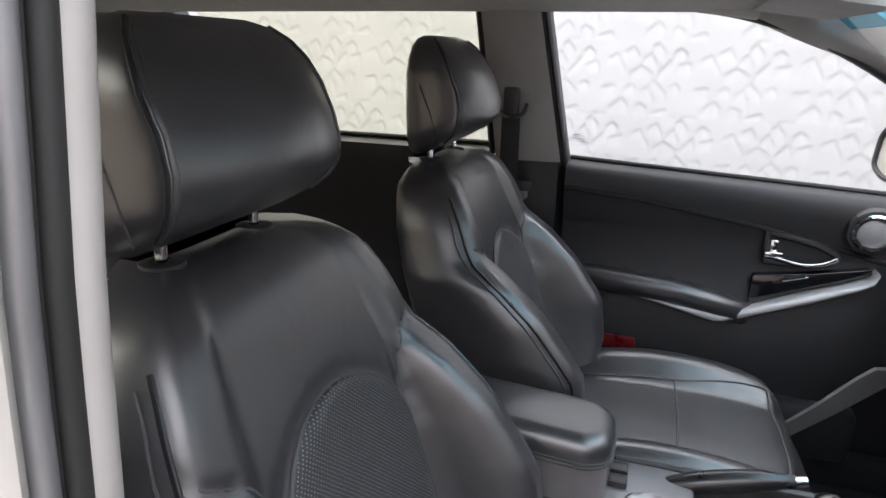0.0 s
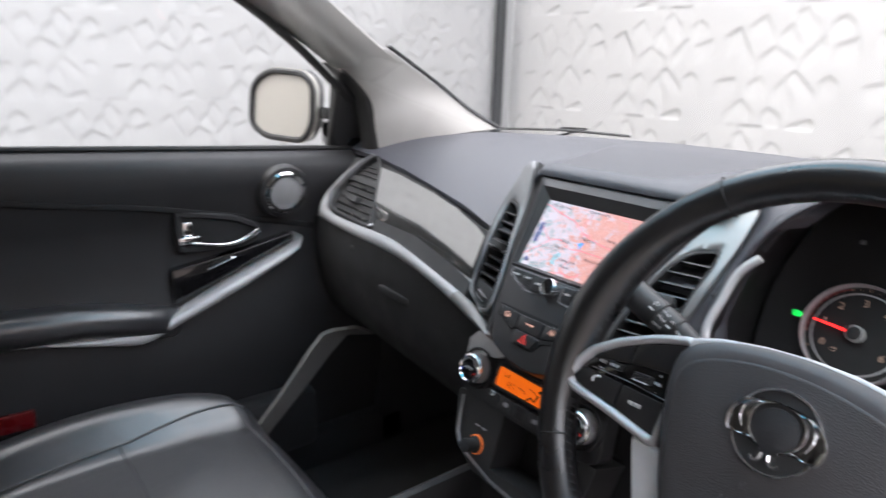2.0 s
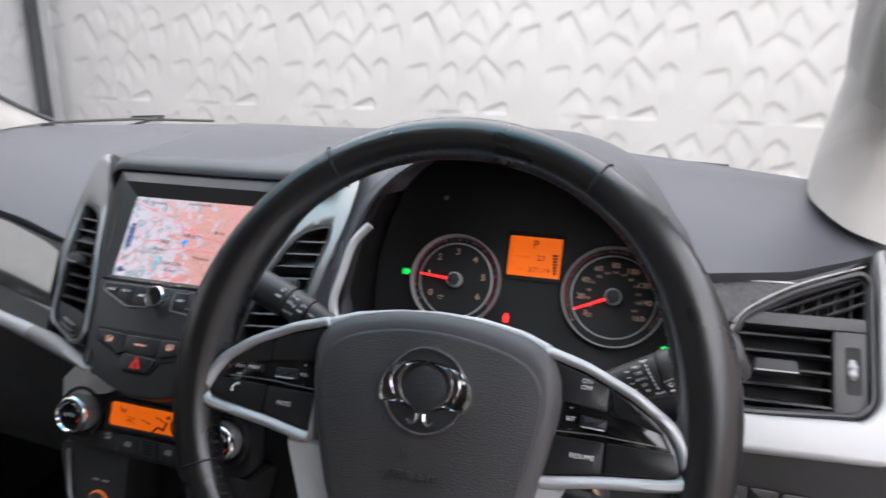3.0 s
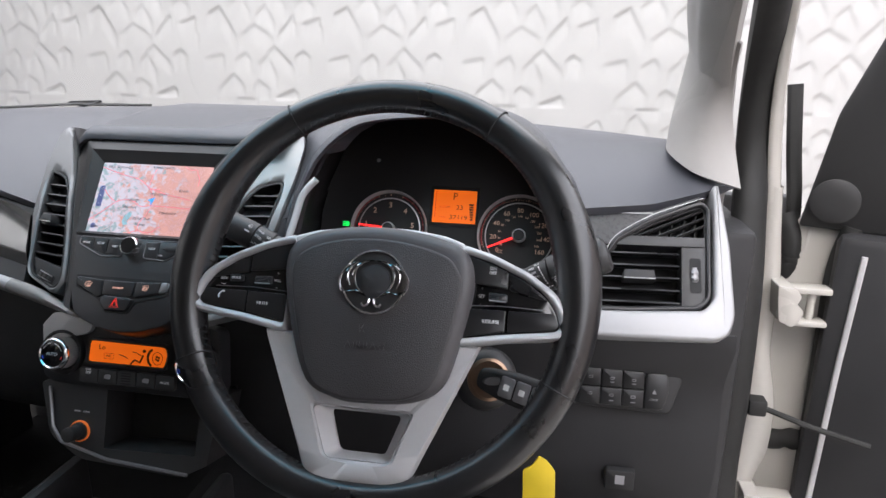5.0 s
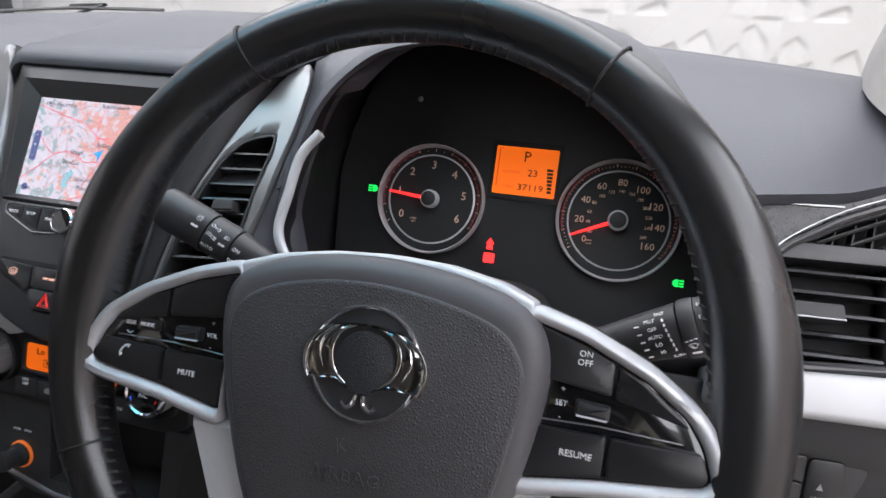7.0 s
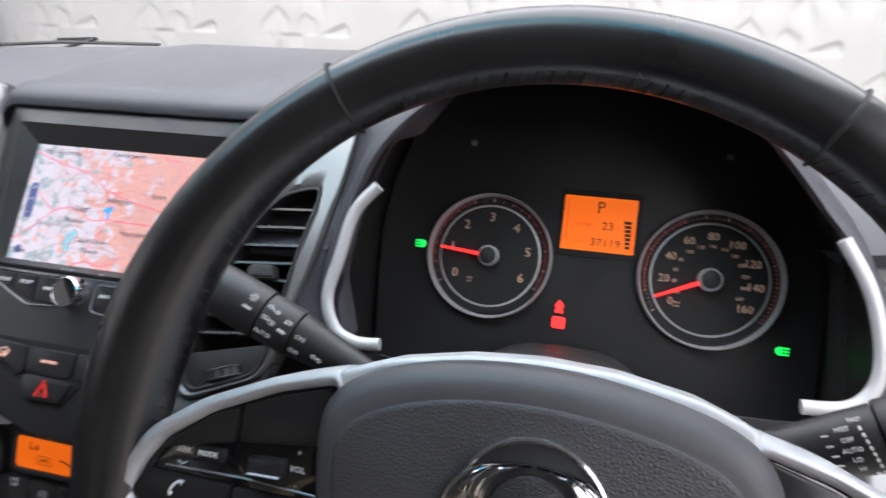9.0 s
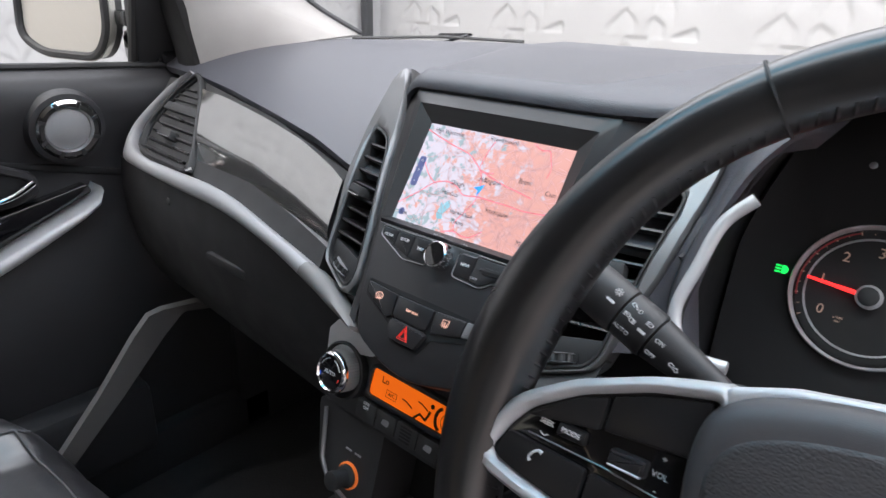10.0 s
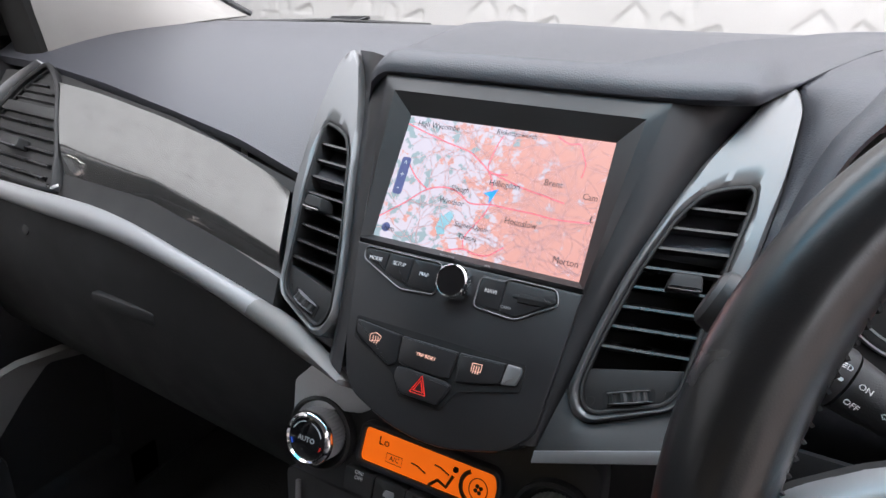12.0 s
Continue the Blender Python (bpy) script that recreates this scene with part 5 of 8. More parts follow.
# passenger's face: carrier, lacquer panel, silver sweep, glove box
carrier = [(-0.70, 1.10), (-0.60, 1.106), (-0.36, 1.085), (-0.178, 1.057), (-0.178, 1.05), (-0.15, 0.965), (-0.36, 0.980), (-0.64, 0.982), (-0.695, 1.02)]
part("passenger_carrier", prism(carrier, PASS, -0.05, -0.004), MATT, dash)
bm = bmesh.new()
rows = []
for k in np.linspace(0, 1, 30):
    x = -0.575 + 0.43 * k
    top = float(np.interp(x, [-0.575, -0.49, -0.36, -0.26, -0.179, -0.12], [1.0935, 1.0905, 1.0805, 1.0705, 1.057, 1.042]))
    low = float(np.interp(x, [-0.575, -0.50, -0.384, -0.253, -0.142, -0.12], [1.000, 1.001, 1.003, 0.992, 0.981, 0.972]))
    row = []
    for j in np.linspace(0, 1, 18):
        z = low + (top - low) * j
        x_a, x_b = -float(np.interp(z, [1.0, 1.03, 1.064, 1.088, 1.108], [0.474, 0.496, 0.531, 0.553, 0.586])), -float(np.interp(z, [0.96, 0.986, 1.06, 1.15], [0.142, 0.153, 0.178, 0.178]))
        xx = x_a + (x_b - x_a) * k
        row.append(PASS(xx, z, 0.005 - 0.020 * max(0.0, (0.46 - j) / 0.46) ** 1.6))
    rows.append([row[0] + Vector((0, 0.02, -0.012))] + row + [row[-1] + Vector((0, 0.012, -0.012))])
part("lacquer_panel", loft(rows, bm=bm), LACQUER, dash, "gloss dark lacquer panel mirroring the yard", sharp=60)
sweep_top = catmull([(-0.612, 1.108, 0), (-0.650, 1.078, 0), (-0.685, 1.030, 0), (-0.674, 1.003, 0), (-0.614, 0.995, 0), (-0.528, 0.996, 0), (-0.384, 0.9985, 0), (-0.253, 0.987, 0), (-0.142, 0.975, 0), (-0.100, 0.965, 0), (-0.062, 0.952, 0)], 5)
sweep_low = catmull([(-0.613, 1.110, 0), (-0.658, 1.082, 0), (-0.698, 1.026, 0), (-0.682, 0.987, 0), (-0.640, 0.981, 0), (-0.510, 0.980, 0), (-0.367, 0.981, 0), (-0.247, 0.974, 0), (-0.150, 0.962, 0), (-0.105, 0.955, 0), (-0.062, 0.949, 0)], 5)
rows = []
for a, b2 in zip(sweep_top, sweep_low):
    m2 = a.lerp(b2, 0.5)
    rows.append([PASS(a.x, a.y, -0.012), PASS(a.x, a.y, 0.006), PASS(a.lerp(b2, 0.12).x, a.lerp(b2, 0.12).y, 0.010), PASS(m2.x, m2.y, 0.0125), PASS(a.lerp(b2, 0.88).x, a.lerp(b2, 0.88).y, 0.010), PASS(b2.x, b2.y, 0.005), PASS(b2.x, b2.y, -0.012)])
cut = next(i for i, a in enumerate(sweep_top) if i > 20 and a.x > -0.165)
# same sweep, but the shade at this end is put into a darker grey
part("sweep_end", loft(rows[cut:], wrap=True, caps=True), STRUT, dash, "end of the sweep with its shade put into a darker grey", sharp=50)
part("silver_sweep", loft(rows[:cut + 1], wrap=True, caps=True), SWEEP, dash, "satin silver sweep round the passenger's dash", sharp=50)
rows = []
for x in np.linspace(-0.70, -0.095, 16):
    y0 = PASS(x, 0.975, 0).y + 0.004
    k = (x + 0.70) / 0.6
    rows.append([(x, y0, 0.985 - 0.03 * max(0, k - 0.75) * 4), (x, y0 - 0.004, 0.945), (x, y0 - 0.002, 0.90), (x, y0 + 0.010, 0.84), (x, y0 + 0.035, 0.78), (x, y0 + 0.09, 0.73), (x, y0 + 0.20, 0.70), (x, y0 + 0.45, 0.69)])
part("glove_box", thick(loft(rows), 0.006), GLOVE, dash, "black glove box lid", sharp=60)
part("glove_box_handle", box(-0.40, -0.31, -0.0750, -0.066, 0.905, 0.920, 0.003), GLOVE, dash)
part("trim_screw", lathe([(0.006, 0), (0.006, 0.003), (0.003, 0.004)], basis((-0.52, -0.055, 0.955), (1, 0, 0), (0, 0.3, 1)), 12), MATT, dash)


def round_vent(name, s, f, parent_label):
    """The corner vent at the door end: silver-edged, with main slats and small upper slats."""
    vent = thing(name, (s * 0.62, 0.02, 0.98), parent_label, "air vent", group="air vents")
    X = lambda pts: [(s * a, b) for a, b in pts]
    if s > 0:
        outer = [(0.562, 1.000), (0.565, 1.020), (0.5745, 1.038), (0.588, 1.0555), (0.629, 1.0765), (0.670, 1.0905), (0.690, 1.0965), (0.6995, 1.088), (0.6965, 0.996), (0.684, 0.986), (0.605, 0.982), (0.562, 0.982)]
        slats_x, slat_z = (0.566, 0.662), (0.987, 1.047)
    else:
        outer = [(0.478, 1.000), (0.500, 1.030), (0.535, 1.064), (0.557, 1.088), (0.590, 1.108), (0.606, 1.113), (0.640, 1.088), (0.674, 1.036), (0.660, 1.004), (0.620, 0.998), (0.560, 0.998), (0.500, 0.998)]
        slats_x, slat_z = (0.500, 0.650), (1.003, 1.058)
    o = rounded(X(outer), 0.008, 3)
    inner = offset(o, 0.005)
    housing = part("vent_surround", ring(o, inner, f, -0.02, 0.006, 0.002, 96), FASCIA if s > 0 else MATT, vent, "black vent surround")
    # near-black slab behind the slats, the vent's inner shade put into its colour
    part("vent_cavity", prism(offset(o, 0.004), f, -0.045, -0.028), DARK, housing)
    part("vent_wall", ring(offset(o, 0.002), offset(o, 0.0065), f, -0.04, 0.0, 0.001, 96), MATT, housing)
    (xa, xb), (za, zb) = slats_x, slat_z
    for k in range(5):
        z = za + (zb - za) * (k + 0.5) / 5
        xl = xa + (0.012 if s < 0 else 0.0)
        bm2 = bmesh.new()
        rows2 = [[f(s * x, z - 0.0024, -0.004), f(s * x, z - 0.0012, 0.002), f(s * x, z + 0.0006, 0.001), f(s * x, z + 0.0050, -0.022), f(s * x, z + 0.003, -0.022)] for x in np.linspace(xl, xb, 6)]
        part("slat", loft(rows2, wrap=True, caps=True, bm=bm2), SLAT_BLACK, vent)
    mx = s * (0.615 if s > 0 else 0.590)
    tabz = (za + zb) / 2
    tabp = part("vent_tab", prism(rounded([(mx - 0.019, tabz - 0.005), (mx + 0.019, tabz - 0.005), (mx + 0.017, tabz + 0.005), (mx - 0.017, tabz + 0.005)], 0.002), f, -0.006, 0.010, 0.002), MATT, vent, "sliding vent tab")
    part("tab_edge", sweep([f(mx - 0.018, tabz - 0.004, 0.0105), f(mx + 0.018, tabz - 0.004, 0.0105)], 0.0008, n=6), SILVER_DARK, tabp)
    # bar above the main slats and the small upper slats
    part("vent_bar", prism([(s * (xa + 0.010), zb + 0.001), (s * (xb + 0.03), zb + 0.001), (s * (xb + 0.03), zb + 0.011), (s * (xa + 0.025), zb + 0.011)], f, -0.02, 0.003, 0.001), HARD, vent)
    for k in range(3):
        if s > 0:
            line = [(0.615 + 0.0225 * k, zb + 0.0125), (0.6935, zb + 0.0125 + 0.37 * (0.0785 - 0.0225 * k))]
        else:
            z = zb + 0.0165 + 0.0075 * k
            line = [(xa + 0.055 + 0.018 * k, z), (xb - 0.012 * k, z)]
        rows2 = [[f(s * x, z - 0.0012, -0.003), f(s * x, z, -0.0005), f(s * x, z + 0.0010, -0.001), f(s * x, z + 0.0030, -0.015), f(s * x, z + 0.001, -0.015)] for x, z in line]
        part("upper_slat", loft(rows2, wrap=True, caps=True), HARD, vent)
    if s > 0:
        for k in range(6):
            x = 0.612 + 0.0140 * k
            top = 1.0665 + 0.32 * (x - 0.605)
            part("upper_rib", prism([(x, zb + 0.008), (x + 0.0012, zb + 0.008), (x + 0.0052, top), (x + 0.0040, top)], f, -0.022, -0.010), MATT, vent)
    # side strip with its thumb wheel
    if s > 0:
        part("wheel_strip", prism([(0.664, 0.988), (0.690, 0.990), (0.693, 1.048), (0.665, 1.048)], f, -0.02, 0.002, 0.001), HARD, vent)
        part("wheel_slot", prism(rounded([(0.6735, 1.003), (0.6865, 1.003), (0.6865, 1.037), (0.6735, 1.037)], 0.003), f, -0.01, 0.0024), DARK, vent)
        part("thumb_wheel", ribbed(lathe([(0.0145, -0.004), (0.016, -0.002), (0.016, 0.002), (0.0145, 0.004)], basis(f(0.680, 1.020, -0.010), (0, 0.62, 0.78), (0, -0.78, 0.62)), 48), f(0.680, 1.020, -0.010)), SILVER_DARK, vent, "ribbed silver thumb wheel", sharp=20)
    return vent


passenger_vent = round_vent("passenger_side_vent", -1, PASS, "black corner air vent in a silver surround at the passenger's door")
round_vent("driver_side_vent", 1, DRV, "black corner air vent in a silver surround at the driver's door")
part("vent_catch", sweep([PASS(-0.488, 1.003, 0.006), PASS(-0.478, 1.002, 0.008), PASS(-0.470, 1.006, 0.006)], 0.0018, n=6), CHROME, passenger_vent, "small chrome vent wheel")

# driver's face
carrier = [(0.70, 1.10), (0.60, 1.112), (0.556, 1.10), (0.556, 0.955), (0.70, 0.955)]
part("driver_carrier", prism(carrier, DRV, -0.07, -0.046), MATT, dash)
band2 = [(0.708, 1.1125), (0.7185, 1.046), (0.7205, 0.980), (0.714, 0.964), (0.700, 0.957), (0.60, 0.957), (0.545, 0.958), (0.545, 0.981), (0.605, 0.982), (0.686, 0.985), (0.6985, 0.996), (0.7015, 1.084), (0.7005, 1.110)]
part("driver_silver_band", prism(rounded(band2, 0.006, 4), DRV, -0.03, 0.011, 0.004, 3), SILVER_BAND, dash, "satin silver band round the driver's vent")
part("vent_inlay", sweep(catmull([DRV(a, b2, 0.0075) for a, b2 in ((0.5625, 1.006), (0.567, 1.024), (0.5755, 1.0395), (0.589, 1.0570), (0.629, 1.0780), (0.672, 1.0920), (0.690, 1.0975))], 5), 0.0005, n=6), SILVER, dash, "thin silver line drawn as a glint on the gloss round the vent")
tex = [(0.556, 1.090), (0.690, 1.1030), (0.660, 1.0880), (0.628, 1.0770), (0.587, 1.0560), (0.573, 1.0385), (0.556, 1.020)]
part("weave_panel", prism(tex, DRV, -0.03, -0.002, 0.001), WEAVE, dash, "dark woven-look panel beside the vent")
part("weave_strip", sweep([DRV(0.558, 1.0820, -0.001), DRV(0.632, 1.0830, -0.001)], 0.0009, n=6), SILVER, dash, "thin silver inlay")
rows = []
for x in np.linspace(0.10, 0.722, 18):
    rows.append([(x, -0.058, 0.968), (x, -0.062, 0.950), (x, -0.040, 0.905), (x, -0.036, 0.88), (x, -0.045, 0.84), (x, -0.050, 0.78), (x, -0.03, 0.70), (x, 0.06, 0.64), (x, 0.3, 0.62)])
part("knee_panel", thick(loft(rows), 0.006), DOORSKIN, dash, "black knee panel below the wheel", sharp=50)
KNEE = sloped(-0.039 - 0.3 * 0.878, 0, 0.30)
sw = thing("dash_switches", (0.62, -0.05, 0.86), "black panel of six push switches below the driver's vent", "switch panel")
outl = rounded([(0.540, 0.908), (0.664, 0.909), (0.676, 0.900), (0.662, 0.858), (0.540, 0.860)], 0.007, 4)
part("switch_surround", prism(outl, KNEE, -0.004, 0.008, 0.003), MATT, sw)
for k, x in enumerate((0.5565, 0.5815, 0.6065)):
    for j, z in enumerate((0.8845, 0.8635)):
        b2 = part("push_switch", prism(rounded([(x, z), (x + 0.0243, z), (x + 0.0243, z + 0.0195), (x, z + 0.0195)], 0.002), KNEE, 0.006, 0.0115, 0.001), KEYBLACK, sw)
        part("switch_symbol", sweep([KNEE(x + 0.0128 + (0.0022 + 0.0006 * (i % 3)) * math.cos(i * 0.785), z + (0.0115 if j else 0.0095) + 0.0014 * math.sin(i * 0.785), 0.0117) for i in range(8)], 0.00035, n=5, closed=True, up=(0, -1, 0.3)), GREY_PRINT, b2)
        if k > 0:
            part("switch_bar", prism([(x + 0.0103, z + 0.0046), (x + 0.0152, z + 0.0046), (x + 0.0152, z + 0.0056), (x + 0.0103, z + 0.0056)], KNEE, 0.0113, 0.0118), GREY_PRINT, b2)
b2 = part("push_switch", prism(rounded([(0.6325, 0.862), (0.6535, 0.863), (0.6600, 0.886), (0.6570, 0.904), (0.6325, 0.903)], 0.005), KNEE, 0.006, 0.0115, 0.001), KEYBLACK, sw)
lettering("LOCK", basis(KNEE(0.643, 0.874, 0.012), (1, 0, 0), (0, 0.3, 1)), 0.006, GREY_PRINT, sw, "lock_lettering")
part("switch_symbol", prism([(0.6405, 0.8805), (0.6455, 0.8805), (0.643, 0.8855)], KNEE, 0.0113, 0.0119), GREY_PRINT, b2)
flap = thing("fuel_flap_switch", (0.60, -0.06, 0.76), "small black fuel flap switch on the knee panel", "switch")
part("switch_cap", prism(rounded([(0.595, 0.755), (0.630, 0.755), (0.630, 0.782), (0.595, 0.782)], 0.003), sloped(-0.052, 0, 0.0), -0.006, 0.008, 0.002), MATT, flap)
part("switch_symbol", prism([(0.607, 0.764), (0.618, 0.764), (0.618, 0.776), (0.607, 0.776)], sloped(-0.052, 0, 0.0), 0.008, 0.0086), GREY_PRINT, flap)

# ---- centre stack ----
stack = thing("centre_stack", (0, 0.0, 0.70), "charcoal centre stack holding screen, buttons and heater panel", "centre console")
scr = [(-0.0785, 1.1215), (0.0785, 1.1215), (0.0785, 1.041), (-0.0785, 1.041)]
bez = [(-0.095, 1.1345), (0.095, 1.1345), (0.084, 1.037), (-0.084, 1.037)]


def curved_ring(outer, inner, f, h0, h1, bevel, cuts=3, steps=6):
    """A frame on a curved face: both outlines have the same number of points, matched one to one."""
    bm2 = bmesh.new()
    split = lambda pts: [pts[k].lerp(pts[(k + 1) % len(pts)], j / cuts) for k in range(len(pts)) for j in range(cuts)]
    o, i = split(outer), split(inner)
    edge = [min(0.45, bevel / max((p - q).length, 1e-6)) for p, q in zip(o, i)]
    lev = [[(p, h0) for p in o], [(p, h1 - bevel) for p in o]]
    for j in range(steps + 1):
        lev.append([(p.lerp(q, e + (1 - 2 * e) * j / steps), h1) for p, q, e in zip(o, i, edge)])
    lev += [[(q, h1 - bevel) for q in i], [(q, h0) for q in i]]
    loops = [[bm2.verts.new(f(p.x, p.y, h)) for p, h in lv] for lv in lev]
    count = len(o)
    area = sum(o[k - 1].x * o[k].y - o[k].x * o[k - 1].y for k in range(count))
    for lo, hi in zip(loops, loops[1:] + loops[:1]):
        for k in range(count):
            q = (lo[k], lo[(k + 1) % count], hi[(k + 1) % count], hi[k])
            bm2.faces.new(q if area > 0 else q[::-1])
    return bm2


def four(pts, n=20):
    """An outline of four sides, each with n points."""
    out = []
    for i in range(4):
        a, b2 = Vector(pts[i]), Vector(pts[(i + 1) % 4])
        out += [a.lerp(b2, k / n) for k in range(n)]
    return out


def four_ring(outer, inner, f, ho, hi, n=20):
    bm2 = bmesh.new()
    o, i = four(outer, n), four(inner, n)
    a = [bm2.verts.new(f(p.x, p.y, ho)) for p in o]
    b2 = [bm2.verts.new(f(p.x, p.y, hi)) for p in i]
    c = [bm2.verts.new(f(p.x, p.y, hi - 0.006)) for p in i]
    for k in range(len(o)):
        j = (k + 1) % len(o)
        bm2.faces.new((a[k], b2[k], b2[j], a[j]))
        bm2.faces.new((b2[k], c[k], c[j], b2[j]))
    return bm2


up4 = [(-0.108, 1.146), (0.108, 1.148), (0.0845, 1.034), (-0.0845, 1.034)]
lower = rounded([(-0.0845, 1.0345), (0.0845, 1.0345), (0.0775, 0.958), (0.062, 0.945), (0.02, 0.935), (-0.016, 0.937), (-0.058, 0.950), (-0.070, 0.975)], [0, 0, 0.006, 0.015, 0.02, 0.02, 0.012, 0.01], 4)
part("lower_fascia", prism(lower, STACK, -0.03, 0.005, 0.002), FASCIA, stack, "charcoal satin fascia")
part("screen_surround", four_ring(up4, bez, STACK, 0.002, 0.0055), FASCIA, stack)
part("screen_bezel", four_ring(bez, scr, STACK, 0.0055, -0.0015), BEZEL, stack, "black bevelled screen frame", sharp=20)
VENT = lambda x, z, h=0.0: Vector((x, 0.62 * z - 0.6885 + 0.22 * (abs(x) - 0.112) + 0.28 * (math.sqrt(max(0.0, z - 1.05) ** 2 + 0.0004) - 0.02), z)) + Vector((0.17 * math.copysign(1.0, x), -0.83, 0.53)) * h
for s, nm, lb in ((-1, "left_stack_vent", "tall black air vent in a dark silver frame beside the screen"), (1, "right_stack_vent", "tall black air vent in dark silver frame by the wheel")):
    v = thing(nm, (s * 0.13, -0.06, 0.97), lb, "air vent", group="air vents")
    out3 = [(0.1580, 1.1455), (0.1750, 1.1575), (0.1820, 1.146), (0.1815, 1.105), (0.1745, 1.059), (0.163, 1.018), (0.1545, 0.985), (0.148, 0.979), (0.104, 0.9655), (0.0945, 0.9685), (0.0872, 0.980), (0.0933, 1.011), (0.104, 1.048), (0.119, 1.083), (0.1325, 1.111)]
    inn3 = [(0.150, 1.0985), (0.163, 1.1005), (0.1668, 1.097), (0.1665, 1.088), (0.1627, 1.0687), (0.1552, 1.0224), (0.1515, 0.9905), (0.1445, 0.981), (0.1055, 0.9705), (0.098, 0.9735), (0.0935, 0.984), (0.0985, 1.0092), (0.1115, 1.0527), (0.1255, 1.0823), (0.1375, 1.0946)]
    O = [Vector((s * p.x, p.y)) for p in rounded(out3, [0.004, 0.006, 0.006, 0.018, 0.018, 0.014, 0.004, 0.004, 0.005, 0.004, 0.006, 0.014, 0.014, 0.012, 0.014], 4)]
    I = [Vector((s * p.x, p.y)) for p in rounded(inn3, [0.004, 0.002, 0.002, 0.004, 0.012, 0.014, 0.005, 0.005, 0.0035, 0.0035, 0.005, 0.014, 0.012, 0.008, 0.005], 4)]
    fr3 = part("vent_frame", curved_ring(O, I, VENT, -0.03, 0.007, 0.003), VENT_PAINT, v, "dark silver painted vent frame", sharp=45)
    part("frame_liner", ring(I, offset(I, 0.0022), VENT, -0.03, 0.006, 0.0006, 120), MATT, fr3)
    # depth behind the slats painted as a near-black slab
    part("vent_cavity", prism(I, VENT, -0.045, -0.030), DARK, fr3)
    for k in range(8):
        z = 1.002 + 0.0112 * (k + 0.5)
        xi = float(np.interp(z, [0.984, 1.009, 1.0527, 1.0823, 1.0946], [0.094, 0.099, 0.112, 0.126, 0.138]))
        xo = float(np.interp(z, [0.9905, 1.0224, 1.0687, 1.096], [0.151, 0.1548, 0.1622, 0.1660]))
        rows2 = [[VENT(s * x, z - 0.0024, -0.002), VENT(s * x, z - 0.0011, 0.0035), VENT(s * x, z + 0.0003, 0.0030), VENT(s * x, z + 0.004, -0.022), VENT(s * x, z + 0.001, -0.022)] for x in (xi, (xi + xo) / 2, xo)]
        part("slat", loft(rows2, wrap=True, caps=True), SLAT_BLACK, v)
    t0 = 1.045
    tb = part("vent_tab", prism(rounded([(s * 0.128, t0 - 0.004), (s * 0.149, t0 - 0.004), (s * 0.147, t0 + 0.005), (s * 0.130, t0 + 0.005)], 0.002), VENT, -0.004, 0.013, 0.002), MATT, v, "sliding vent tab")
    part("tab_edge", sweep([VENT(s * 0.129, t0 - 0.0035, 0.0125), VENT(s * 0.148, t0 - 0.0035, 0.0125)], 0.0007, n=6), CHROME, tb)
    part("lower_plate", prism([(s * 0.0935, 0.984), (s * 0.098, 0.9735), (s * 0.1055, 0.9705), (s * 0.1445, 0.981), (s * 0.1512, 0.9905), (s * 0.1525, 1.001), (s * 0.0965, 0.994)], VENT, -0.02, 0.002, 0.001), MATT, v)
    wm = basis(VENT(s * 0.1236, 0.9820, -0.0098), VENT(s * 0.1355, 0.9883) - VENT(s * 0.1092, 0.9825), (0, -0.83, 0.53))
    wheel = part("thumb_wheel", ribbed(lathe([(0.0170, -0.0036), (0.0180, -0.0028), (0.0180, 0.0028), (0.0170, 0.0036)], wm, 64), wm.translation), HARD, v, "ribbed thumb wheel", sharp=20)
    for e in (-1, 1):
        part("wheel_edge", lathe([(0.0176, e * 0.0028), (0.0185, e * 0.0033), (0.0176, e * 0.0039)], wm, 48), SILVER_DARK, wheel, "thin bright wheel edge")
    part("wheel_slot", prism(rounded([(s * a, b2) for a, b2 in ((0.1108, 0.9742), (0.1390, 0.9808), (0.1366, 0.9895), (0.1080, 0.9835))], 0.002), VENT, -0.01, 0.0028), DARK, v)
    for a, b2 in ((0.1022, 0.9775), (0.1455, 0.9876)):
        part("wheel_mark", sweep([VENT(s * a + 0.0025 * math.cos(q), b2 + 0.0025 * math.sin(q), 0.0022) for q in np.linspace(0, 6.28, 13)[:-1]], 0.0003, n=4, closed=True), MATT, v)
for s in (-1, 1):
    rows = []
    for z in np.linspace(0.950, 1.157, 16):
        xa = float(np.interp(z, [0.95, 1.034, 1.148], [0.066, 0.0835, 0.1075]))
        xb = float(np.interp(z, [0.95, 0.979, 1.011, 1.048, 1.083, 1.111, 1.135, 1.147, 1.157], [0.084, 0.0878, 0.0938, 0.1045, 0.1195, 0.133, 0.147, 0.1585, 0.170]))
        p, q = STACK(s * xa, z, 0.0015), VENT(s * xb, z, 0.001)
        mid = p.lerp(q, 0.5) + Vector((0, -0.003, 0.002))
        rows.append([p, mid, q, VENT(s * (xb + 0.006), z, -0.03)])
    part("stack_wing", loft(rows), FASCIA, stack, "charcoal flank of the screen", sharp=60)
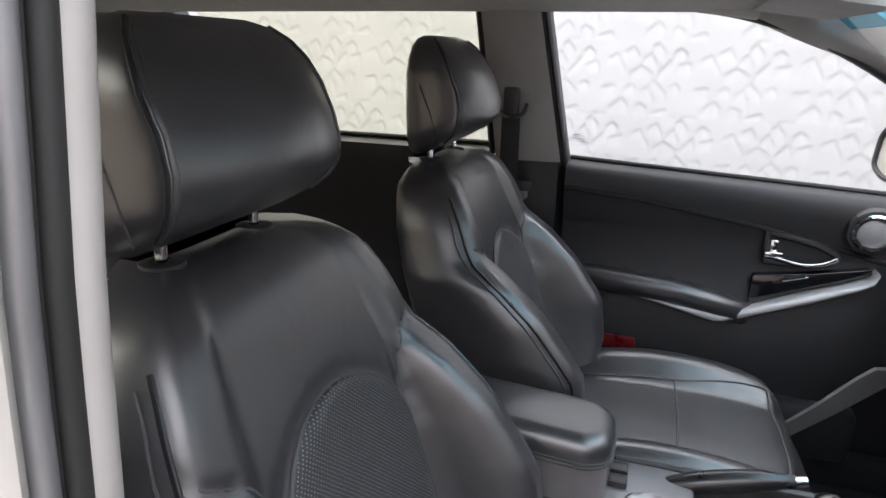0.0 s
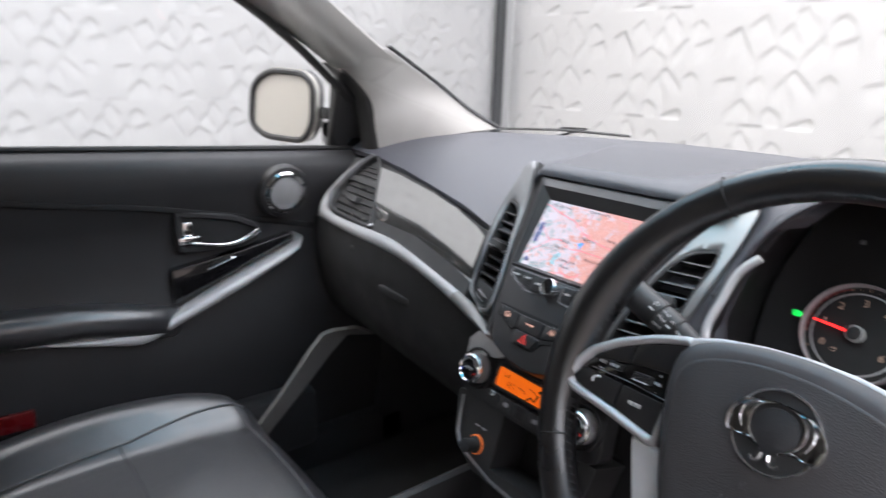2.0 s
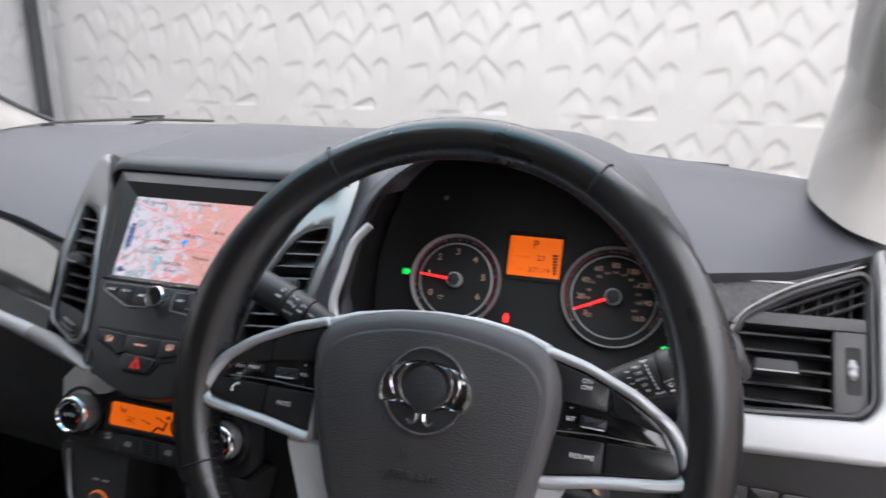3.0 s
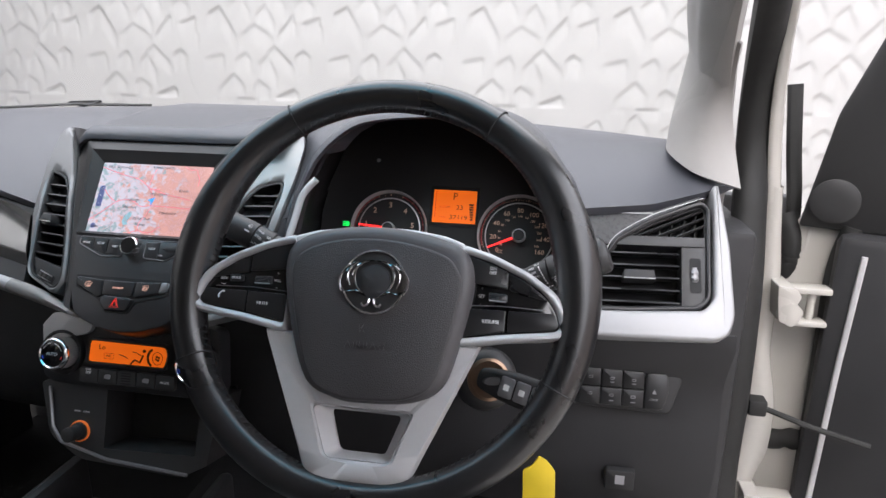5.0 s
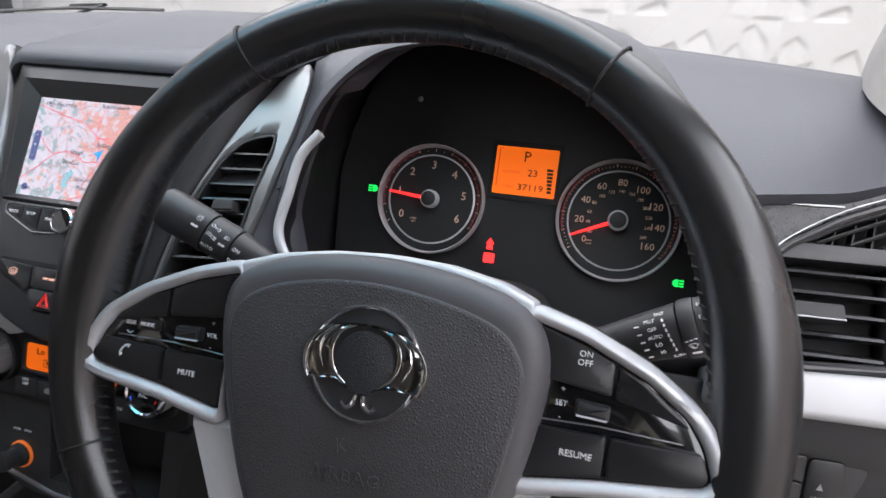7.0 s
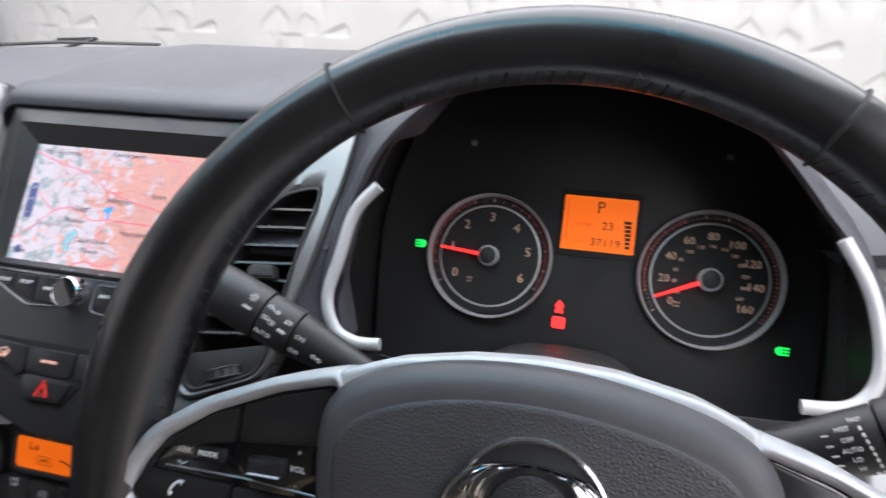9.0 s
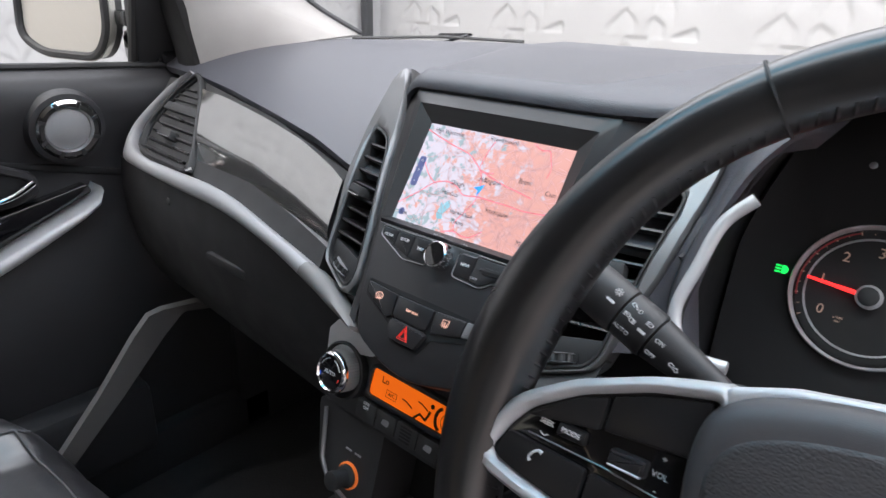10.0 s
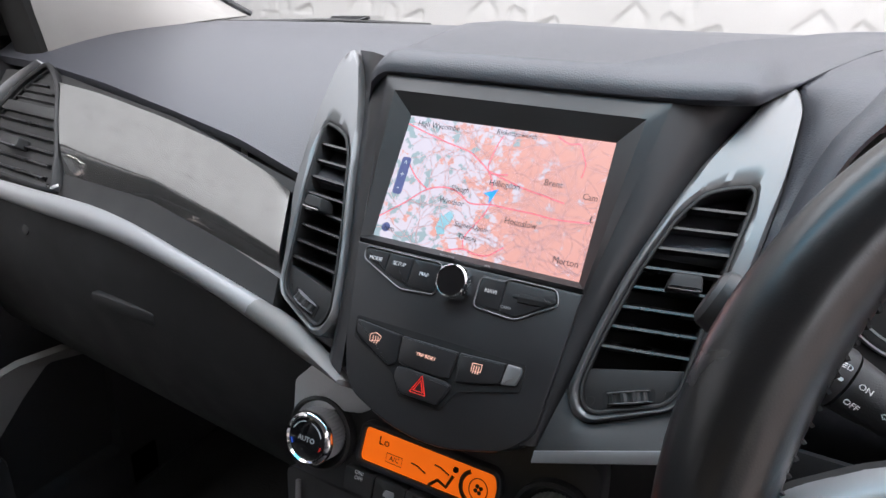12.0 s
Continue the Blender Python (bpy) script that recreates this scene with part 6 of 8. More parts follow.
# padded cheek between the right vent and the dials
rows = []
for z in np.linspace(0.995, 1.138, 16):
    p = VENT(float(np.interp(z, [0.985, 1.018, 1.059, 1.105, 1.148], [0.1555, 0.164, 0.1755, 0.1825, 0.1825])), z, 0.002)
    xq = float(np.interp(z, [0.99, 1.034, 1.073, 1.108, 1.134, 1.160, 1.176], [0.205, 0.190, 0.195, 0.205, 0.2165, 0.240, 0.266])) - 0.006
    q = Vector((xq, -0.45 + 0.4 * z + 0.012, z))
    rows.append([p + Vector((0, 0.02, 0)), p, p.lerp(q, 0.35) + Vector((0, 0.004, 0)), p.lerp(q, 0.7) + Vector((0, 0.003, 0)), q, q + Vector((0.004, 0.03, 0))])
# its top rolls back along the seam with the screen's hood
for p, q in (((0.1825, 0.0575, 1.1495), (0.2265, 0.023, 1.148)), ((0.1825, 0.063, 1.1590), (0.234, 0.040, 1.159)), ((0.195, 0.089, 1.1685), (0.240, 0.062, 1.169)), ((0.210, 0.118, 1.1745), (0.252, 0.100, 1.178)), ((0.228, 0.154, 1.1800), (0.272, 0.150, 1.186)), ((0.270, 0.210, 1.1830), (0.300, 0.200, 1.188))):
    p, q = Vector(p), Vector(q)
    rows.append([p + Vector((-0.006, 0.014, 0.0)), p, p.lerp(q, 0.35) + Vector((0, 0, 0.001)), p.lerp(q, 0.7) + Vector((0, 0, 0.001)), q, q + Vector((0.01, 0.02, -0.006))])
part("cluster_cheek", loft(rows), SOFT, dash, "soft cheek beside the dials", sharp=85)
flank = [((0.079, 0.951), (0.0872, 0.982)), ((0.095, 0.9554), (0.0945, 0.9705)), ((0.110, 0.9597), (0.108, 0.968)), ((0.135, 0.9666), (0.135, 0.976)), ((0.152, 0.9714), (0.150, 0.981)), ((0.158, 0.973), (0.1565, 0.990))]
part("stack_flank", loft([[STACK(*a, -0.001), STACK(*a, 0.0).lerp(VENT(*b, 0.002), 0.5) + Vector((0, -0.002, 0)), VENT(*b, 0.002), VENT(*b, -0.02)] for a, b in flank]), MATT, stack, sharp=60)
part("stack_side_strip", prism([(0.079, 0.951), (0.158, 0.973), (0.1595, 0.9665), (0.079, 0.9447)], STACK, -0.02, 0.001, 0.001), SILVER_DARK, stack, "grey strip under the vent")

# heater panel
hp = rounded([(-0.118, 0.935), (-0.060, 0.945), (0.060, 0.943), (0.118, 0.935), (0.125, 0.860), (0.10, 0.852), (-0.10, 0.852), (-0.122, 0.862)], 0.01, 4)
part("heater_panel", prism(hp, CLIMATE, -0.03, -0.004, 0.002), FASCIA, stack, "charcoal heater panel")
part("heater_trim", prism(rounded([(-0.118, 0.892), (-0.122, 0.925), (-0.108, 0.940), (-0.074, 0.944), (-0.050, 0.932), (-0.052, 0.922), (-0.060, 0.917), (-0.085, 0.912), (-0.104, 0.905)], 0.003), CLIMATE, -0.01, 0.002, 0.002), SILVER, stack, "grey trim round the heater knob")
lcd_o = rounded([(-0.0520, 0.911), (0.0515, 0.910), (0.054, 0.900), (0.0505, 0.886), (-0.0540, 0.8855)], 0.004, 4)
part("heater_display_frame", ring(offset(lcd_o, -0.004), lcd_o, CLIMATE, -0.004, 0.003, 0.001, 96), MATT, stack)
part("heater_display", prism(lcd_o, CLIMATE, -0.004, 0.0004), AMBER, stack, "lit amber heater display")
cf = lambda x, z, h=0.0009: basis(CLIMATE(x, z, h), (1, 0, 0), (0, 0.3, 1))
lettering("Lo", cf(-0.036, 0.9035), 0.009, INK, stack, "display_lettering")
lettering("A/C", cf(-0.026, 0.8938), 0.0050, INK, stack, "display_lettering")
for a0, z0, w in ((-0.012, 0.8965, 0.012), (0.006, 0.9015, 0.012)):
    part("display_arrow", sweep([CLIMATE(a0, z0, 0.001), CLIMATE(a0 + w * 0.4, z0 - 0.0005, 0.001), CLIMATE(a0 + w, z0 - 0.0035, 0.001)], 0.0006, n=5), INK, stack)
part("display_figure", sweep([CLIMATE(0.004, 0.8865, 0.001), CLIMATE(0.010, 0.892, 0.001), CLIMATE(0.017, 0.8895, 0.001), CLIMATE(0.021, 0.8985, 0.001)], 0.0013, n=6), INK, stack, "dark seat symbol")
part("display_dot", lathe([(0.0022, 0), (0.0022, 0.0006)], cf(0.0222, 0.9035, 0.0006), 14), INK, stack)
part("display_gauge", sweep([CLIMATE(0.0355 - 0.008 * math.sin(a), 0.8965 + 0.010 * math.cos(a), 0.001) for a in np.linspace(0.3, 2.8, 12)], 0.0016, n=6), INK, stack)
box_pts = [(-0.0325, 0.8905), (-0.0195, 0.8905), (-0.0195, 0.8970), (-0.0325, 0.8970)]
part("display_box", sweep([CLIMATE(a, b2, 0.001) for a, b2 in box_pts], 0.0003, n=4, closed=True, up=(0, -1, 0.3)), INK, stack)
part("display_fan_ring", sweep([CLIMATE(0.0405 + 0.0068 * math.cos(a), 0.8962 + 0.0075 * math.sin(a), 0.001) for a in np.linspace(0, 6.283, 25)[:-1]], 0.0004, n=4, closed=True, up=(0, -1, 0.3)), INK, stack)
for k in range(4):
    part("display_fan_blade", lathe([(0.0015, 0), (0.0015, 0.0005)], cf(0.0405 + 0.0021 * math.cos(0.5 + 1.571 * k), 0.8962 + 0.0023 * math.sin(0.5 + 1.571 * k), 0.0006), 10), INK, stack)
for k in range(5):
    x0 = -0.064 + 0.0262 * k
    b3 = part("heater_button", prism(rounded([(x0, 0.860), (x0 + 0.0255, 0.860), (x0 + 0.0255, 0.8775), (x0, 0.8775)], 0.002), CLIMATE, -0.004, 0.003, 0.0012), HARD, stack)
    if k == 0:
        lettering("ON/\nOFF", cf(x0 + 0.0128, 0.8740, 0.0034), 0.0066, WHITE, stack, "button_lettering")
    elif k == 4:
        lettering("MODE", cf(x0 + 0.0128, 0.8687, 0.0034), 0.0066, WHITE, stack, "button_lettering")
    elif k == 2:
        for j in range(5):
            part("sensor_slot", prism([(x0 + 0.006, 0.8625 + 0.003 * j), (x0 + 0.019, 0.8625 + 0.003 * j), (x0 + 0.019, 0.8639 + 0.003 * j), (x0 + 0.006, 0.8639 + 0.003 * j)], CLIMATE, 0.002, 0.0034), DARK, b3)
    else:
        part("button_symbol", prism(rounded([(x0 + 0.008, 0.867), (x0 + 0.017, 0.866), (x0 + 0.018, 0.872), (x0 + 0.010, 0.872)], 0.002), CLIMATE, 0.0026, 0.0034), GREY_PRINT, b3)


def heater_knob(x, text):
    k = thing("heater_knob", (x, -0.10, 0.88), "round chrome-rimmed heater knob marked " + text, "control knob", group="heater knobs")
    m = basis(CLIMATE(x, 0.893, -0.004), (1, 0, 0), (0, 0.3, 1))
    part("knob_socket", lathe([(0.0285, -0.002), (0.0285, 0.008), (0.0265, 0.0095), (0.0225, 0.002)], m, 40), MATT, k)
    bm2 = lathe([(0.0205, 0.0), (0.0205, 0.018), (0.0195, 0.022), (0.0175, 0.0235), (0.0165, 0.022)], m, 90)
    for i, vv in enumerate(bm2.verts):
        if (i % 90) % 2 and i < 180:
            vv.co = vv.co.lerp(m @ Vector((0, 0, 0.01)), 0.04)
    part("knob_body", bm2, KNOB_METAL, k, "ribbed chrome knob", sharp=25)
    part("knob_rim", lathe([(0.0208, 0.0185), (0.0206, 0.0210), (0.0196, 0.0228), (0.0176, 0.0240), (0.0165, 0.0225)], m, 48), CHROME, k, "polished chrome rim")
    part("knob_face", lathe([(0.0168, 0.015), (0.0168, 0.0222), (0.0155, 0.0228), (0.0, 0.0232)], m, 40), GLOSS, k, "gloss black knob face")
    lettering(text, m @ Matrix.Translation((0, 0, 0.0235)), 0.0085, WHITE, k, "knob_lettering")
    for a0, a1, mt in ((1.75, 2.75, WHITE), (0.35, 1.35, WHITE), (3.35, 3.65, BLUE_PRINT), (5.85, 6.10, RED_PRINT)):
        part("knob_mark", sweep([m @ Vector((0.0135 * math.cos(a), 0.0135 * math.sin(a), 0.0234)) for a in np.linspace(a0, a1, 8)], 0.0004, n=5), mt, k)
    return k


heater_knob(-0.091, "AUTO")
heater_knob(0.094, "A/C")

# radio controls
radio = thing("radio_controls", (0, -0.06, 1.01), "row of black radio buttons outlined in chrome with a volume knob", "radio")
sf = lambda x, z, h=0.0062: basis(STACK(x, z, h), (1, 0, 0), (0, 0.66, 1))
left = [(-0.075, 1.0325), (-0.0135, 1.0325), (-0.0135, 1.0145), (-0.040, 1.0130), (-0.075, 1.0255)]
right = [(0.0165, 1.0305), (0.0335, 1.0305), (0.037, 1.0330), (0.068, 1.0330), (0.0715, 1.0255), (0.046, 1.0125), (0.0165, 1.0140)]
for pts in (left, right):
    o = rounded(pts, 0.003, 3)
    part("chrome_outline", ring(offset(o, -0.0007), o, STACK, 0.0, 0.0066, 0.0003, 80), SILVER_DARK, radio, "thin chrome outline")
for a, b3, tx in ((-0.0745, -0.0555, "MODE"), (-0.055, -0.0355, "SETUP"), (-0.035, -0.014, "MAP"), (0.017, 0.0345, "NAVI"), (0.035, 0.0705, "")):
    pts = [(a, 1.0318), (b3, 1.0318), (b3, 1.0205 if a < -0.07 else 1.0150), (a, 1.0270 if a < -0.07 else (1.0200 if -0.056 < a < -0.05 else 1.0150))]
    if a > 0.03:
        pts = [(a, 1.0322), (0.0675, 1.0322), (0.0705, 1.0262), (0.046, 1.0135), (a, 1.0145)]
    part("radio_button", prism(rounded(pts, 0.0012), STACK, 0.0, 0.0062, 0.0008), FASCIA, radio)
    if tx:
        lettering(tx, sf((a + b3) / 2, 1.0265 if a < -0.05 else 1.0240, 0.0066), 0.0062, WHITE, radio, "button_lettering", width=0.95)
part("card_slot", prism([(0.0415, 1.0238), (0.0445, 1.0238), (0.0455, 1.0218), (0.0625, 1.0224), (0.0635, 1.0244), (0.0665, 1.0245), (0.0665, 1.0262), (0.0630, 1.0260), (0.0620, 1.0274), (0.0460, 1.0268), (0.0450, 1.0256), (0.0415, 1.0254)], STACK, 0.004, 0.0074, 0.0006), DARK, radio, "memory card slot")
lettering("CARD", sf(0.0385, 1.0175, 0.0066), 0.0042, GREY_PRINT, radio, "slot_lettering")
lettering("PUSH PWR", sf(-0.012, 1.0375, 0.0062), 0.0036, GREY_PRINT, radio, "button_lettering")
lettering("VOL", sf(0.0185, 1.0372, 0.0062), 0.0038, GREY_PRINT, radio, "button_lettering")
km = basis(STACK(0.0015, 1.0235, 0.004), (1, 0, 0), (0, 0.66, 1))
bm = lathe([(0.0118, 0.0), (0.0118, 0.012), (0.0112, 0.0145), (0.0102, 0.0155), (0.0098, 0.0145)], km, 72)
for i, vv in enumerate(bm.verts):
    if i % 2 and i < 144:
        vv.co = vv.co.lerp(km @ Vector((0, 0, 0.006)), 0.06)
vk = part("volume_knob", bm, CHROME, radio, "ribbed chrome volume knob", sharp=25)
part("knob_face", lathe([(0.0099, 0.009), (0.0099, 0.0148), (0.0, 0.0155)], km, 36), GLOSS, vk, "gloss black knob face")

# switch row with the hazard button
hz = thing("switch_row", (0, -0.10, 0.95), "row of black switches round a red hazard warning button", "switch panel")
for nm, pts in (("demist_switch", [(-0.0635, 0.9895), (-0.0265, 0.9875), (-0.0245, 0.9720), (-0.030, 0.9690), (-0.0605, 0.9810)]),
                ("trip_reset_switch", [(-0.0258, 0.9875), (0.0168, 0.9875), (0.0150, 0.9725), (0.008, 0.9712), (-0.020, 0.9718), (-0.0238, 0.9730)]),
                ("heated_screen_switch", [(0.0175, 0.9875), (0.0500, 0.9890), (0.0490, 0.9775), (0.0195, 0.9715)]),
                ("switch_end_cap", [(0.0505, 0.9890), (0.0600, 0.9892), (0.0610, 0.9860), (0.0590, 0.9790), (0.0495, 0.9776)]),
                ("hazard_switch", [(-0.0225, 0.9700), (-0.0190, 0.9712), (0.0130, 0.9705), (0.0185, 0.9690), (0.0125, 0.9570), (-0.0155, 0.9570), (-0.0225, 0.9640)])):
    part(nm, prism(rounded(pts, 0.0015, 3), STACK, 0.0, 0.0085 if nm != "hazard_switch" else 0.0105, 0.0012), SILVER_DARK if nm == "switch_end_cap" else FASCIA, hz)
# near-black plate between the switches, painting the shade of their gaps
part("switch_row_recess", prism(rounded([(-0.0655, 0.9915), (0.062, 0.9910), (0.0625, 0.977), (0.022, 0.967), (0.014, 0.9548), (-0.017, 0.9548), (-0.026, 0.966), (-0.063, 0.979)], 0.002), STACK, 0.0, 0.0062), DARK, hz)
lettering("TRIP RESET", sf(-0.0045, 0.9800, 0.0087), 0.0047, WARM_LIT, hz, "switch_lettering")


def outline_mark(pts, r, mat, name, closed=True):
    part(name, sweep(pts, r, n=5, closed=closed, up=(0, -0.835, 0.551)), mat, hz)


for r in (0.0066, 0.0040):
    outline_mark([STACK(-0.002 + r * math.cos(a), 0.9630 + r * math.sin(a), 0.0109) for a in (math.pi / 2, math.pi * 7 / 6, math.pi * 11 / 6)], 0.0005, RED_PRINT, "hazard_triangle")
fan = [(-0.0505, 0.9780), (-0.0395, 0.9800), (-0.0385, 0.9840), (-0.045, 0.9860), (-0.0515, 0.9838)]
fan = [(-0.045 + 0.66 * (a + 0.045), 0.982 + 0.66 * (b3 - 0.982)) for a, b3 in fan]
outline_mark([STACK(a, b3, 0.0089) for a, b3 in fan], 0.0003, WARM_LIT, "demist_symbol")
for k in range(3):
    outline_mark([STACK(-0.047 + 0.002 * k, 0.9787, 0.0089), STACK(-0.0463 + 0.002 * k, 0.9807, 0.0089), STACK(-0.047 + 0.002 * k, 0.9827, 0.0089)], 0.00028, WARM_LIT, "demist_symbol", False)
outline_mark([STACK(a, b3, 0.0089) for a, b3 in ((0.0285, 0.9800), (0.0350, 0.9806), (0.0350, 0.9846), (0.0285, 0.9842))], 0.0003, WARM_LIT, "rear_screen_symbol")
for k in range(3):
    outline_mark([STACK(0.0300 + 0.0017 * k, 0.9790, 0.0089), STACK(0.0300 + 0.0017 * k, 0.9832, 0.0089)], 0.00028, WARM_LIT, "rear_screen_symbol", False)

# lower console: socket, cubby and gear lever
con = thing("lower_console", (0, -0.25, 0.38), "black lower console with power socket and open cubby", "centre console")
low = sloped(-0.374, 0, 0.30)
part("console_face", prism(rounded([(-0.122, 0.856), (-0.028, 0.856), (-0.028, 0.7635), (-0.06, 0.765), (-0.105, 0.79)], [0.008, 0, 0, 0.012, 0.012]), low, -0.06, -0.004), HARD, con, "socket panel")
part("cubby_lip", prism([(-0.028, 0.7635), (-0.028, 0.781), (0.096, 0.785), (0.112, 0.775), (0.08, 0.758)], low, -0.06, -0.004), HARD, con)
part("cubby_side", prism([(0.096, 0.785), (0.101, 0.856), (0.125, 0.856), (0.112, 0.775)], low, -0.06, -0.004), HARD, con)
# back of the cubby, with its shade painted in near-black
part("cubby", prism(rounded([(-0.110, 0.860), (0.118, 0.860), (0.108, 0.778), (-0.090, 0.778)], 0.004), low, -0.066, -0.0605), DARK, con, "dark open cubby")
part("face_edge", sweep([low(-0.106, 0.850, 0.0), low(-0.098, 0.802, 0.0), low(-0.085, 0.785, 0.0), low(-0.02, 0.770, 0.0), low(0.09, 0.763, 0.0)], 0.0022, n=6), SILVER_DARK, con, "thin bright edge")
sm = basis(low(-0.062, 0.799, -0.004), (1, 0, 0), (0, 0.3, 1))
part("socket_ring", lathe([(0.0135, 0.0), (0.0135, 0.002), (0.0118, 0.0025), (0.0118, 0.0)], sm, 32), AMBER_RING, con, "amber-lit socket ring")
part("socket_plug", lathe([(0.0115, 0.0), (0.0115, 0.005), (0.0085, 0.007), (0.0080, 0.017), (0.0095, 0.018), (0.0090, 0.023), (0.0075, 0.024)], sm, 32), MATT, con, "black power socket plug")
for x0 in (-0.068, -0.055):
    part("label_bar", prism([(x0 - 0.004, 0.822), (x0 + 0.004, 0.822), (x0 + 0.004, 0.8235), (x0 - 0.004, 0.8235)], low, -0.004, -0.0028), GREY_PRINT, con)
part("tunnel_console", box(-0.105, 0.105, -0.64, -0.10, 0.48, 0.690, 0.03), HARD, con, "black tunnel console")
part("tunnel_side", box(-0.118, -0.098, -0.60, -0.08, 0.45, 0.73, 0.01), HARD, con)
part("tunnel_side", box(0.098, 0.118, -0.60, -0.08, 0.45, 0.73, 0.01), HARD, con)
part("console_tray", box(-0.09, 0.09, -0.615, -0.47, 0.688, 0.735, 0.008), SILVER_DARK, con, "grey console plate")
part("cup_ring", lathe([(0.038, 0), (0.038, 0.006), (0.034, 0.008), (0.033, 0.0)], basis((0.03, -0.54, 0.733), (1, 0, 0), (0, 1, 0)), 32), CHROME, con, "chrome cup holder ring")
for x0 in (-0.055, -0.020):
    part("heated_seat_switch", box(x0 - 0.014, x0 + 0.014, -0.605, -0.575, 0.733, 0.745, 0.003), FASCIA, con)
gear = thing("gear_selector", (0.0, -0.28, 0.69), "automatic gear lever with a black and chrome knob", "gear lever")
part("gear_stalk", sweep([(0.0, -0.28, 0.68), (-0.002, -0.285, 0.75)], 0.010, n=12), CHROME, gear)
part("gear_knob", lathe([(0.014, 0.0), (0.022, 0.012), (0.026, 0.030), (0.024, 0.046), (0.014, 0.054), (0.0, 0.056)], basis((-0.002, -0.285, 0.745), (1, 0, 0), (0, 1, 0.1)), 28), GLOSS, gear, "gloss black gear knob")
part("knob_band", lathe([(0.0265, 0.026), (0.0272, 0.031), (0.0262, 0.036)], basis((-0.002, -0.285, 0.745), (1, 0, 0), (0, 1, 0.1)), 28), CHROME, gear)
hb = thing("handbrake", (-0.06, -0.45, 0.69), "black handbrake lever with a chrome release button", "handbrake")
hbp = catmull([(-0.060, -0.525, 0.715), (-0.062, -0.46, 0.738), (-0.066, -0.39, 0.757), (-0.070, -0.325, 0.769)], 6)
part("brake_lever", sweep(hbp, 0.017, 0.017, n=16, up=(1, 0, 0.2), scale=lambda k: 0.7 + 0.45 * math.sin(math.pi * min(k * 1.15, 1)) ** 0.7), LEATHER_RIM, hb, "black leather-wrapped lever")
part("release_button", sweep([(-0.070, -0.326, 0.769), (-0.0715, -0.308, 0.772)], 0.0085, n=14), CHROME, hb, "chrome release button")

# ---- navigation screen ----
nav = thing("navigation_screen", (0, -0.02, 1.04), "lit navigation screen showing a pink road map", "screen")
SX0, SX1, SZ0, SZ1 = -0.0783, 0.0783, 1.0412, 1.1213


def screen_material():
    """Map colours: built-up pink against pale lilac country with green patches."""
    mat = bpy.data.materials.new("map_display")
    mat.use_nodes = True
    nt = mat.node_tree
    b = nt.nodes["Principled BSDF"]
    link = nt.links.new
    geo = nt.nodes.new("ShaderNodeNewGeometry")
    sep = nt.nodes.new("ShaderNodeSeparateXYZ")
    link(geo.outputs["Position"], sep.inputs[0])
    n1 = nt.nodes.new("ShaderNodeTexNoise")
    n1.inputs["Scale"].default_value, n1.inputs["Detail"].default_value, n1.inputs["Roughness"].default_value = 75, 5, 0.68
    link(geo.outputs["Position"], n1.inputs["Vector"])
    addx = nt.nodes.new("ShaderNodeMath")
    addx.operation = "MULTIPLY_ADD"
    addx.inputs[1].default_value, addx.inputs[2].default_value = 1.9, 0.0
    link(sep.outputs[0], addx.inputs[0])
    tot = nt.nodes.new("ShaderNodeMath")
    tot.operation = "ADD"
    link(addx.outputs[0], tot.inputs[0])
    link(n1.outputs[0], tot.inputs[1])
    town = nt.nodes.new("ShaderNodeValToRGB")
    town.color_ramp.elements[0].position, town.color_ramp.elements[0].color = 0.47, (0.76, 0.71, 0.84, 1)
    town.color_ramp.elements[1].position, town.color_ramp.elements[1].color = 0.51, (0.84, 0.43, 0.39, 1)
    link(tot.outputs[0], town.inputs[0])
    n2 = nt.nodes.new("ShaderNodeTexNoise")
    n2.inputs["Scale"].default_value, n2.inputs["Detail"].default_value = 130, 4
    off = nt.nodes.new("ShaderNodeVectorMath")
    off.inputs[1].default_value = (3.1, 1.7, 0.4)
    link(geo.outputs["Position"], off.inputs[0])
    link(off.outputs[0], n2.inputs["Vector"])
    sub = nt.nodes.new("ShaderNodeMath")
    sub.operation = "MULTIPLY_ADD"
    sub.inputs[1].default_value = -1.6
    link(sep.outputs[0], sub.inputs[0])
    link(n2.outputs[0], sub.inputs[2])
    wood = nt.nodes.new("ShaderNodeValToRGB")
    wood.color_ramp.elements[0].position, wood.color_ramp.elements[0].color = 0.63, (0, 0, 0, 1)
    wood.color_ramp.elements[1].position, wood.color_ramp.elements[1].color = 0.67, (1, 1, 1, 1)
    link(sub.outputs[0], wood.inputs[0])
    mix = nt.nodes.new("ShaderNodeMixRGB")
    mix.inputs[2].default_value = (0.38, 0.50, 0.56, 1)
    link(wood.outputs[0], mix.inputs[0])
    link(town.outputs[0], mix.inputs[1])
    link(mix.outputs[0], b.inputs["Emission Color"])
    b.inputs["Emission Strength"].default_value = 0.33
    b.inputs["Base Color"].default_value = (0.02, 0.02, 0.02, 1)
    b.inputs["Roughness"].default_value = 0.22
    return mat


def lit(name, colour, power=0.33):
    return material(name, colour, 0.3, emit=power, vary=0.0)


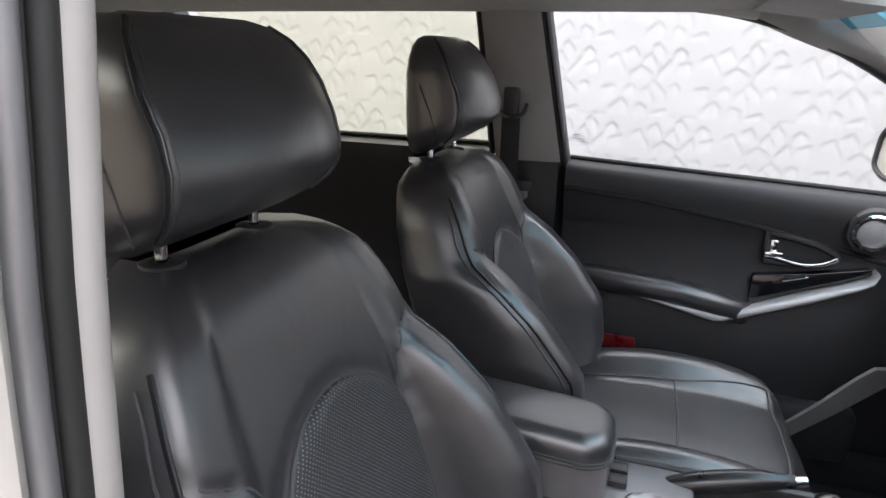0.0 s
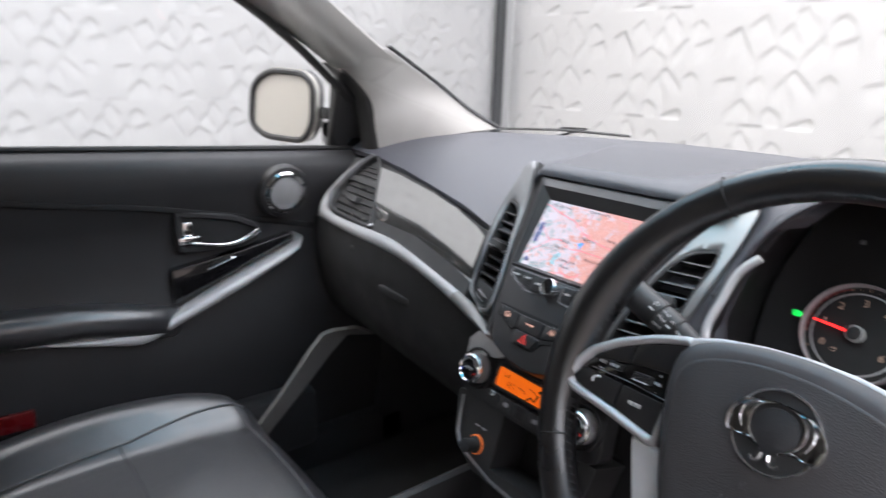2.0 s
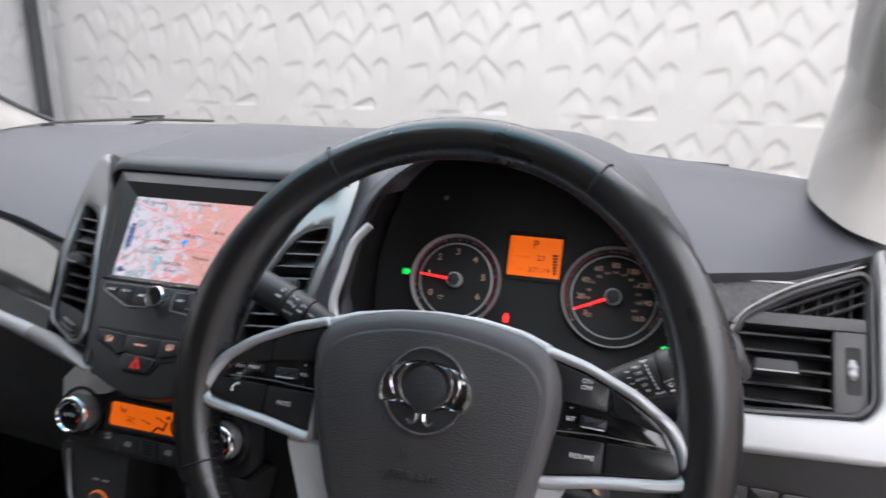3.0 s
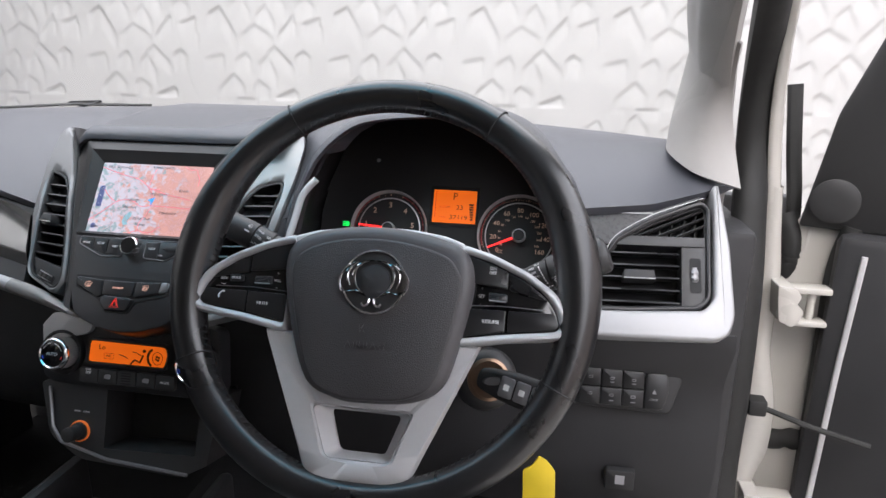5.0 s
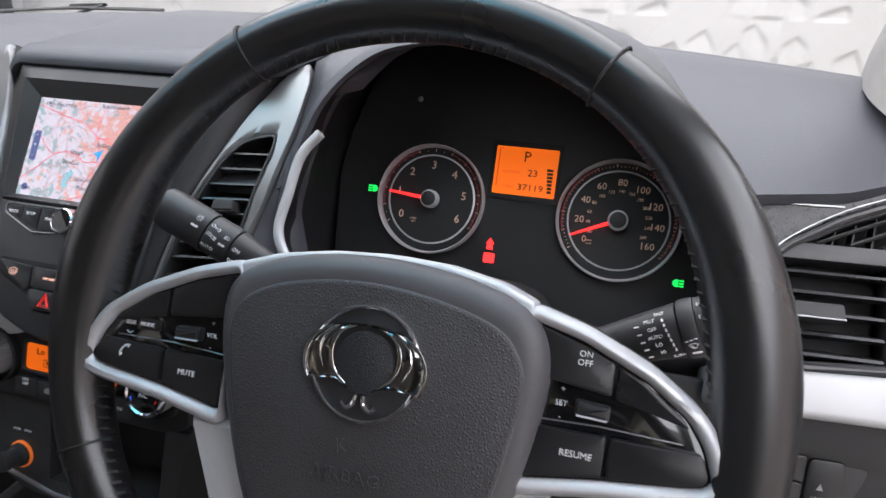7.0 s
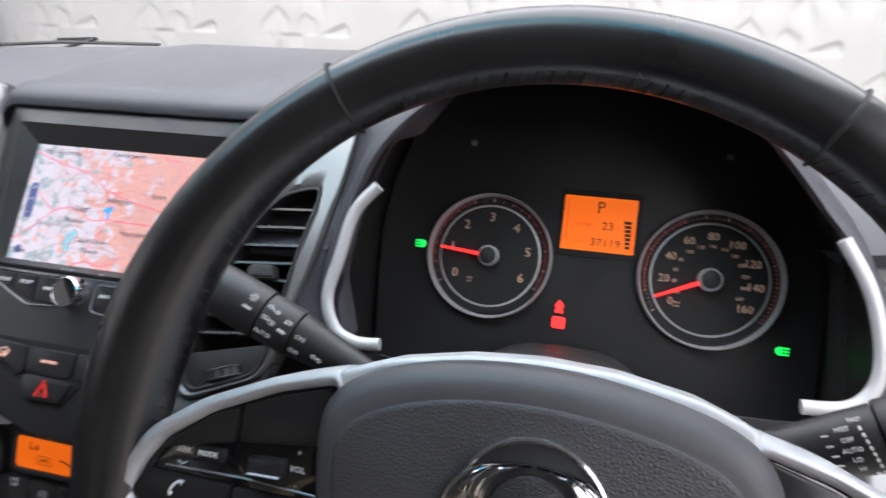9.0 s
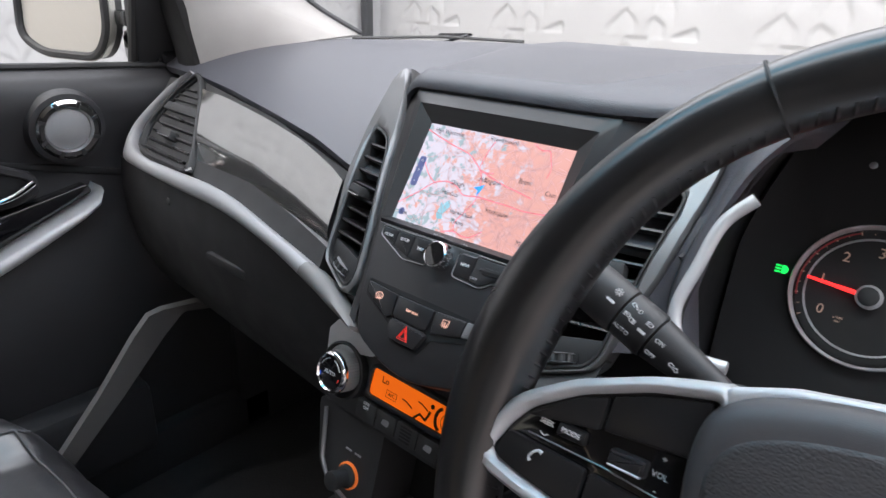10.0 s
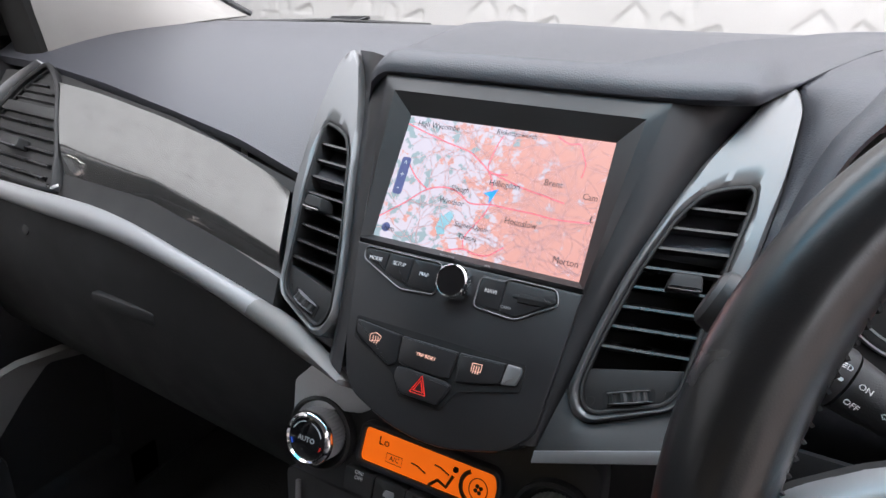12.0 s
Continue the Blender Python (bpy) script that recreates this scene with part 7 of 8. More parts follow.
ROAD_RED = lit("map_motorway", (0.56, 0.13, 0.17), 0.24)
ROAD_GREY = lit("map_minor_road", (0.33, 0.20, 0.21), 0.26)
MAP_INK = material("map_letters", (0.01, 0.012, 0.02), 0.4, vary=0.0)
MAP_BLUE = lit("map_arrow_blue", (0.02, 0.22, 0.60))
MAP_SLATE = lit("map_button_slate", (0.06, 0.07, 0.16))
MAP_LAKE = lit("map_park_teal", (0.20, 0.36, 0.42), 0.24)
SCREEN = sloped(-0.7422, 0, 0.66)
SH = -0.0022
part("map_panel", prism([(SX0, SZ0), (SX1, SZ0), (SX1, SZ1), (SX0, SZ1)], SCREEN, SH - 0.004, SH), screen_material(), nav, "pink and lilac road map")


def ribbon(pts, w, mat, name, h):
    """A flat road on the map; pts in shares of the screen's width and height."""
    q = [Vector((SX0 + (SX1 - SX0) * a, SZ1 - (SZ1 - SZ0) * b)) for a, b in pts]
    q = [Vector((v.x, v.y)) for v in catmull([(v.x, v.y, 0) for v in q], 4)]
    q = [v for v in q if SX0 < v.x < SX1 and SZ0 < v.y < SZ1]
    if len(q) < 2:
        return None
    bm2 = bmesh.new()
    l, r = [], []
    for i, v in enumerate(q):
        t = (q[min(i + 1, len(q) - 1)] - q[max(i - 1, 0)]).normalized()
        n = Vector((-t.y, t.x)) * w / 2
        l.append(bm2.verts.new(SCREEN(v.x + n.x, v.y + n.y, h)))
        r.append(bm2.verts.new(SCREEN(v.x - n.x, v.y - n.y, h)))
    for i in range(len(q) - 1):
        bm2.faces.new((l[i], r[i], r[i + 1], l[i + 1]))
    return part(name, bm2, mat, nav)


rng = random.Random(5)
for i in range(150):
    a, b = (rng.random() ** 0.6, rng.random())
    d = rng.uniform(0, 2 * math.pi)
    pts = [(a, b)]
    for k in range(7):
        d += rng.uniform(-0.7, 0.7)
        a, b = a + 0.05 * math.cos(d), b + 0.09 * math.sin(d)
        pts.append((a, b))
    ribbon(pts, 0.00038, ROAD_GREY, "minor_road", SH + 0.00015 + i * 0.000002)
for i, pts in enumerate([[(0.002, 0.071), (0.11, 0.125), (0.234, 0.179), (0.352, 0.221), (0.412, 0.274), (0.474, 0.348), (0.51, 0.437), (0.53, 0.596)],
                         [(0.5, 0.061), (0.479, 0.17), (0.474, 0.348), (0.572, 0.355)],
                         [(0.747, 0.009), (0.804, 0.056), (0.853, 0.049), (0.877, 0.121), (0.899, 0.192), (0.896, 0.288)],
                         [(0.0, 0.847), (0.106, 0.71), (0.205, 0.57), (0.303, 0.527), (0.375, 0.559), (0.434, 0.613), (0.53, 0.596), (0.626, 0.6), (0.732, 0.602), (0.836, 0.613), (0.98, 0.595)],
                         [(0.06, 0.371), (0.13, 0.494), (0.205, 0.57)],
                         [(0.53, 0.596), (0.511, 0.689), (0.483, 0.774), (0.453, 0.872), (0.462, 0.957)],
                         [(0.388, 0.993), (0.462, 0.957), (0.524, 0.974), (0.585, 0.965), (0.646, 0.882)],
                         [(0.474, 0.348), (0.637, 0.425), (0.747, 0.458), (0.854, 0.49)]]):
    ribbon(pts, 0.00085, ROAD_RED, "motorway", SH + 0.0005 + i * 0.00002)
rings = rounded([(0.30, 0.71), (0.32, 0.75), (0.355, 0.69), (0.375, 0.72), (0.365, 0.79), (0.345, 0.82), (0.355, 0.88), (0.32, 0.89), (0.30, 0.84), (0.31, 0.78)], 0.008, 3)
part("map_park", prism([(SX0 + (SX1 - SX0) * p.x, SZ1 - (SZ1 - SZ0) * p.y) for p in rings], SCREEN, SH, SH + 0.0003), MAP_LAKE, nav)


def on_map(a, b, h=0.0009):
    return basis(SCREEN(SX0 + (SX1 - SX0) * a, SZ1 - (SZ1 - SZ0) * b, SH + h), (1, 0, 0), (0, 0.66, 1))


for text, a, b, size in (("High Wycombe", 0.165, 0.060, 0.0062), ("Rickmansworth", 0.560, 0.040, 0.0055), ("Slough", 0.368, 0.525, 0.0062), ("Windsor", 0.345, 0.630, 0.0062), ("Hillingdon", 0.570, 0.432, 0.0064),
                         ("Brent", 0.785, 0.364, 0.0066), ("Hounslow", 0.690, 0.688, 0.0064), ("Staines-Upon-", 0.475, 0.785, 0.0052), ("Thames", 0.470, 0.870, 0.0052), ("Cam", 0.955, 0.418, 0.0062), ("L", 0.985, 0.57, 0.0066), ("Merton", 0.925, 0.890, 0.0066), ("ham", 0.075, 0.925, 0.0058)):
    lettering(text, on_map(a, b), size, MAP_INK, nav, "place_lettering", depth=0.00005, width=0.88)
arrow = [(0.485, 0.522), (0.548, 0.475), (0.522, 0.590), (0.516, 0.540)]
part("position_arrow", prism([(SX0 + (SX1 - SX0) * a, SZ1 - (SZ1 - SZ0) * b) for a, b in arrow], SCREEN, SH + 0.0008, SH + 0.0012), MAP_BLUE, nav, "blue position arrow")
zb = rounded([(0.030, 0.345), (0.078, 0.345), (0.078, 0.650), (0.030, 0.650)], 0.022, 4)
part("zoom_bar", prism([(SX0 + (SX1 - SX0) * p.x, SZ1 - (SZ1 - SZ0) * p.y) for p in zb], SCREEN, SH + 0.0008, SH + 0.0011), MAP_SLATE, nav, "dark zoom bar")
for text, b in (("^", 0.400), ("+", 0.490), ("-", 0.595)):
    lettering(text, on_map(0.054, b, 0.0013), 0.0062, WHITE, nav, "zoom_lettering", depth=0.00005)
part("menu_dot", lathe([(0.0035, 0), (0.0035, 0.0002)], on_map(0.055, 0.92, 0.0007), 20), MAP_SLATE, nav)

# ---- instruments ----
ins = thing("instrument_cluster", (0.37, 0.09, 0.99), "black instrument cluster with two chrome-ringed dials and an amber display", "instrument cluster")
FACE = sloped(0.096 - 0.45 * 1.035, 0, 0.45)
part("cluster_backing", prism([(0.20, 0.90), (0.53, 0.90), (0.53, 1.08), (0.20, 1.08)], FACE, -0.03, -0.012), DARK, ins)
part("cluster_face", prism([(p.x, p.y if p.y > 1.03 else p.y - 0.13 * min(1, (1.03 - p.y) / 0.02)) for p in offset(arch, -0.007)], FACE, -0.012, -0.006), LINING, ins, "matt black instrument face")
silver_left = catmull([(0.219, 1.112, 0), (0.203, 1.093, 0), (0.1955, 1.063, 0), (0.1895, 1.034, 0), (0.198, 1.014, 0), (0.214, 1.007, 0), (0.233, 1.0075, 0)], 6)
silver_right = catmull([(0.5215, 1.106, 0), (0.537, 1.083, 0), (0.546, 1.060, 0), (0.5495, 1.038, 0), (0.546, 1.022, 0), (0.533, 1.011, 0), (0.508, 1.008, 0)], 6)
for path in (silver_left, silver_right):
    part("silver_bow", sweep([CLUSTER(p.x, p.y, 0.002) for p in path], 0.0047, 0.004, n=10, up=(0, -1, 0.4)), SILVER, ins, "satin silver bow round the dials")
for x0, z0 in ((0.2588, 1.1197), (0.4752, 1.1233)):
    part("lamp_dot", lathe([(0.003, 0), (0.002, 0.0005)], basis(FACE(x0, z0, -0.0055), (1, 0, 0), (0, 0.45, 1)), 10), SILVER_DARK, ins)


def dial(cx, cz, r, marks, sweep_from, sweep_to, labels, needle, label):
    m = basis(FACE(cx, cz, 0), (1, 0, 0), (0, 0.45, 1))
    rim = part("dial_ring", lathe([(r + 0.0018, -0.008), (r + 0.0018, 0.003), (r + 0.0009, 0.0045), (r - 0.0006, 0.0025), (r - 0.0008, -0.008)], m, 72), SILVER, ins, label)
    part("dial_face", lathe([(r - 0.003, -0.007), (r - 0.003, -0.004)], m, 60), DIALBLACK, rim)
    part("dial_track", lathe([(r * 0.850, -0.004), (r * 0.850, -0.0032), (r * 0.82, -0.0024), (r * 0.82, -0.004)], m, 60, closed=False), SILVER, rim, "grey scale track")

    def at(a, rr, h=-0.002):
        return m @ Vector((rr * math.cos(a), rr * math.sin(a), h))

    n = marks
    bm2, bm3 = bmesh.new(), bmesh.new()
    for i in range(n + 1):
        a = radians(sweep_from + (sweep_to - sweep_from) * i / n)
        big = i % 5 == 0 if n > 30 else i % 2 == 0
        sweep([at(a, r * 0.90), at(a, r * (0.96 if not big else 0.99) - 0.002)], 0.0005 if big else 0.0003, n=4, bm=bm2)
    part("scale_marks", bm2, DIAL_PRINT, rim)
    part("red_arc", sweep([at(a, r * 0.985 - 0.003, -0.001) for a in np.linspace(radians(sweep_from - 18), radians(sweep_from - 100), 30)], 0.0007, n=5), ARC_RED, rim)
    part("red_arc", sweep([at(a, r * 0.985 - 0.003, -0.001) for a in np.linspace(radians(sweep_to), radians(sweep_to + 100), 30)], 0.0005, n=5), ARC_RED, rim)
    for i, t in enumerate(labels):
        a = radians(sweep_from + (sweep_to - sweep_from) * i / (len(labels) - 1))
        lettering(t, basis(at(a, r * 0.64, -0.002), (1, 0, 0), (0, 0.45, 1)), r * (0.21 if len(labels) < 8 else 0.165), DIAL_PRINT, rim, "dial_number")
    a = radians(needle)
    part("needle", sweep([at(a, r * 0.16, 0.002), at(a, r * 0.5, 0.0025), at(a, r * 0.82, 0.002)], 0.0013, 0.0008, n=6, up=(0, -1, 0.45), scale=lambda k: 1.25 - 0.5 * k), RED_LIT, rim, "lit red needle")
    hub = part("needle_hub", lathe([(r * 0.17, -0.003), (r * 0.17, 0.005), (r * 0.14, 0.007)], m, 28), SILVER, rim, "silver needle hub")
    part("hub_cap", lathe([(r * 0.135, 0.004), (r * 0.135, 0.0075), (r * 0.10, 0.0085)], m, 28), MATT, hub)
    return rim


tach = dial(0.2845, 1.0285, 0.0532, 24, 212, -30, ["0", "1", "2", "3", "4", "5", "6"], 175, "chrome ring of the rev counter")
speed = dial(0.4680, 1.0290, 0.0556, 64, 216, -36, ["0", "20", "40", "60", "80", "100", "120", "140", "160"], 204, "chrome ring of the speedometer")
lettering("x1000\nrpm", basis(FACE(0.2690, 1.008, -0.001), (1, 0, 0), (0, 0.45, 1)), 0.0042, DIAL_PRINT, tach, "dial_lettering")
lettering("MPH\nkm/h", basis(FACE(0.4440, 1.008, -0.001), (1, 0, 0), (0, 0.45, 1)), 0.0042, DIAL_PRINT, speed, "dial_lettering")
m = basis(FACE(0.4680, 1.029, -0.002), (1, 0, 0), (0, 0.45, 1))
for i in range(13):
    a = radians(208 - 236 * i / 12)
    lettering(str(20 * i + 20), basis(m @ Vector((0.0275 * math.cos(a), 0.0275 * math.sin(a), 0)), (1, 0, 0), (0, 0.45, 1)), 0.0042, DIAL_PRINT, speed, "inner_number")
LCDF = lambda x, z, h=0.0: FACE(x + 0.002, z + 0.0026, h - 0.003)
part("display_frame", prism(rounded([(0.339, 1.086), (0.408, 1.086), (0.408, 1.034), (0.339, 1.034)], 0.002), LCDF, -0.004, -0.001), DARK, ins)
part("trip_display", prism(rounded([(0.343, 1.081), (0.404, 1.081), (0.404, 1.0385), (0.343, 1.0385)], 0.001), LCDF, -0.002, 0.0), AMBER, ins, "lit amber trip display")
lf = lambda x, z: basis(LCDF(x, z, 0.0008), (1, 0, 0), (0, 0.45, 1))
lettering("P", lf(0.374, 1.0725), 0.0145, INK, ins, "gear_letter")
lettering("23", lf(0.381, 1.0585), 0.0095, INK, ins, "display_number", width=1.1)
lettering("37119", lf(0.380, 1.0455), 0.0090, INK, ins, "display_number", width=1.15)
lettering("OUTSIDE", lf(0.360, 1.0585), 0.0040, INK_FADE, ins, "display_lettering")
lettering("ODO", lf(0.358, 1.0455), 0.0040, INK_FADE, ins, "display_lettering")
for k in range(7):
    part("fuel_bar", prism([(0.3965 - 0.0004 * k, 1.0425 + 0.0032 * k), (0.4005, 1.0425 + 0.0032 * k), (0.4005, 1.0448 + 0.0032 * k), (0.3965 - 0.0004 * k, 1.0448 + 0.0032 * k)], LCDF, 0.0, 0.0008), INK, ins)
part("scale_line", sweep([LCDF(0.3465, 1.045, 0.0006), LCDF(0.3465, 1.079, 0.0006), LCDF(0.350, 1.079, 0.0006)], 0.0005, n=4), INK_FADE, ins)
# tell-tales


def blob(pts, mat, name):
    part(name, prism(pts, FACE, -0.0062, -0.005), mat, ins)


def lamp_mark(cx, cz, flip=1):
    """A lamp telltale: a rounded lens with three short beams beside it."""
    blob([(cx + flip * a, cz + b) for a, b in ((0.0, -0.0032), (0.0028, -0.0030), (0.0048, -0.0012), (0.0048, 0.0012), (0.0028, 0.0030), (0.0, 0.0032))][::flip], GREEN_LIT, "lamp_telltale")
    for k in (-1, 0, 1):
        z0 = cz + 0.0023 * k
        blob([(cx + flip * a, z0 + b) for a, b in ((-0.0050, -0.0006), (-0.0008, -0.0006), (-0.0008, 0.0006), (-0.0050, 0.0006))][::flip], GREEN_LIT, "lamp_telltale")


lamp_mark(0.2205, 1.0326)
lamp_mark(0.5285, 0.9830, -1)
blob([(0.3458, 0.9950), (0.3500, 1.0003), (0.3542, 0.9950), (0.3524, 0.9950), (0.3532, 0.9900), (0.3468, 0.9900), (0.3476, 0.9950)], RED_LIT, "belt_telltale")
blob(rounded([(0.3452, 0.9780), (0.3560, 0.9780), (0.3560, 0.9868), (0.3452, 0.9868)], 0.0015), RED_LIT, "battery_telltale")

# ---- steering wheel ----
WC, WT = Vector((0.3583, -0.2332, 1.0591)), radians(26.1)
WM = basis(WC, (1, 0, 0), (0, math.sin(WT), math.cos(WT)))
WF = flat(WM)
RC = 0.1833
wheel = thing("steering_wheel", WC, "black leather steering wheel with silver spokes and a round emblem", "steering wheel")


def rim_shape(a):
    """Half thickness of the rim: fuller at the grips."""
    g1 = math.exp(-((a - radians(12)) / 0.42) ** 2) + math.exp(-((a - radians(168)) / 0.42) ** 2)
    return 0.0143 + 0.0040 * g1


bm = bmesh.new()
loops = []
N = 120
for i in range(N):
    a = 2 * math.pi * i / N
    aa = a if a < math.pi * 1.5 else a - 2 * math.pi
    h = rim_shape(aa)
    lp = []
    for j in range(18):
        b = 2 * math.pi * j / 18
        rr = RC - 0.8 * (h - 0.0143) + (h * 1.08) * math.cos(b)
        lp.append(bm.verts.new(WF(rr * math.cos(a), rr * math.sin(a), h * 1.12 * math.sin(b))))
    loops.append(lp)
for i in range(N):
    p, q = loops[i], loops[(i + 1) % N]
    for j in range(18):
        bm.faces.new((p[j], q[j], q[(j + 1) % 18], p[(j + 1) % 18]))
rimp = part("rim", bm, LEATHER_RIM, wheel, "smooth black leather rim", sharp=80)
for deg in (58, 122, 205, 335):
    a = radians(deg)
    part("rim_seam", sweep([WF((RC + 0.0163 * math.cos(b)) * math.cos(a), (RC + 0.0163 * math.cos(b)) * math.sin(a), 0.0169 * math.sin(b)) for b in np.linspace(-0.5, math.pi + 0.5, 20)], 0.0008, n=6, up=(0.3, 0.2, 1)), MATT, rimp)
# stitches along the inside of the rim
bm = bmesh.new()
cnt = 170
for i in range(cnt):
    a = 2 * math.pi * i / cnt
    aa = a if a < math.pi * 1.5 else a - 2 * math.pi
    grow = rim_shape(aa) - 0.0143
    rin = RC - 0.0155 - 1.88 * grow
    p = lambda da, r2, h2: WF(r2 * math.cos(a + da), r2 * math.sin(a + da), h2)
    sweep([p(-0.009, rin + 0.0024, 0.0075), p(0.0, rin - 0.0002, 0.0025), p(0.009, rin + 0.0012, -0.0030)], 0.0009, n=4, bm=bm)
tagged(part("rim_stitching", bm, RIM_THREAD, rimp, "crossed black stitching"), kind="stuff")

# hub cover
hub = [(-0.0835, 0.022), (-0.076, 0.036), (-0.057, 0.0455), (-0.030, 0.0515), (0.0, 0.0535), (0.030, 0.0515), (0.060, 0.0455), (0.079, 0.037), (0.0885, 0.021), (0.0895, -0.003), (0.082, -0.045), (0.070, -0.083), (0.043, -0.099), (0.0, -0.103), (-0.025, -0.101), (-0.052, -0.088), (-0.070, -0.048), (-0.082, -0.005)]
hub = [Vector((p.x, p.y)) for p in catmull([(a, b, 0) for a, b in hub], 4, closed=True)]
hubp = part("hub_cover", prism(hub, WF, -0.03, 0.020, 0.012, 5), HUBSMOOTH, wheel, "grained black airbag cover", sharp=60)
part("hub_panel", prism([Vector((p.x * 0.89, p.y * 0.955 - 0.002 - 0.008 * max(0.0, min(1.0, p.y / 0.03)))) for p in hub], WF, 0.010, 0.0212, 0.0030, 3), HUBGRAIN, hubp, "coarsely grained middle of the cover", sharp=60)
part("hub_back", prism(offset(hub, 0.012), WF, -0.06, -0.025), MATT, wheel)
lettering("AIRBAG", WM @ Matrix.Translation((0.0, -0.054, 0.0218)), 0.0085, EMBOSS, wheel, "airbag_lettering", depth=0.0004, width=1.25)
lettering("K", WM @ Matrix.Translation((-0.004, -0.040, 0.0218)) @ Matrix.Rotation(0.2, 4, "Z"), 0.009, EMBOSS, wheel, "airbag_symbol", depth=0.0004)
# emblem: a ringed pair of curved wings, kept as plain shapes
em = thing("wheel_emblem", WF(0.003, 0.002, 0.02), "round chrome emblem of two curved wings in a ring", "emblem")
EF = lambda x, y, h=0.0: WF(0.003 + x, 0.001 + y, 0.0221 + h)
circ = lambda r, a0=0.0, a1=2 * math.pi, n=48: [Vector((r * math.cos(t), r * math.sin(t))) for t in np.linspace(a0, a1, n, endpoint=False)]
part("emblem_disc", prism(circ(0.0280), EF, -0.002, 0.0008, 0.0005), MATT, em, "dark textured disc")
part("emblem_ring", sweep([EF(p.x, p.y * 1.0 + 0.0004, 0.0012) for p in circ(0.0276)], 0.0012, n=8, closed=True, up=(0, -0.9, 0.45)), CHROME, em, "thin chrome ring")
part("emblem_centre", prism([Vector((p.x, p.y + 0.001)) for p in circ(0.0152)], EF, 0.0, 0.0022, 0.0008), MESH_DARK, em, "dark dimpled centre")
wing_out = catmull([(-8, 142, 0), (-70, 138, 0), (-135, 122, 0), (-195, 75, 0), (-226, 15, 0), (-222, -45, 0), (-200, -76, 0), (-120, -70, 0), (-42, -98, 0)], 4)
wing_in = catmull([(-8, 134, 0), (-40, 128, 0), (-80, 110, 0), (-114, 72, 0), (-124, 15, 0), (-112, -25, 0), (-90, -52, 0), (-66, -70, 0), (-42, -86, 0)], 4)
for s in (-1, 1):
    rows = []
    for a, b in zip(wing_out, wing_in):
        rows.append([EF(-s * (a.x + (b.x - a.x) * k) * 0.000136, (a.y + (b.y - a.y) * k) * 0.000136 + 0.0005, h) for k, h in ((0.0, 0.0), (0.02, 0.0022), (0.25, 0.0034), (0.5, 0.0026), (0.75, 0.0034), (0.98, 0.0020), (1.0, 0.0))])
    w = part("emblem_wing", loft(rows), CHROME_DARK, em, "curved dark chrome wing")
    for line, wide in ((((-40, 132), (-90, 112), (-122, 70), (-128, 15), (-104, -42), (-60, -78)), 0.0010), (((-110, 122), (-160, 75), (-172, 20), (-150, -35)), 0.0006), (((-135, 122), (-195, 75), (-226, 15), (-222, -45), (-205, -78)), 0.0009)):
        part("wing_edge", sweep([EF(-s * p.x * 0.000136, p.y * 0.000136 + 0.0005, 0.0030) for p in catmull([(a, b, 0) for a, b in line], 4)], wide, 0.0006, n=8, up=(0, -0.9, 0.45), scale=lambda k: 0.35 + 0.75 * math.sin(math.pi * k)), CHROME, w)
    tail = catmull([(s * 0.0020, -0.0145, 0), (s * 0.0028, -0.0190, 0), (s * 0.0062, -0.0212, 0), (s * 0.0090, -0.0188, 0)], 5)
    part("emblem_tail", sweep([EF(p.x, p.y, 0.0024) for p in tail], 0.0014, 0.0014, n=8, up=(0, -0.9, 0.45)), CHROME, em)

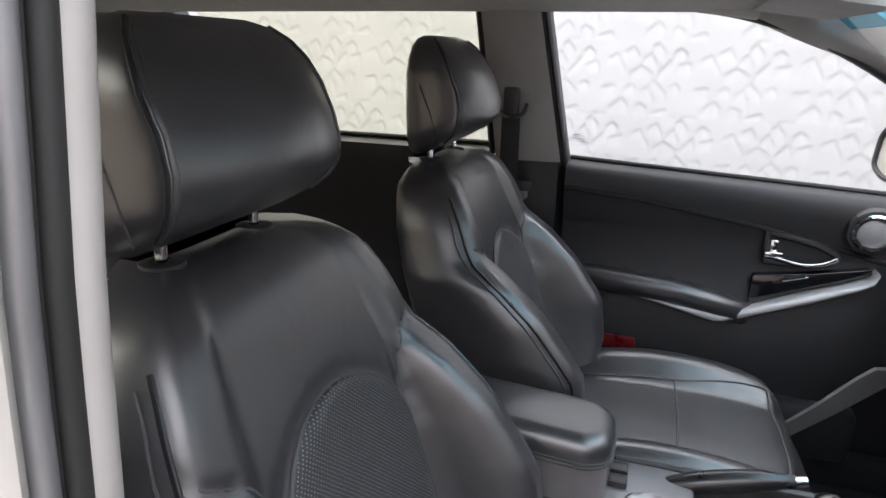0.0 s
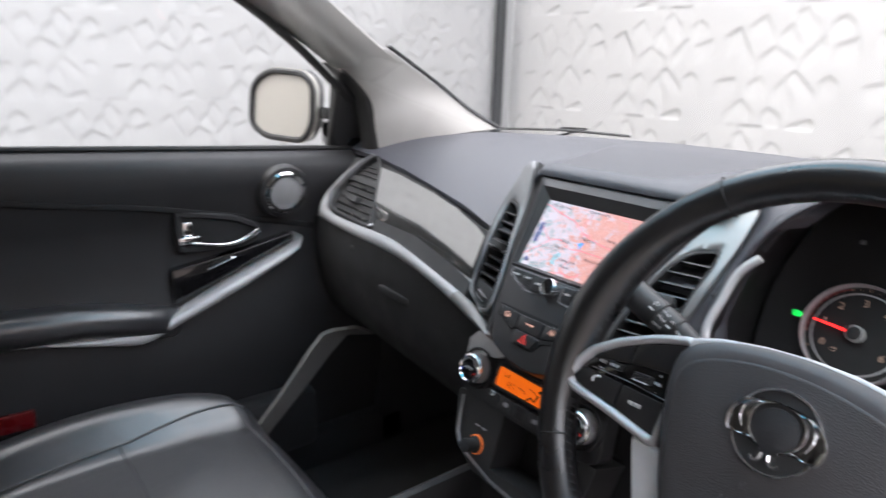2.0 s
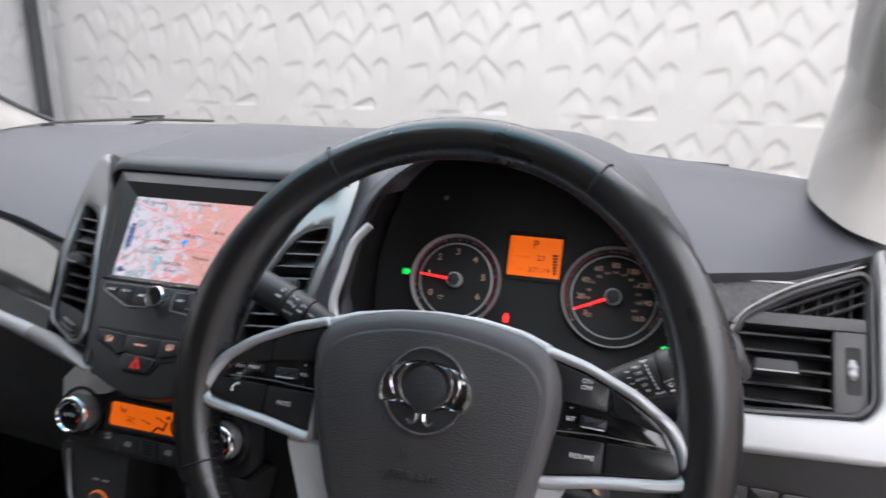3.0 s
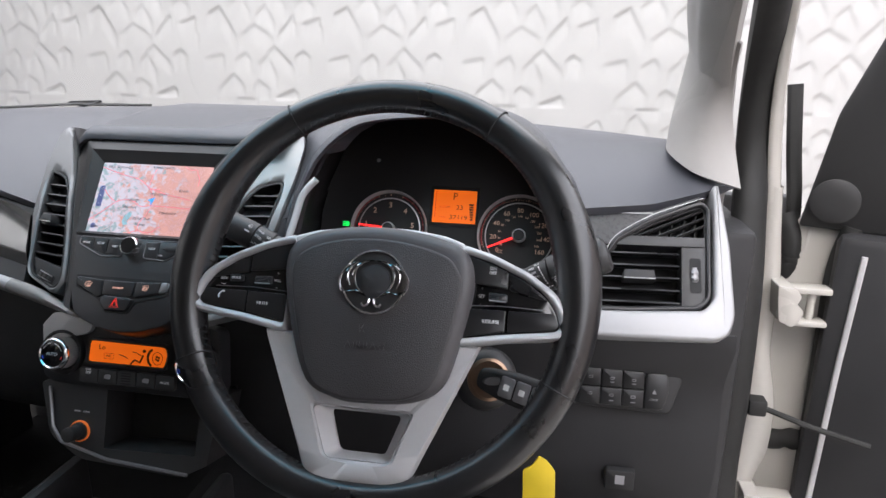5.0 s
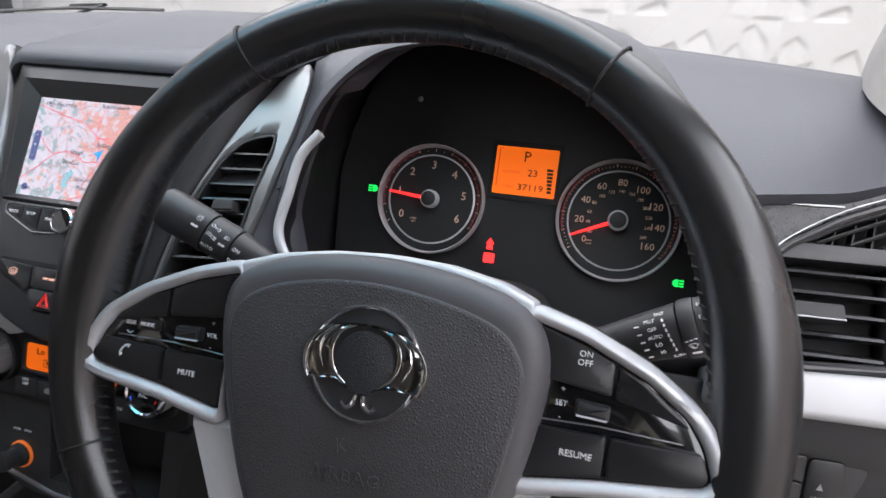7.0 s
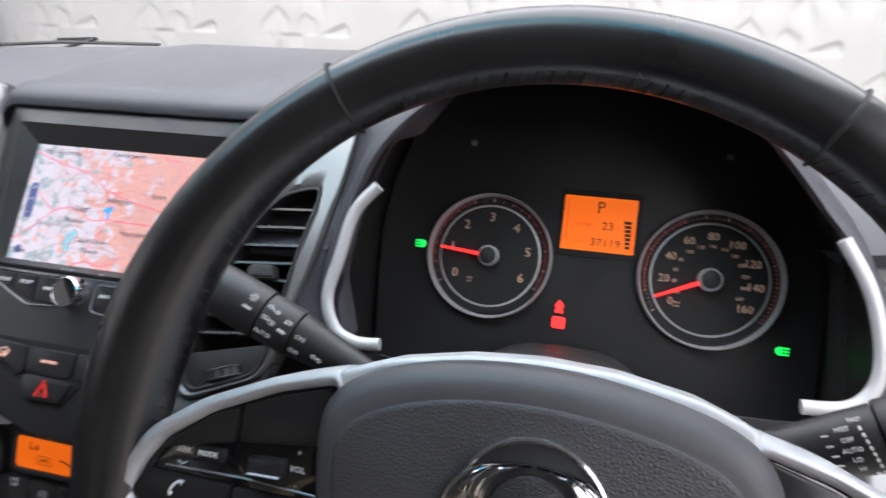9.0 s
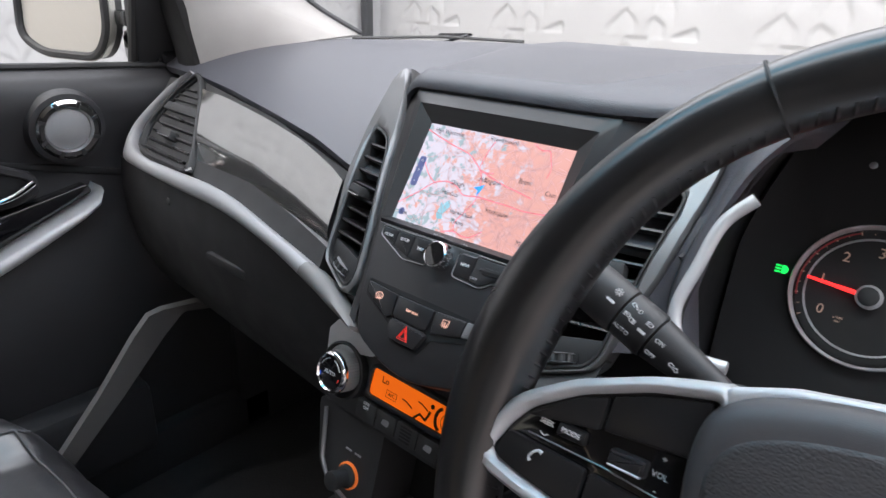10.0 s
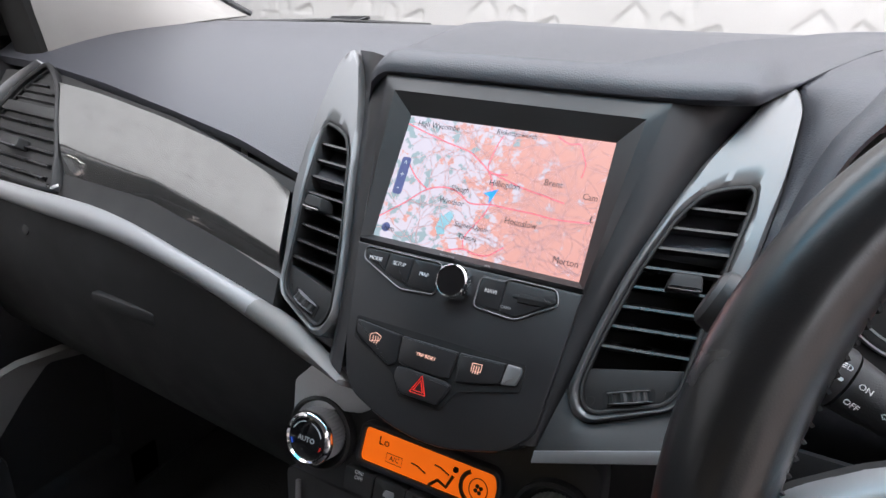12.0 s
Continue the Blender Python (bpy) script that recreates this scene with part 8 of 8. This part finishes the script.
# spokes: silver outline, black switch fields
for s in (-1, 1):
    X = lambda pts: [(s * a, b) for a, b in pts]
    outer = [(0.076, 0.0425), (0.105, 0.0345), (0.137, 0.0205), (0.160, 0.005), (0.170, -0.009), (0.1740, -0.024), (0.1710, -0.0335), (0.158, -0.0365), (0.120, -0.0410), (0.078, -0.0485), (0.078, 0.0)]
    inner = [(0.078, 0.0350), (0.104, 0.0280), (0.133, 0.0150), (0.153, 0.0010), (0.1615, -0.0110), (0.1655, -0.0235), (0.1630, -0.0278), (0.154, -0.0295), (0.118, -0.0340), (0.080, -0.0405), (0.080, 0.0)]
    O = [Vector((p.x, p.y)) for p in rounded(X(outer), 0.006, 4)]
    I = [Vector((p.x, p.y)) for p in rounded(X(inner), 0.004, 4)]
    sp = part("silver_spoke", ring(O, I, WF, -0.012, 0.012, 0.003, 120), SILVER, wheel, "satin silver spoke frame", sharp=50)
    part("spoke_back", prism(O, WF, -0.022, -0.011), MATT, sp)
    part("switch_field", prism(I, WF, -0.012, 0.0065, 0.0005), GLOSS, sp, "gloss black switch field")
    keys = [[(0.0815, 0.0330), (0.104, 0.0262), (0.1185, 0.0200), (0.1185, 0.0050), (0.0815, 0.0095)], [(0.1205, 0.0190), (0.133, 0.0135), (0.150, 0.0015), (0.154, -0.0030), (0.1205, 0.0042)],
            [(0.0815, -0.0140), (0.1185, -0.0135), (0.1185, -0.0322), (0.0815, -0.0390)], [(0.1205, -0.0135), (0.1600, -0.0130), (0.1640, -0.0230), (0.1618, -0.0268), (0.153, -0.0285), (0.1205, -0.0320)]]
    for kk in keys:
        part("wheel_key", prism(rounded(X(kk), 0.0018, 3), WF, 0.004, 0.0095, 0.0008), KEYBLACK, sp)
    rx = 0.006 if s > 0 else 0.0
    roll = X([(0.097 + rx, -0.0060), (0.113 + rx, -0.0065), (0.113 + rx, 0.0005), (0.097 + rx, 0.0015)])
    part("roller_key", prism(rounded(roll, 0.0015, 3), WF, 0.004, 0.0115, 0.002), FASCIA, sp)
    part("roller_edge", sweep([WF(s * (0.098 + rx), -0.0056, 0.0115), WF(s * (0.112 + rx), -0.0060, 0.0115)], 0.0005, n=5), SILVER, sp)
    # a reflection on the gloss field, drawn as a thin silver line
    part("painted_glint", sweep([WF(s * 0.083, -0.0112, 0.0065), WF(s * 0.115, -0.0095, 0.0075), WF(s * 0.152, -0.0105, 0.0065)], 0.0004, n=5), SILVER_DARK, sp, "thin silver line drawn as a glint on the gloss")
wl = lambda t, x, y, size, w=1.0: lettering(t, WM @ Matrix.Translation((x, y, 0.0068 if t in ("SEEK", "VOL", "SET", "+", "-") else 0.0097)), size, WHITE, wheel, "key_lettering", width=w)
wl("SEEK", -0.1445, -0.0030, 0.0052)
wl("MODE", -0.1315, -0.0022, 0.0050)
wl("VOL", -0.0923, -0.0022, 0.0054)
wl("+", -0.0923, 0.0045, 0.006)
wl("-", -0.0923, -0.0085, 0.006)
wl("MUTE", -0.1030, -0.0240, 0.0066)
wl("ON\nOFF", 0.1050, 0.0205, 0.0064)
wl("+", 0.0965, 0.0045, 0.006)
wl("SET", 0.0965, -0.0022, 0.0058)
wl("-", 0.0965, -0.0085, 0.006)
wl("RESUME", 0.1060, -0.0240, 0.0066)
part("mode_key", prism(rounded([(-0.1385, -0.0056), (-0.1245, -0.0050), (-0.1250, 0.0010), (-0.1380, 0.0008)], 0.001), WF, 0.004, 0.0094, 0.001), KEYBLACK, wheel)
part("phone_symbol", sweep(catmull([WF(a, b2, 0.0098) for a, b2 in ((-0.1410, -0.0158), (-0.1428, -0.0153), (-0.1452, -0.0172), (-0.1465, -0.0198), (-0.1455, -0.0212))], 3), 0.0007, n=6, scale=lambda k: 0.9 + 0.8 * abs(2 * k - 1) ** 3), WHITE, wheel)
for b2, up2 in ((0.0018, 1), (-0.0078, -1)):
    part("seek_arrow", sweep([WF(-0.1465, b2, 0.0068), WF(-0.1445, b2 + 0.0012 * up2, 0.0068), WF(-0.1425, b2, 0.0068)], 0.0003, n=4, up=(0, -0.9, 0.45)), WHITE, wheel)
arch_out = [(-0.079, 0.0408), (-0.060, 0.0480), (-0.030, 0.0535), (0.0, 0.0556), (0.030, 0.0545), (0.060, 0.0495), (0.079, 0.0425), (0.079, 0.0300), (0.058, 0.034), (0.0, 0.040), (-0.058, 0.032), (-0.079, 0.0300)]
arch_map = lambda x, y, h=0.0: WF(x, y, h - 0.011 * max(0.0, 1 - (x / 0.079) ** 2))
part("spoke_arch", prism(rounded(arch_out, 0.003, 3), arch_map, -0.014, 0.0118, 0.003, 3), SILVER, wheel, "satin silver arch over the airbag cover")
# lower double spoke
half = [(0.098, -0.046), (0.077, -0.094), (0.054, -0.146), (0.046, -0.165), (0.030, -0.171)]
fork = rounded(half + [(-a, b2) for a, b2 in half[::-1]], [0, 0.02, 0.02, 0.006, 0.006, 0.006, 0.006, 0.02, 0.02, 0], 4)
hole = rounded([(0.046, -0.108), (0.029, -0.152), (-0.029, -0.152), (-0.046, -0.108)], 0.006, 4)
core = rounded([(0.033, -0.112), (0.021, -0.147), (-0.021, -0.147), (-0.033, -0.112)], 0.005, 4)
low_sp = part("lower_spoke", ring(fork, hole, WF, -0.014, 0.008, 0.003, 160), SILVER, wheel, "satin silver forked lower spoke", sharp=50)
part("spoke_recess", ring(hole, core, WF, -0.016, 0.0055, 0.0008, 160, hin=-0.010), SILVER, low_sp, "sloping inner walls of the fork", sharp=50)

# column shroud, stalks, ignition key
col = thing("steering_column", (0.356, -0.1, 0.95), "black steering column shroud with ignition lock", "steering column")
axis = WM.to_3x3() @ Vector((0, 0, -1))
rows = []
for k, (d, w, h, dz) in enumerate(((0.045, 0.050, 0.045, 0.0), (0.06, 0.058, 0.055, 0.0), (0.10, 0.066, 0.066, -0.004), (0.16, 0.070, 0.072, -0.008), (0.24, 0.072, 0.078, -0.012), (0.30, 0.07, 0.08, -0.014))):
    c = WC + axis * d + Vector((0, 0, dz))
    u, v2 = WM.to_3x3() @ Vector((1, 0, 0)), WM.to_3x3() @ Vector((0, 1, 0))
    rows.append([c + u * (w * math.copysign(abs(math.cos(t)) ** 0.6, math.cos(t))) + v2 * (h * math.copysign(abs(math.sin(t)) ** 0.6, math.sin(t)) - 0.02) for t in np.linspace(0, 2 * math.pi, 28, endpoint=False)])
part("column_shroud", loft(rows, wrap=True, caps=True), HARD, col, sharp=60)


def stalk(name, s, label):
    c0, c1 = (Vector((0.2695, -0.1427, 1.0400)), Vector((0.1590, -0.1368, 1.0870))) if s < 0 else (Vector((0.4378, -0.1334, 1.0149)), Vector((0.5680, -0.1390, 1.0780)))
    st = thing(name, c0, label, "control stalk", group="control stalks")
    d, up3 = c1 - c0, Vector((0, -1, 0.45))
    tall, deep = (0.0136, 0.0125) if s < 0 else (0.0172, 0.0135)
    side = d.normalized().cross(up3).normalized()
    n, v = side.cross(d.normalized()), side * (1 if side.z > 0 else -1)
    x_dir = v.cross(n)
    run = lambda *ks: [c0 + d * k for k in ks]
    neck, ringed, end = (0.47, (0.48, 0.645), 0.655) if s < 0 else (0.58, (0.588, 0.652), 0.735)
    part("stalk_arm", sweep(run(0.0, neck * 0.45, neck * 0.8, neck), tall * 0.97, deep * 0.97, n=24, up=up3, scale=lambda k: 0.55 + 0.45 * min(1.0, k * 1.2)), HARD, st)
    part("stalk_collar", sweep(run(ringed[0], ringed[0] + 0.01, ringed[1] - 0.01, ringed[1]), tall * 1.04, deep * 1.05, n=28, up=up3, scale=lambda k: 0.97 if k in (0.0, 1.0) else 1.0), HARD, st, "turning collar")
    if s > 0:
        part("stalk_collar", sweep(run(0.656, 0.730), tall, deep, n=28, up=up3), HARD, st)
    part("stalk_tip", sweep(run(end, end + 0.01, 0.93, 0.98, 1.0), tall * 1.10, deep * 1.08, n=28, up=up3, scale=lambda k: (0.98, 1.0, 1.0, 0.94, 0.75)[round(k * 4)]), HARD, st)

    def spot(k, dv):
        """A frame on the stalk's skin, at k along it and dv up its face."""
        fat = 1.12 if k > end else 1.05
        a = math.asin(max(-0.95, min(0.95, dv / (tall * fat))))
        nn = (n * math.cos(a) / deep + v * math.sin(a) / tall).normalized()
        m2 = Matrix((x_dir, nn.cross(x_dir), nn)).transposed().to_4x4()
        m2.translation = c0 + d * k + n * (deep * fat * math.cos(a) + 0.0003) + v * (tall * fat * math.sin(a))
        return m2

    def mark(text, k, dv, size):
        lettering(text, spot(k, dv), size * 0.92, WHITE, st, "stalk_lettering")

    def stroke(m2, pts, closed=False):
        part("stalk_symbol", sweep([m2 @ Vector((a * 0.001, b2 * 0.001, 0.0)) for a, b2 in pts], 0.00024, n=4, closed=closed, up=m2.to_3x3() @ Vector((0, 0, 1))), WHITE, st)

    def dash_mark(k, dv, w, h):
        part("stalk_mark", prism(rounded([(-w / 2, -h / 2), (w / 2, -h / 2), (w / 2, h / 2), (-w / 2, h / 2)], h * 0.4, 2), flat(spot(k, dv)), -0.0002, 0.0002), WHITE, st)

    def lamp(k, dv, beams=3, flip=1):
        """A headlamp: a rounded lens and its beams."""
        m2 = spot(k, dv)
        stroke(m2, [(0.2, -1.2), (flip * 1.4, -0.9), (flip * 2.0, 0.0), (flip * 1.4, 0.9), (0.2, 1.2)], True)
        for q in range(beams):
            b2 = (q - (beams - 1) / 2) * 0.9
            stroke(m2, [(-flip * 0.5, b2), (-flip * 2.0, b2 - 0.3)])

    def screen(k, dv):
        """A windscreen outline with its wiper."""
        m2 = spot(k, dv)
        stroke(m2, [(-2.6, 0.9), (-1.2, 1.6), (1.2, 1.6), (2.6, 0.9), (1.2, -1.2), (-1.2, -1.2)], True)
        stroke(m2, [(0.2, -1.7), (-1.2, 1.0)])

    def rear_screen(k, dv):
        m2 = spot(k, dv)
        stroke(m2, [(-2.0, -1.3), (2.0, -1.3), (2.2, 1.0), (-1.8, 1.2)], True)
        stroke(m2, [(0.0, -1.3), (-0.8, 0.8)])
        for q in (-1.2, 0.2, 1.5):
            stroke(m2, [(q, 1.7), (q + 0.3, 2.3)])

    if s < 0:
        m2 = spot(0.708, 0.0088)
        stroke(m2, [(1.1 * math.cos(t), 1.1 * math.sin(t)) for t in np.linspace(0, 2 * math.pi, 10, endpoint=False)], True)
        for t in np.linspace(0, 2 * math.pi, 8, endpoint=False):
            stroke(m2, [(1.7 * math.cos(t), 1.7 * math.sin(t)), (2.6 * math.cos(t), 2.6 * math.sin(t))])
        dash_mark(0.712, 0.0028, 0.0055, 0.0016)
        lamp(0.615, 0.0088, 1, -1)
        lamp(0.585, 0.0080, 1)
        lamp(0.615, 0.0028, 3)
        lamp(0.580, 0.0018, 3, -1)
        mark("AUTO", 0.600, -0.0060, 0.0064)
        lamp(0.510, 0.0062, 3)
        dash_mark(0.520, 0.0004, 0.0050, 0.0016)
        mark("ON", 0.428, 0.0022, 0.0062)
        mark("OFF", 0.432, -0.0062, 0.0062)
        m2 = spot(0.320, -0.0030)
        for f2 in (-1, 1):
            stroke(m2, [(f2 * a, b2 - 0.3 * f2) for a, b2 in ((0.3, 0.7), (1.6, 0.7), (1.6, 1.4), (3.2, 0.0), (1.6, -1.4), (1.6, -0.7), (0.3, -0.7))], True)
    else:
        for i, t in enumerate(("MIST", "OFF", "AUTO", "LO", "HI")):
            mark(t, 0.478 + 0.006 * i, 0.0098 - 0.0047 * i, 0.0052)
            dash_mark(0.425 + 0.006 * i, 0.0082 - 0.0047 * i, 0.0030, 0.0007)
        mark("FAST", 0.522, 0.0128, 0.0045)
        mark("SLOW", 0.560, -0.0128, 0.0045)
        for i in range(7):
            dash_mark(0.530 + 0.004 * i, 0.0092 - 0.0030 * i, 0.0011, 0.0021)
        for q in (-1, 0, 1):
            dash_mark(0.618 + 0.018 * q, -0.0052 + 0.0004 * q, 0.0018, 0.0005)
        screen(0.622, -0.0088)
        dash_mark(0.626, -0.0132, 0.0056, 0.0013)
        mark("ON", 0.682, 0.0135, 0.0046)
        mark("INT", 0.690, 0.0068, 0.0060)
        mark("OFF", 0.697, -0.0028, 0.0060)
        rear_screen(0.705, -0.0100)
        rear_screen(0.795, 0.0042)
        dash_mark(0.775, -0.0030, 0.0064, 0.0015)
        screen(0.872, 0.0082)
        mark("AUTO", 0.880, -0.0002, 0.0058)
    return st


stalk("light_stalk", -1, "black indicator and light stalk with white markings")
stalk("wiper_stalk", 1, "black wiper stalk with white markings")

key = thing("ignition_key", (0.455, -0.20, 0.95), "black remote car key turned in a brass-ringed ignition lock", "car key")
lk = basis((0.452, -0.140, 0.930), (0.9, 0.25, 0), (0, 0.45, 1))
lkn = lk.to_3x3() @ Vector((0, 0, 1))
part("lock_housing", lathe([(0.032, -0.06), (0.034, 0.0), (0.030, 0.012), (0.024, 0.016)], lk, 32), HARD, col, "ignition lock housing")
part("lock_ring", lathe([(0.0225, 0.0), (0.0225, 0.0175), (0.019, 0.019), (0.0135, 0.0165)], lk, 32), BRASS, col, "lit brass lock ring")
kp = rounded([(-0.014, -0.010), (0.018, -0.016), (0.062, -0.017), (0.066, 0.0), (0.062, 0.017), (0.018, 0.016), (-0.014, 0.010)], 0.008, 4)
km2 = Matrix.Translation(lk.translation + lkn * 0.034) @ basis((0, 0, 0), (0.92, -0.30, -0.12), (0.10, 0.35, 0.9))
part("key_shell", prism(kp, flat(km2), -0.007, 0.007, 0.004, 3), MATT, key, "black key shell")
part("key_neck", sweep([lk.translation + lkn * 0.01, lk.translation + lkn * 0.046], 0.010, 0.004, n=12), MATT, key)
for k in range(3):
    x0 = 0.012 + 0.0165 * k
    kb = part("key_button", prism(rounded([(x0, -0.0105), (x0 + 0.0150, -0.0105), (x0 + 0.0150, 0.0105), (x0, 0.0105)], 0.003), flat(km2), 0.006, 0.0085, 0.001), SILVER_DARK, key, "grey key button")
    part("key_symbol", prism(rounded([(x0 + 0.0045, -0.003), (x0 + 0.0105, -0.003), (x0 + 0.0105, 0.003), (x0 + 0.0045, 0.003)], 0.001), flat(km2), 0.0084, 0.0088), WHITE, kb)
part("key_loop", sweep([km2 @ Vector((0.064 + 0.008 * math.cos(t), 0.014 * math.sin(t), 0.0)) for t in np.linspace(-1.8, 1.8, 14)], 0.0018, n=8), CHROME, key, "chrome key loop")
tagm = km2 @ Vector((0.070, 0.0, 0.0))
part("key_tag", prism(rounded([(-0.017, -0.070), (0.016, -0.070), (0.0165, -0.025), (0.008, -0.013), (0.0, -0.008), (-0.006, -0.018), (-0.016, -0.023)], 0.0025, 4), flat(basis(tagm + Vector((-0.014, 0.0, -0.050)), (1, 0.15, 0.05), (0, 0.1, 1))), -0.001, 0.001, 0.0005), YELLOW, key, "yellow plastic key tag")

# ---- at the windscreen ----
for s, x0, x1 in ((-1, -0.74, -0.38), (1, 0.05, 0.62)):
    wp = thing("wiper", ((x0 + x1) / 2, 0.62, 1.06), "black wiper resting along the windscreen's foot", "wiper", group="wipers")
    pts = [(x, 0.585 - 0.10 * (x / 0.655) ** 2, float(np.interp(x, [-0.73, -0.55, -0.30, -0.1, 0.1, 0.4], [1.141, 1.152, 1.152, 1.140, 1.136, 1.125]))) for x in np.linspace(x0, x1, 12)]
    part("wiper_blade", sweep([(p[0], p[1] + 0.02, p[2]) for p in pts], 0.005, 0.003, n=8), RUBBER, wp)
    part("wiper_arm", sweep([(x0 + 0.05, pts[1][1] + 0.05, 1.10), (x0 + 0.25, pts[5][1] + 0.045, pts[5][2] + 0.008), ((x0 + x1) / 2, pts[6][1] + 0.03, pts[6][2] + 0.003)], 0.008, 0.003, n=8), MATT, wp, "black wiper arm")
rvm = thing("interior_mirror", (-0.10, -0.10, 1.45), "black interior mirror with a small green lamp under the headliner", "rear-view mirror")
rm = basis((-0.105, -0.105, 1.437), Vector((0.95, 0.25, 0)), (0, -0.15, 1))
ro = rounded([(-0.135, -0.030), (0.135, -0.030), (0.140, 0.020), (0.120, 0.036), (-0.120, 0.036), (-0.140, 0.020)], 0.018, 5)
part("mirror_shell", prism(ro, flat(rm), -0.030, 0.010, 0.008, 3), MATT, rvm, "black mirror shell")
part("mirror_glass", prism(offset(ro, 0.006), flat(rm), 0.004, 0.0112), MIRROR, rvm, "mirror glass")
part("mirror_stem", sweep([(-0.08, -0.08, 1.46), (-0.04, -0.06, 1.53)], 0.012, n=10), MATT, rvm)
part("mirror_lamp_bar", prism(rounded([(-0.03, -0.038), (0.075, -0.038), (0.075, -0.026), (-0.03, -0.026)], 0.004), flat(rm), -0.02, 0.012, 0.003), MATT, rvm)
part("green_lamp", lathe([(0.0035, 0), (0.0035, 0.001)], rm @ Matrix.Translation((0.006, -0.032, 0.0122)), 14), GREEN_LIT, rvm, "small green lamp")
vis = thing("sun_visor", (-0.36, -0.33, 1.50), "pale grey sun visor folded up against the headliner", "sun visor")
part("visor_pad", prism(rounded([(-0.19, -0.080), (0.19, -0.085), (0.19, 0.075), (-0.19, 0.06)], 0.03, 5), flat(basis((-0.37, -0.36, 1.494), (1, 0, 0), (0, 1, -0.12))), -0.009, 0.009, 0.006, 3), LINER, vis)
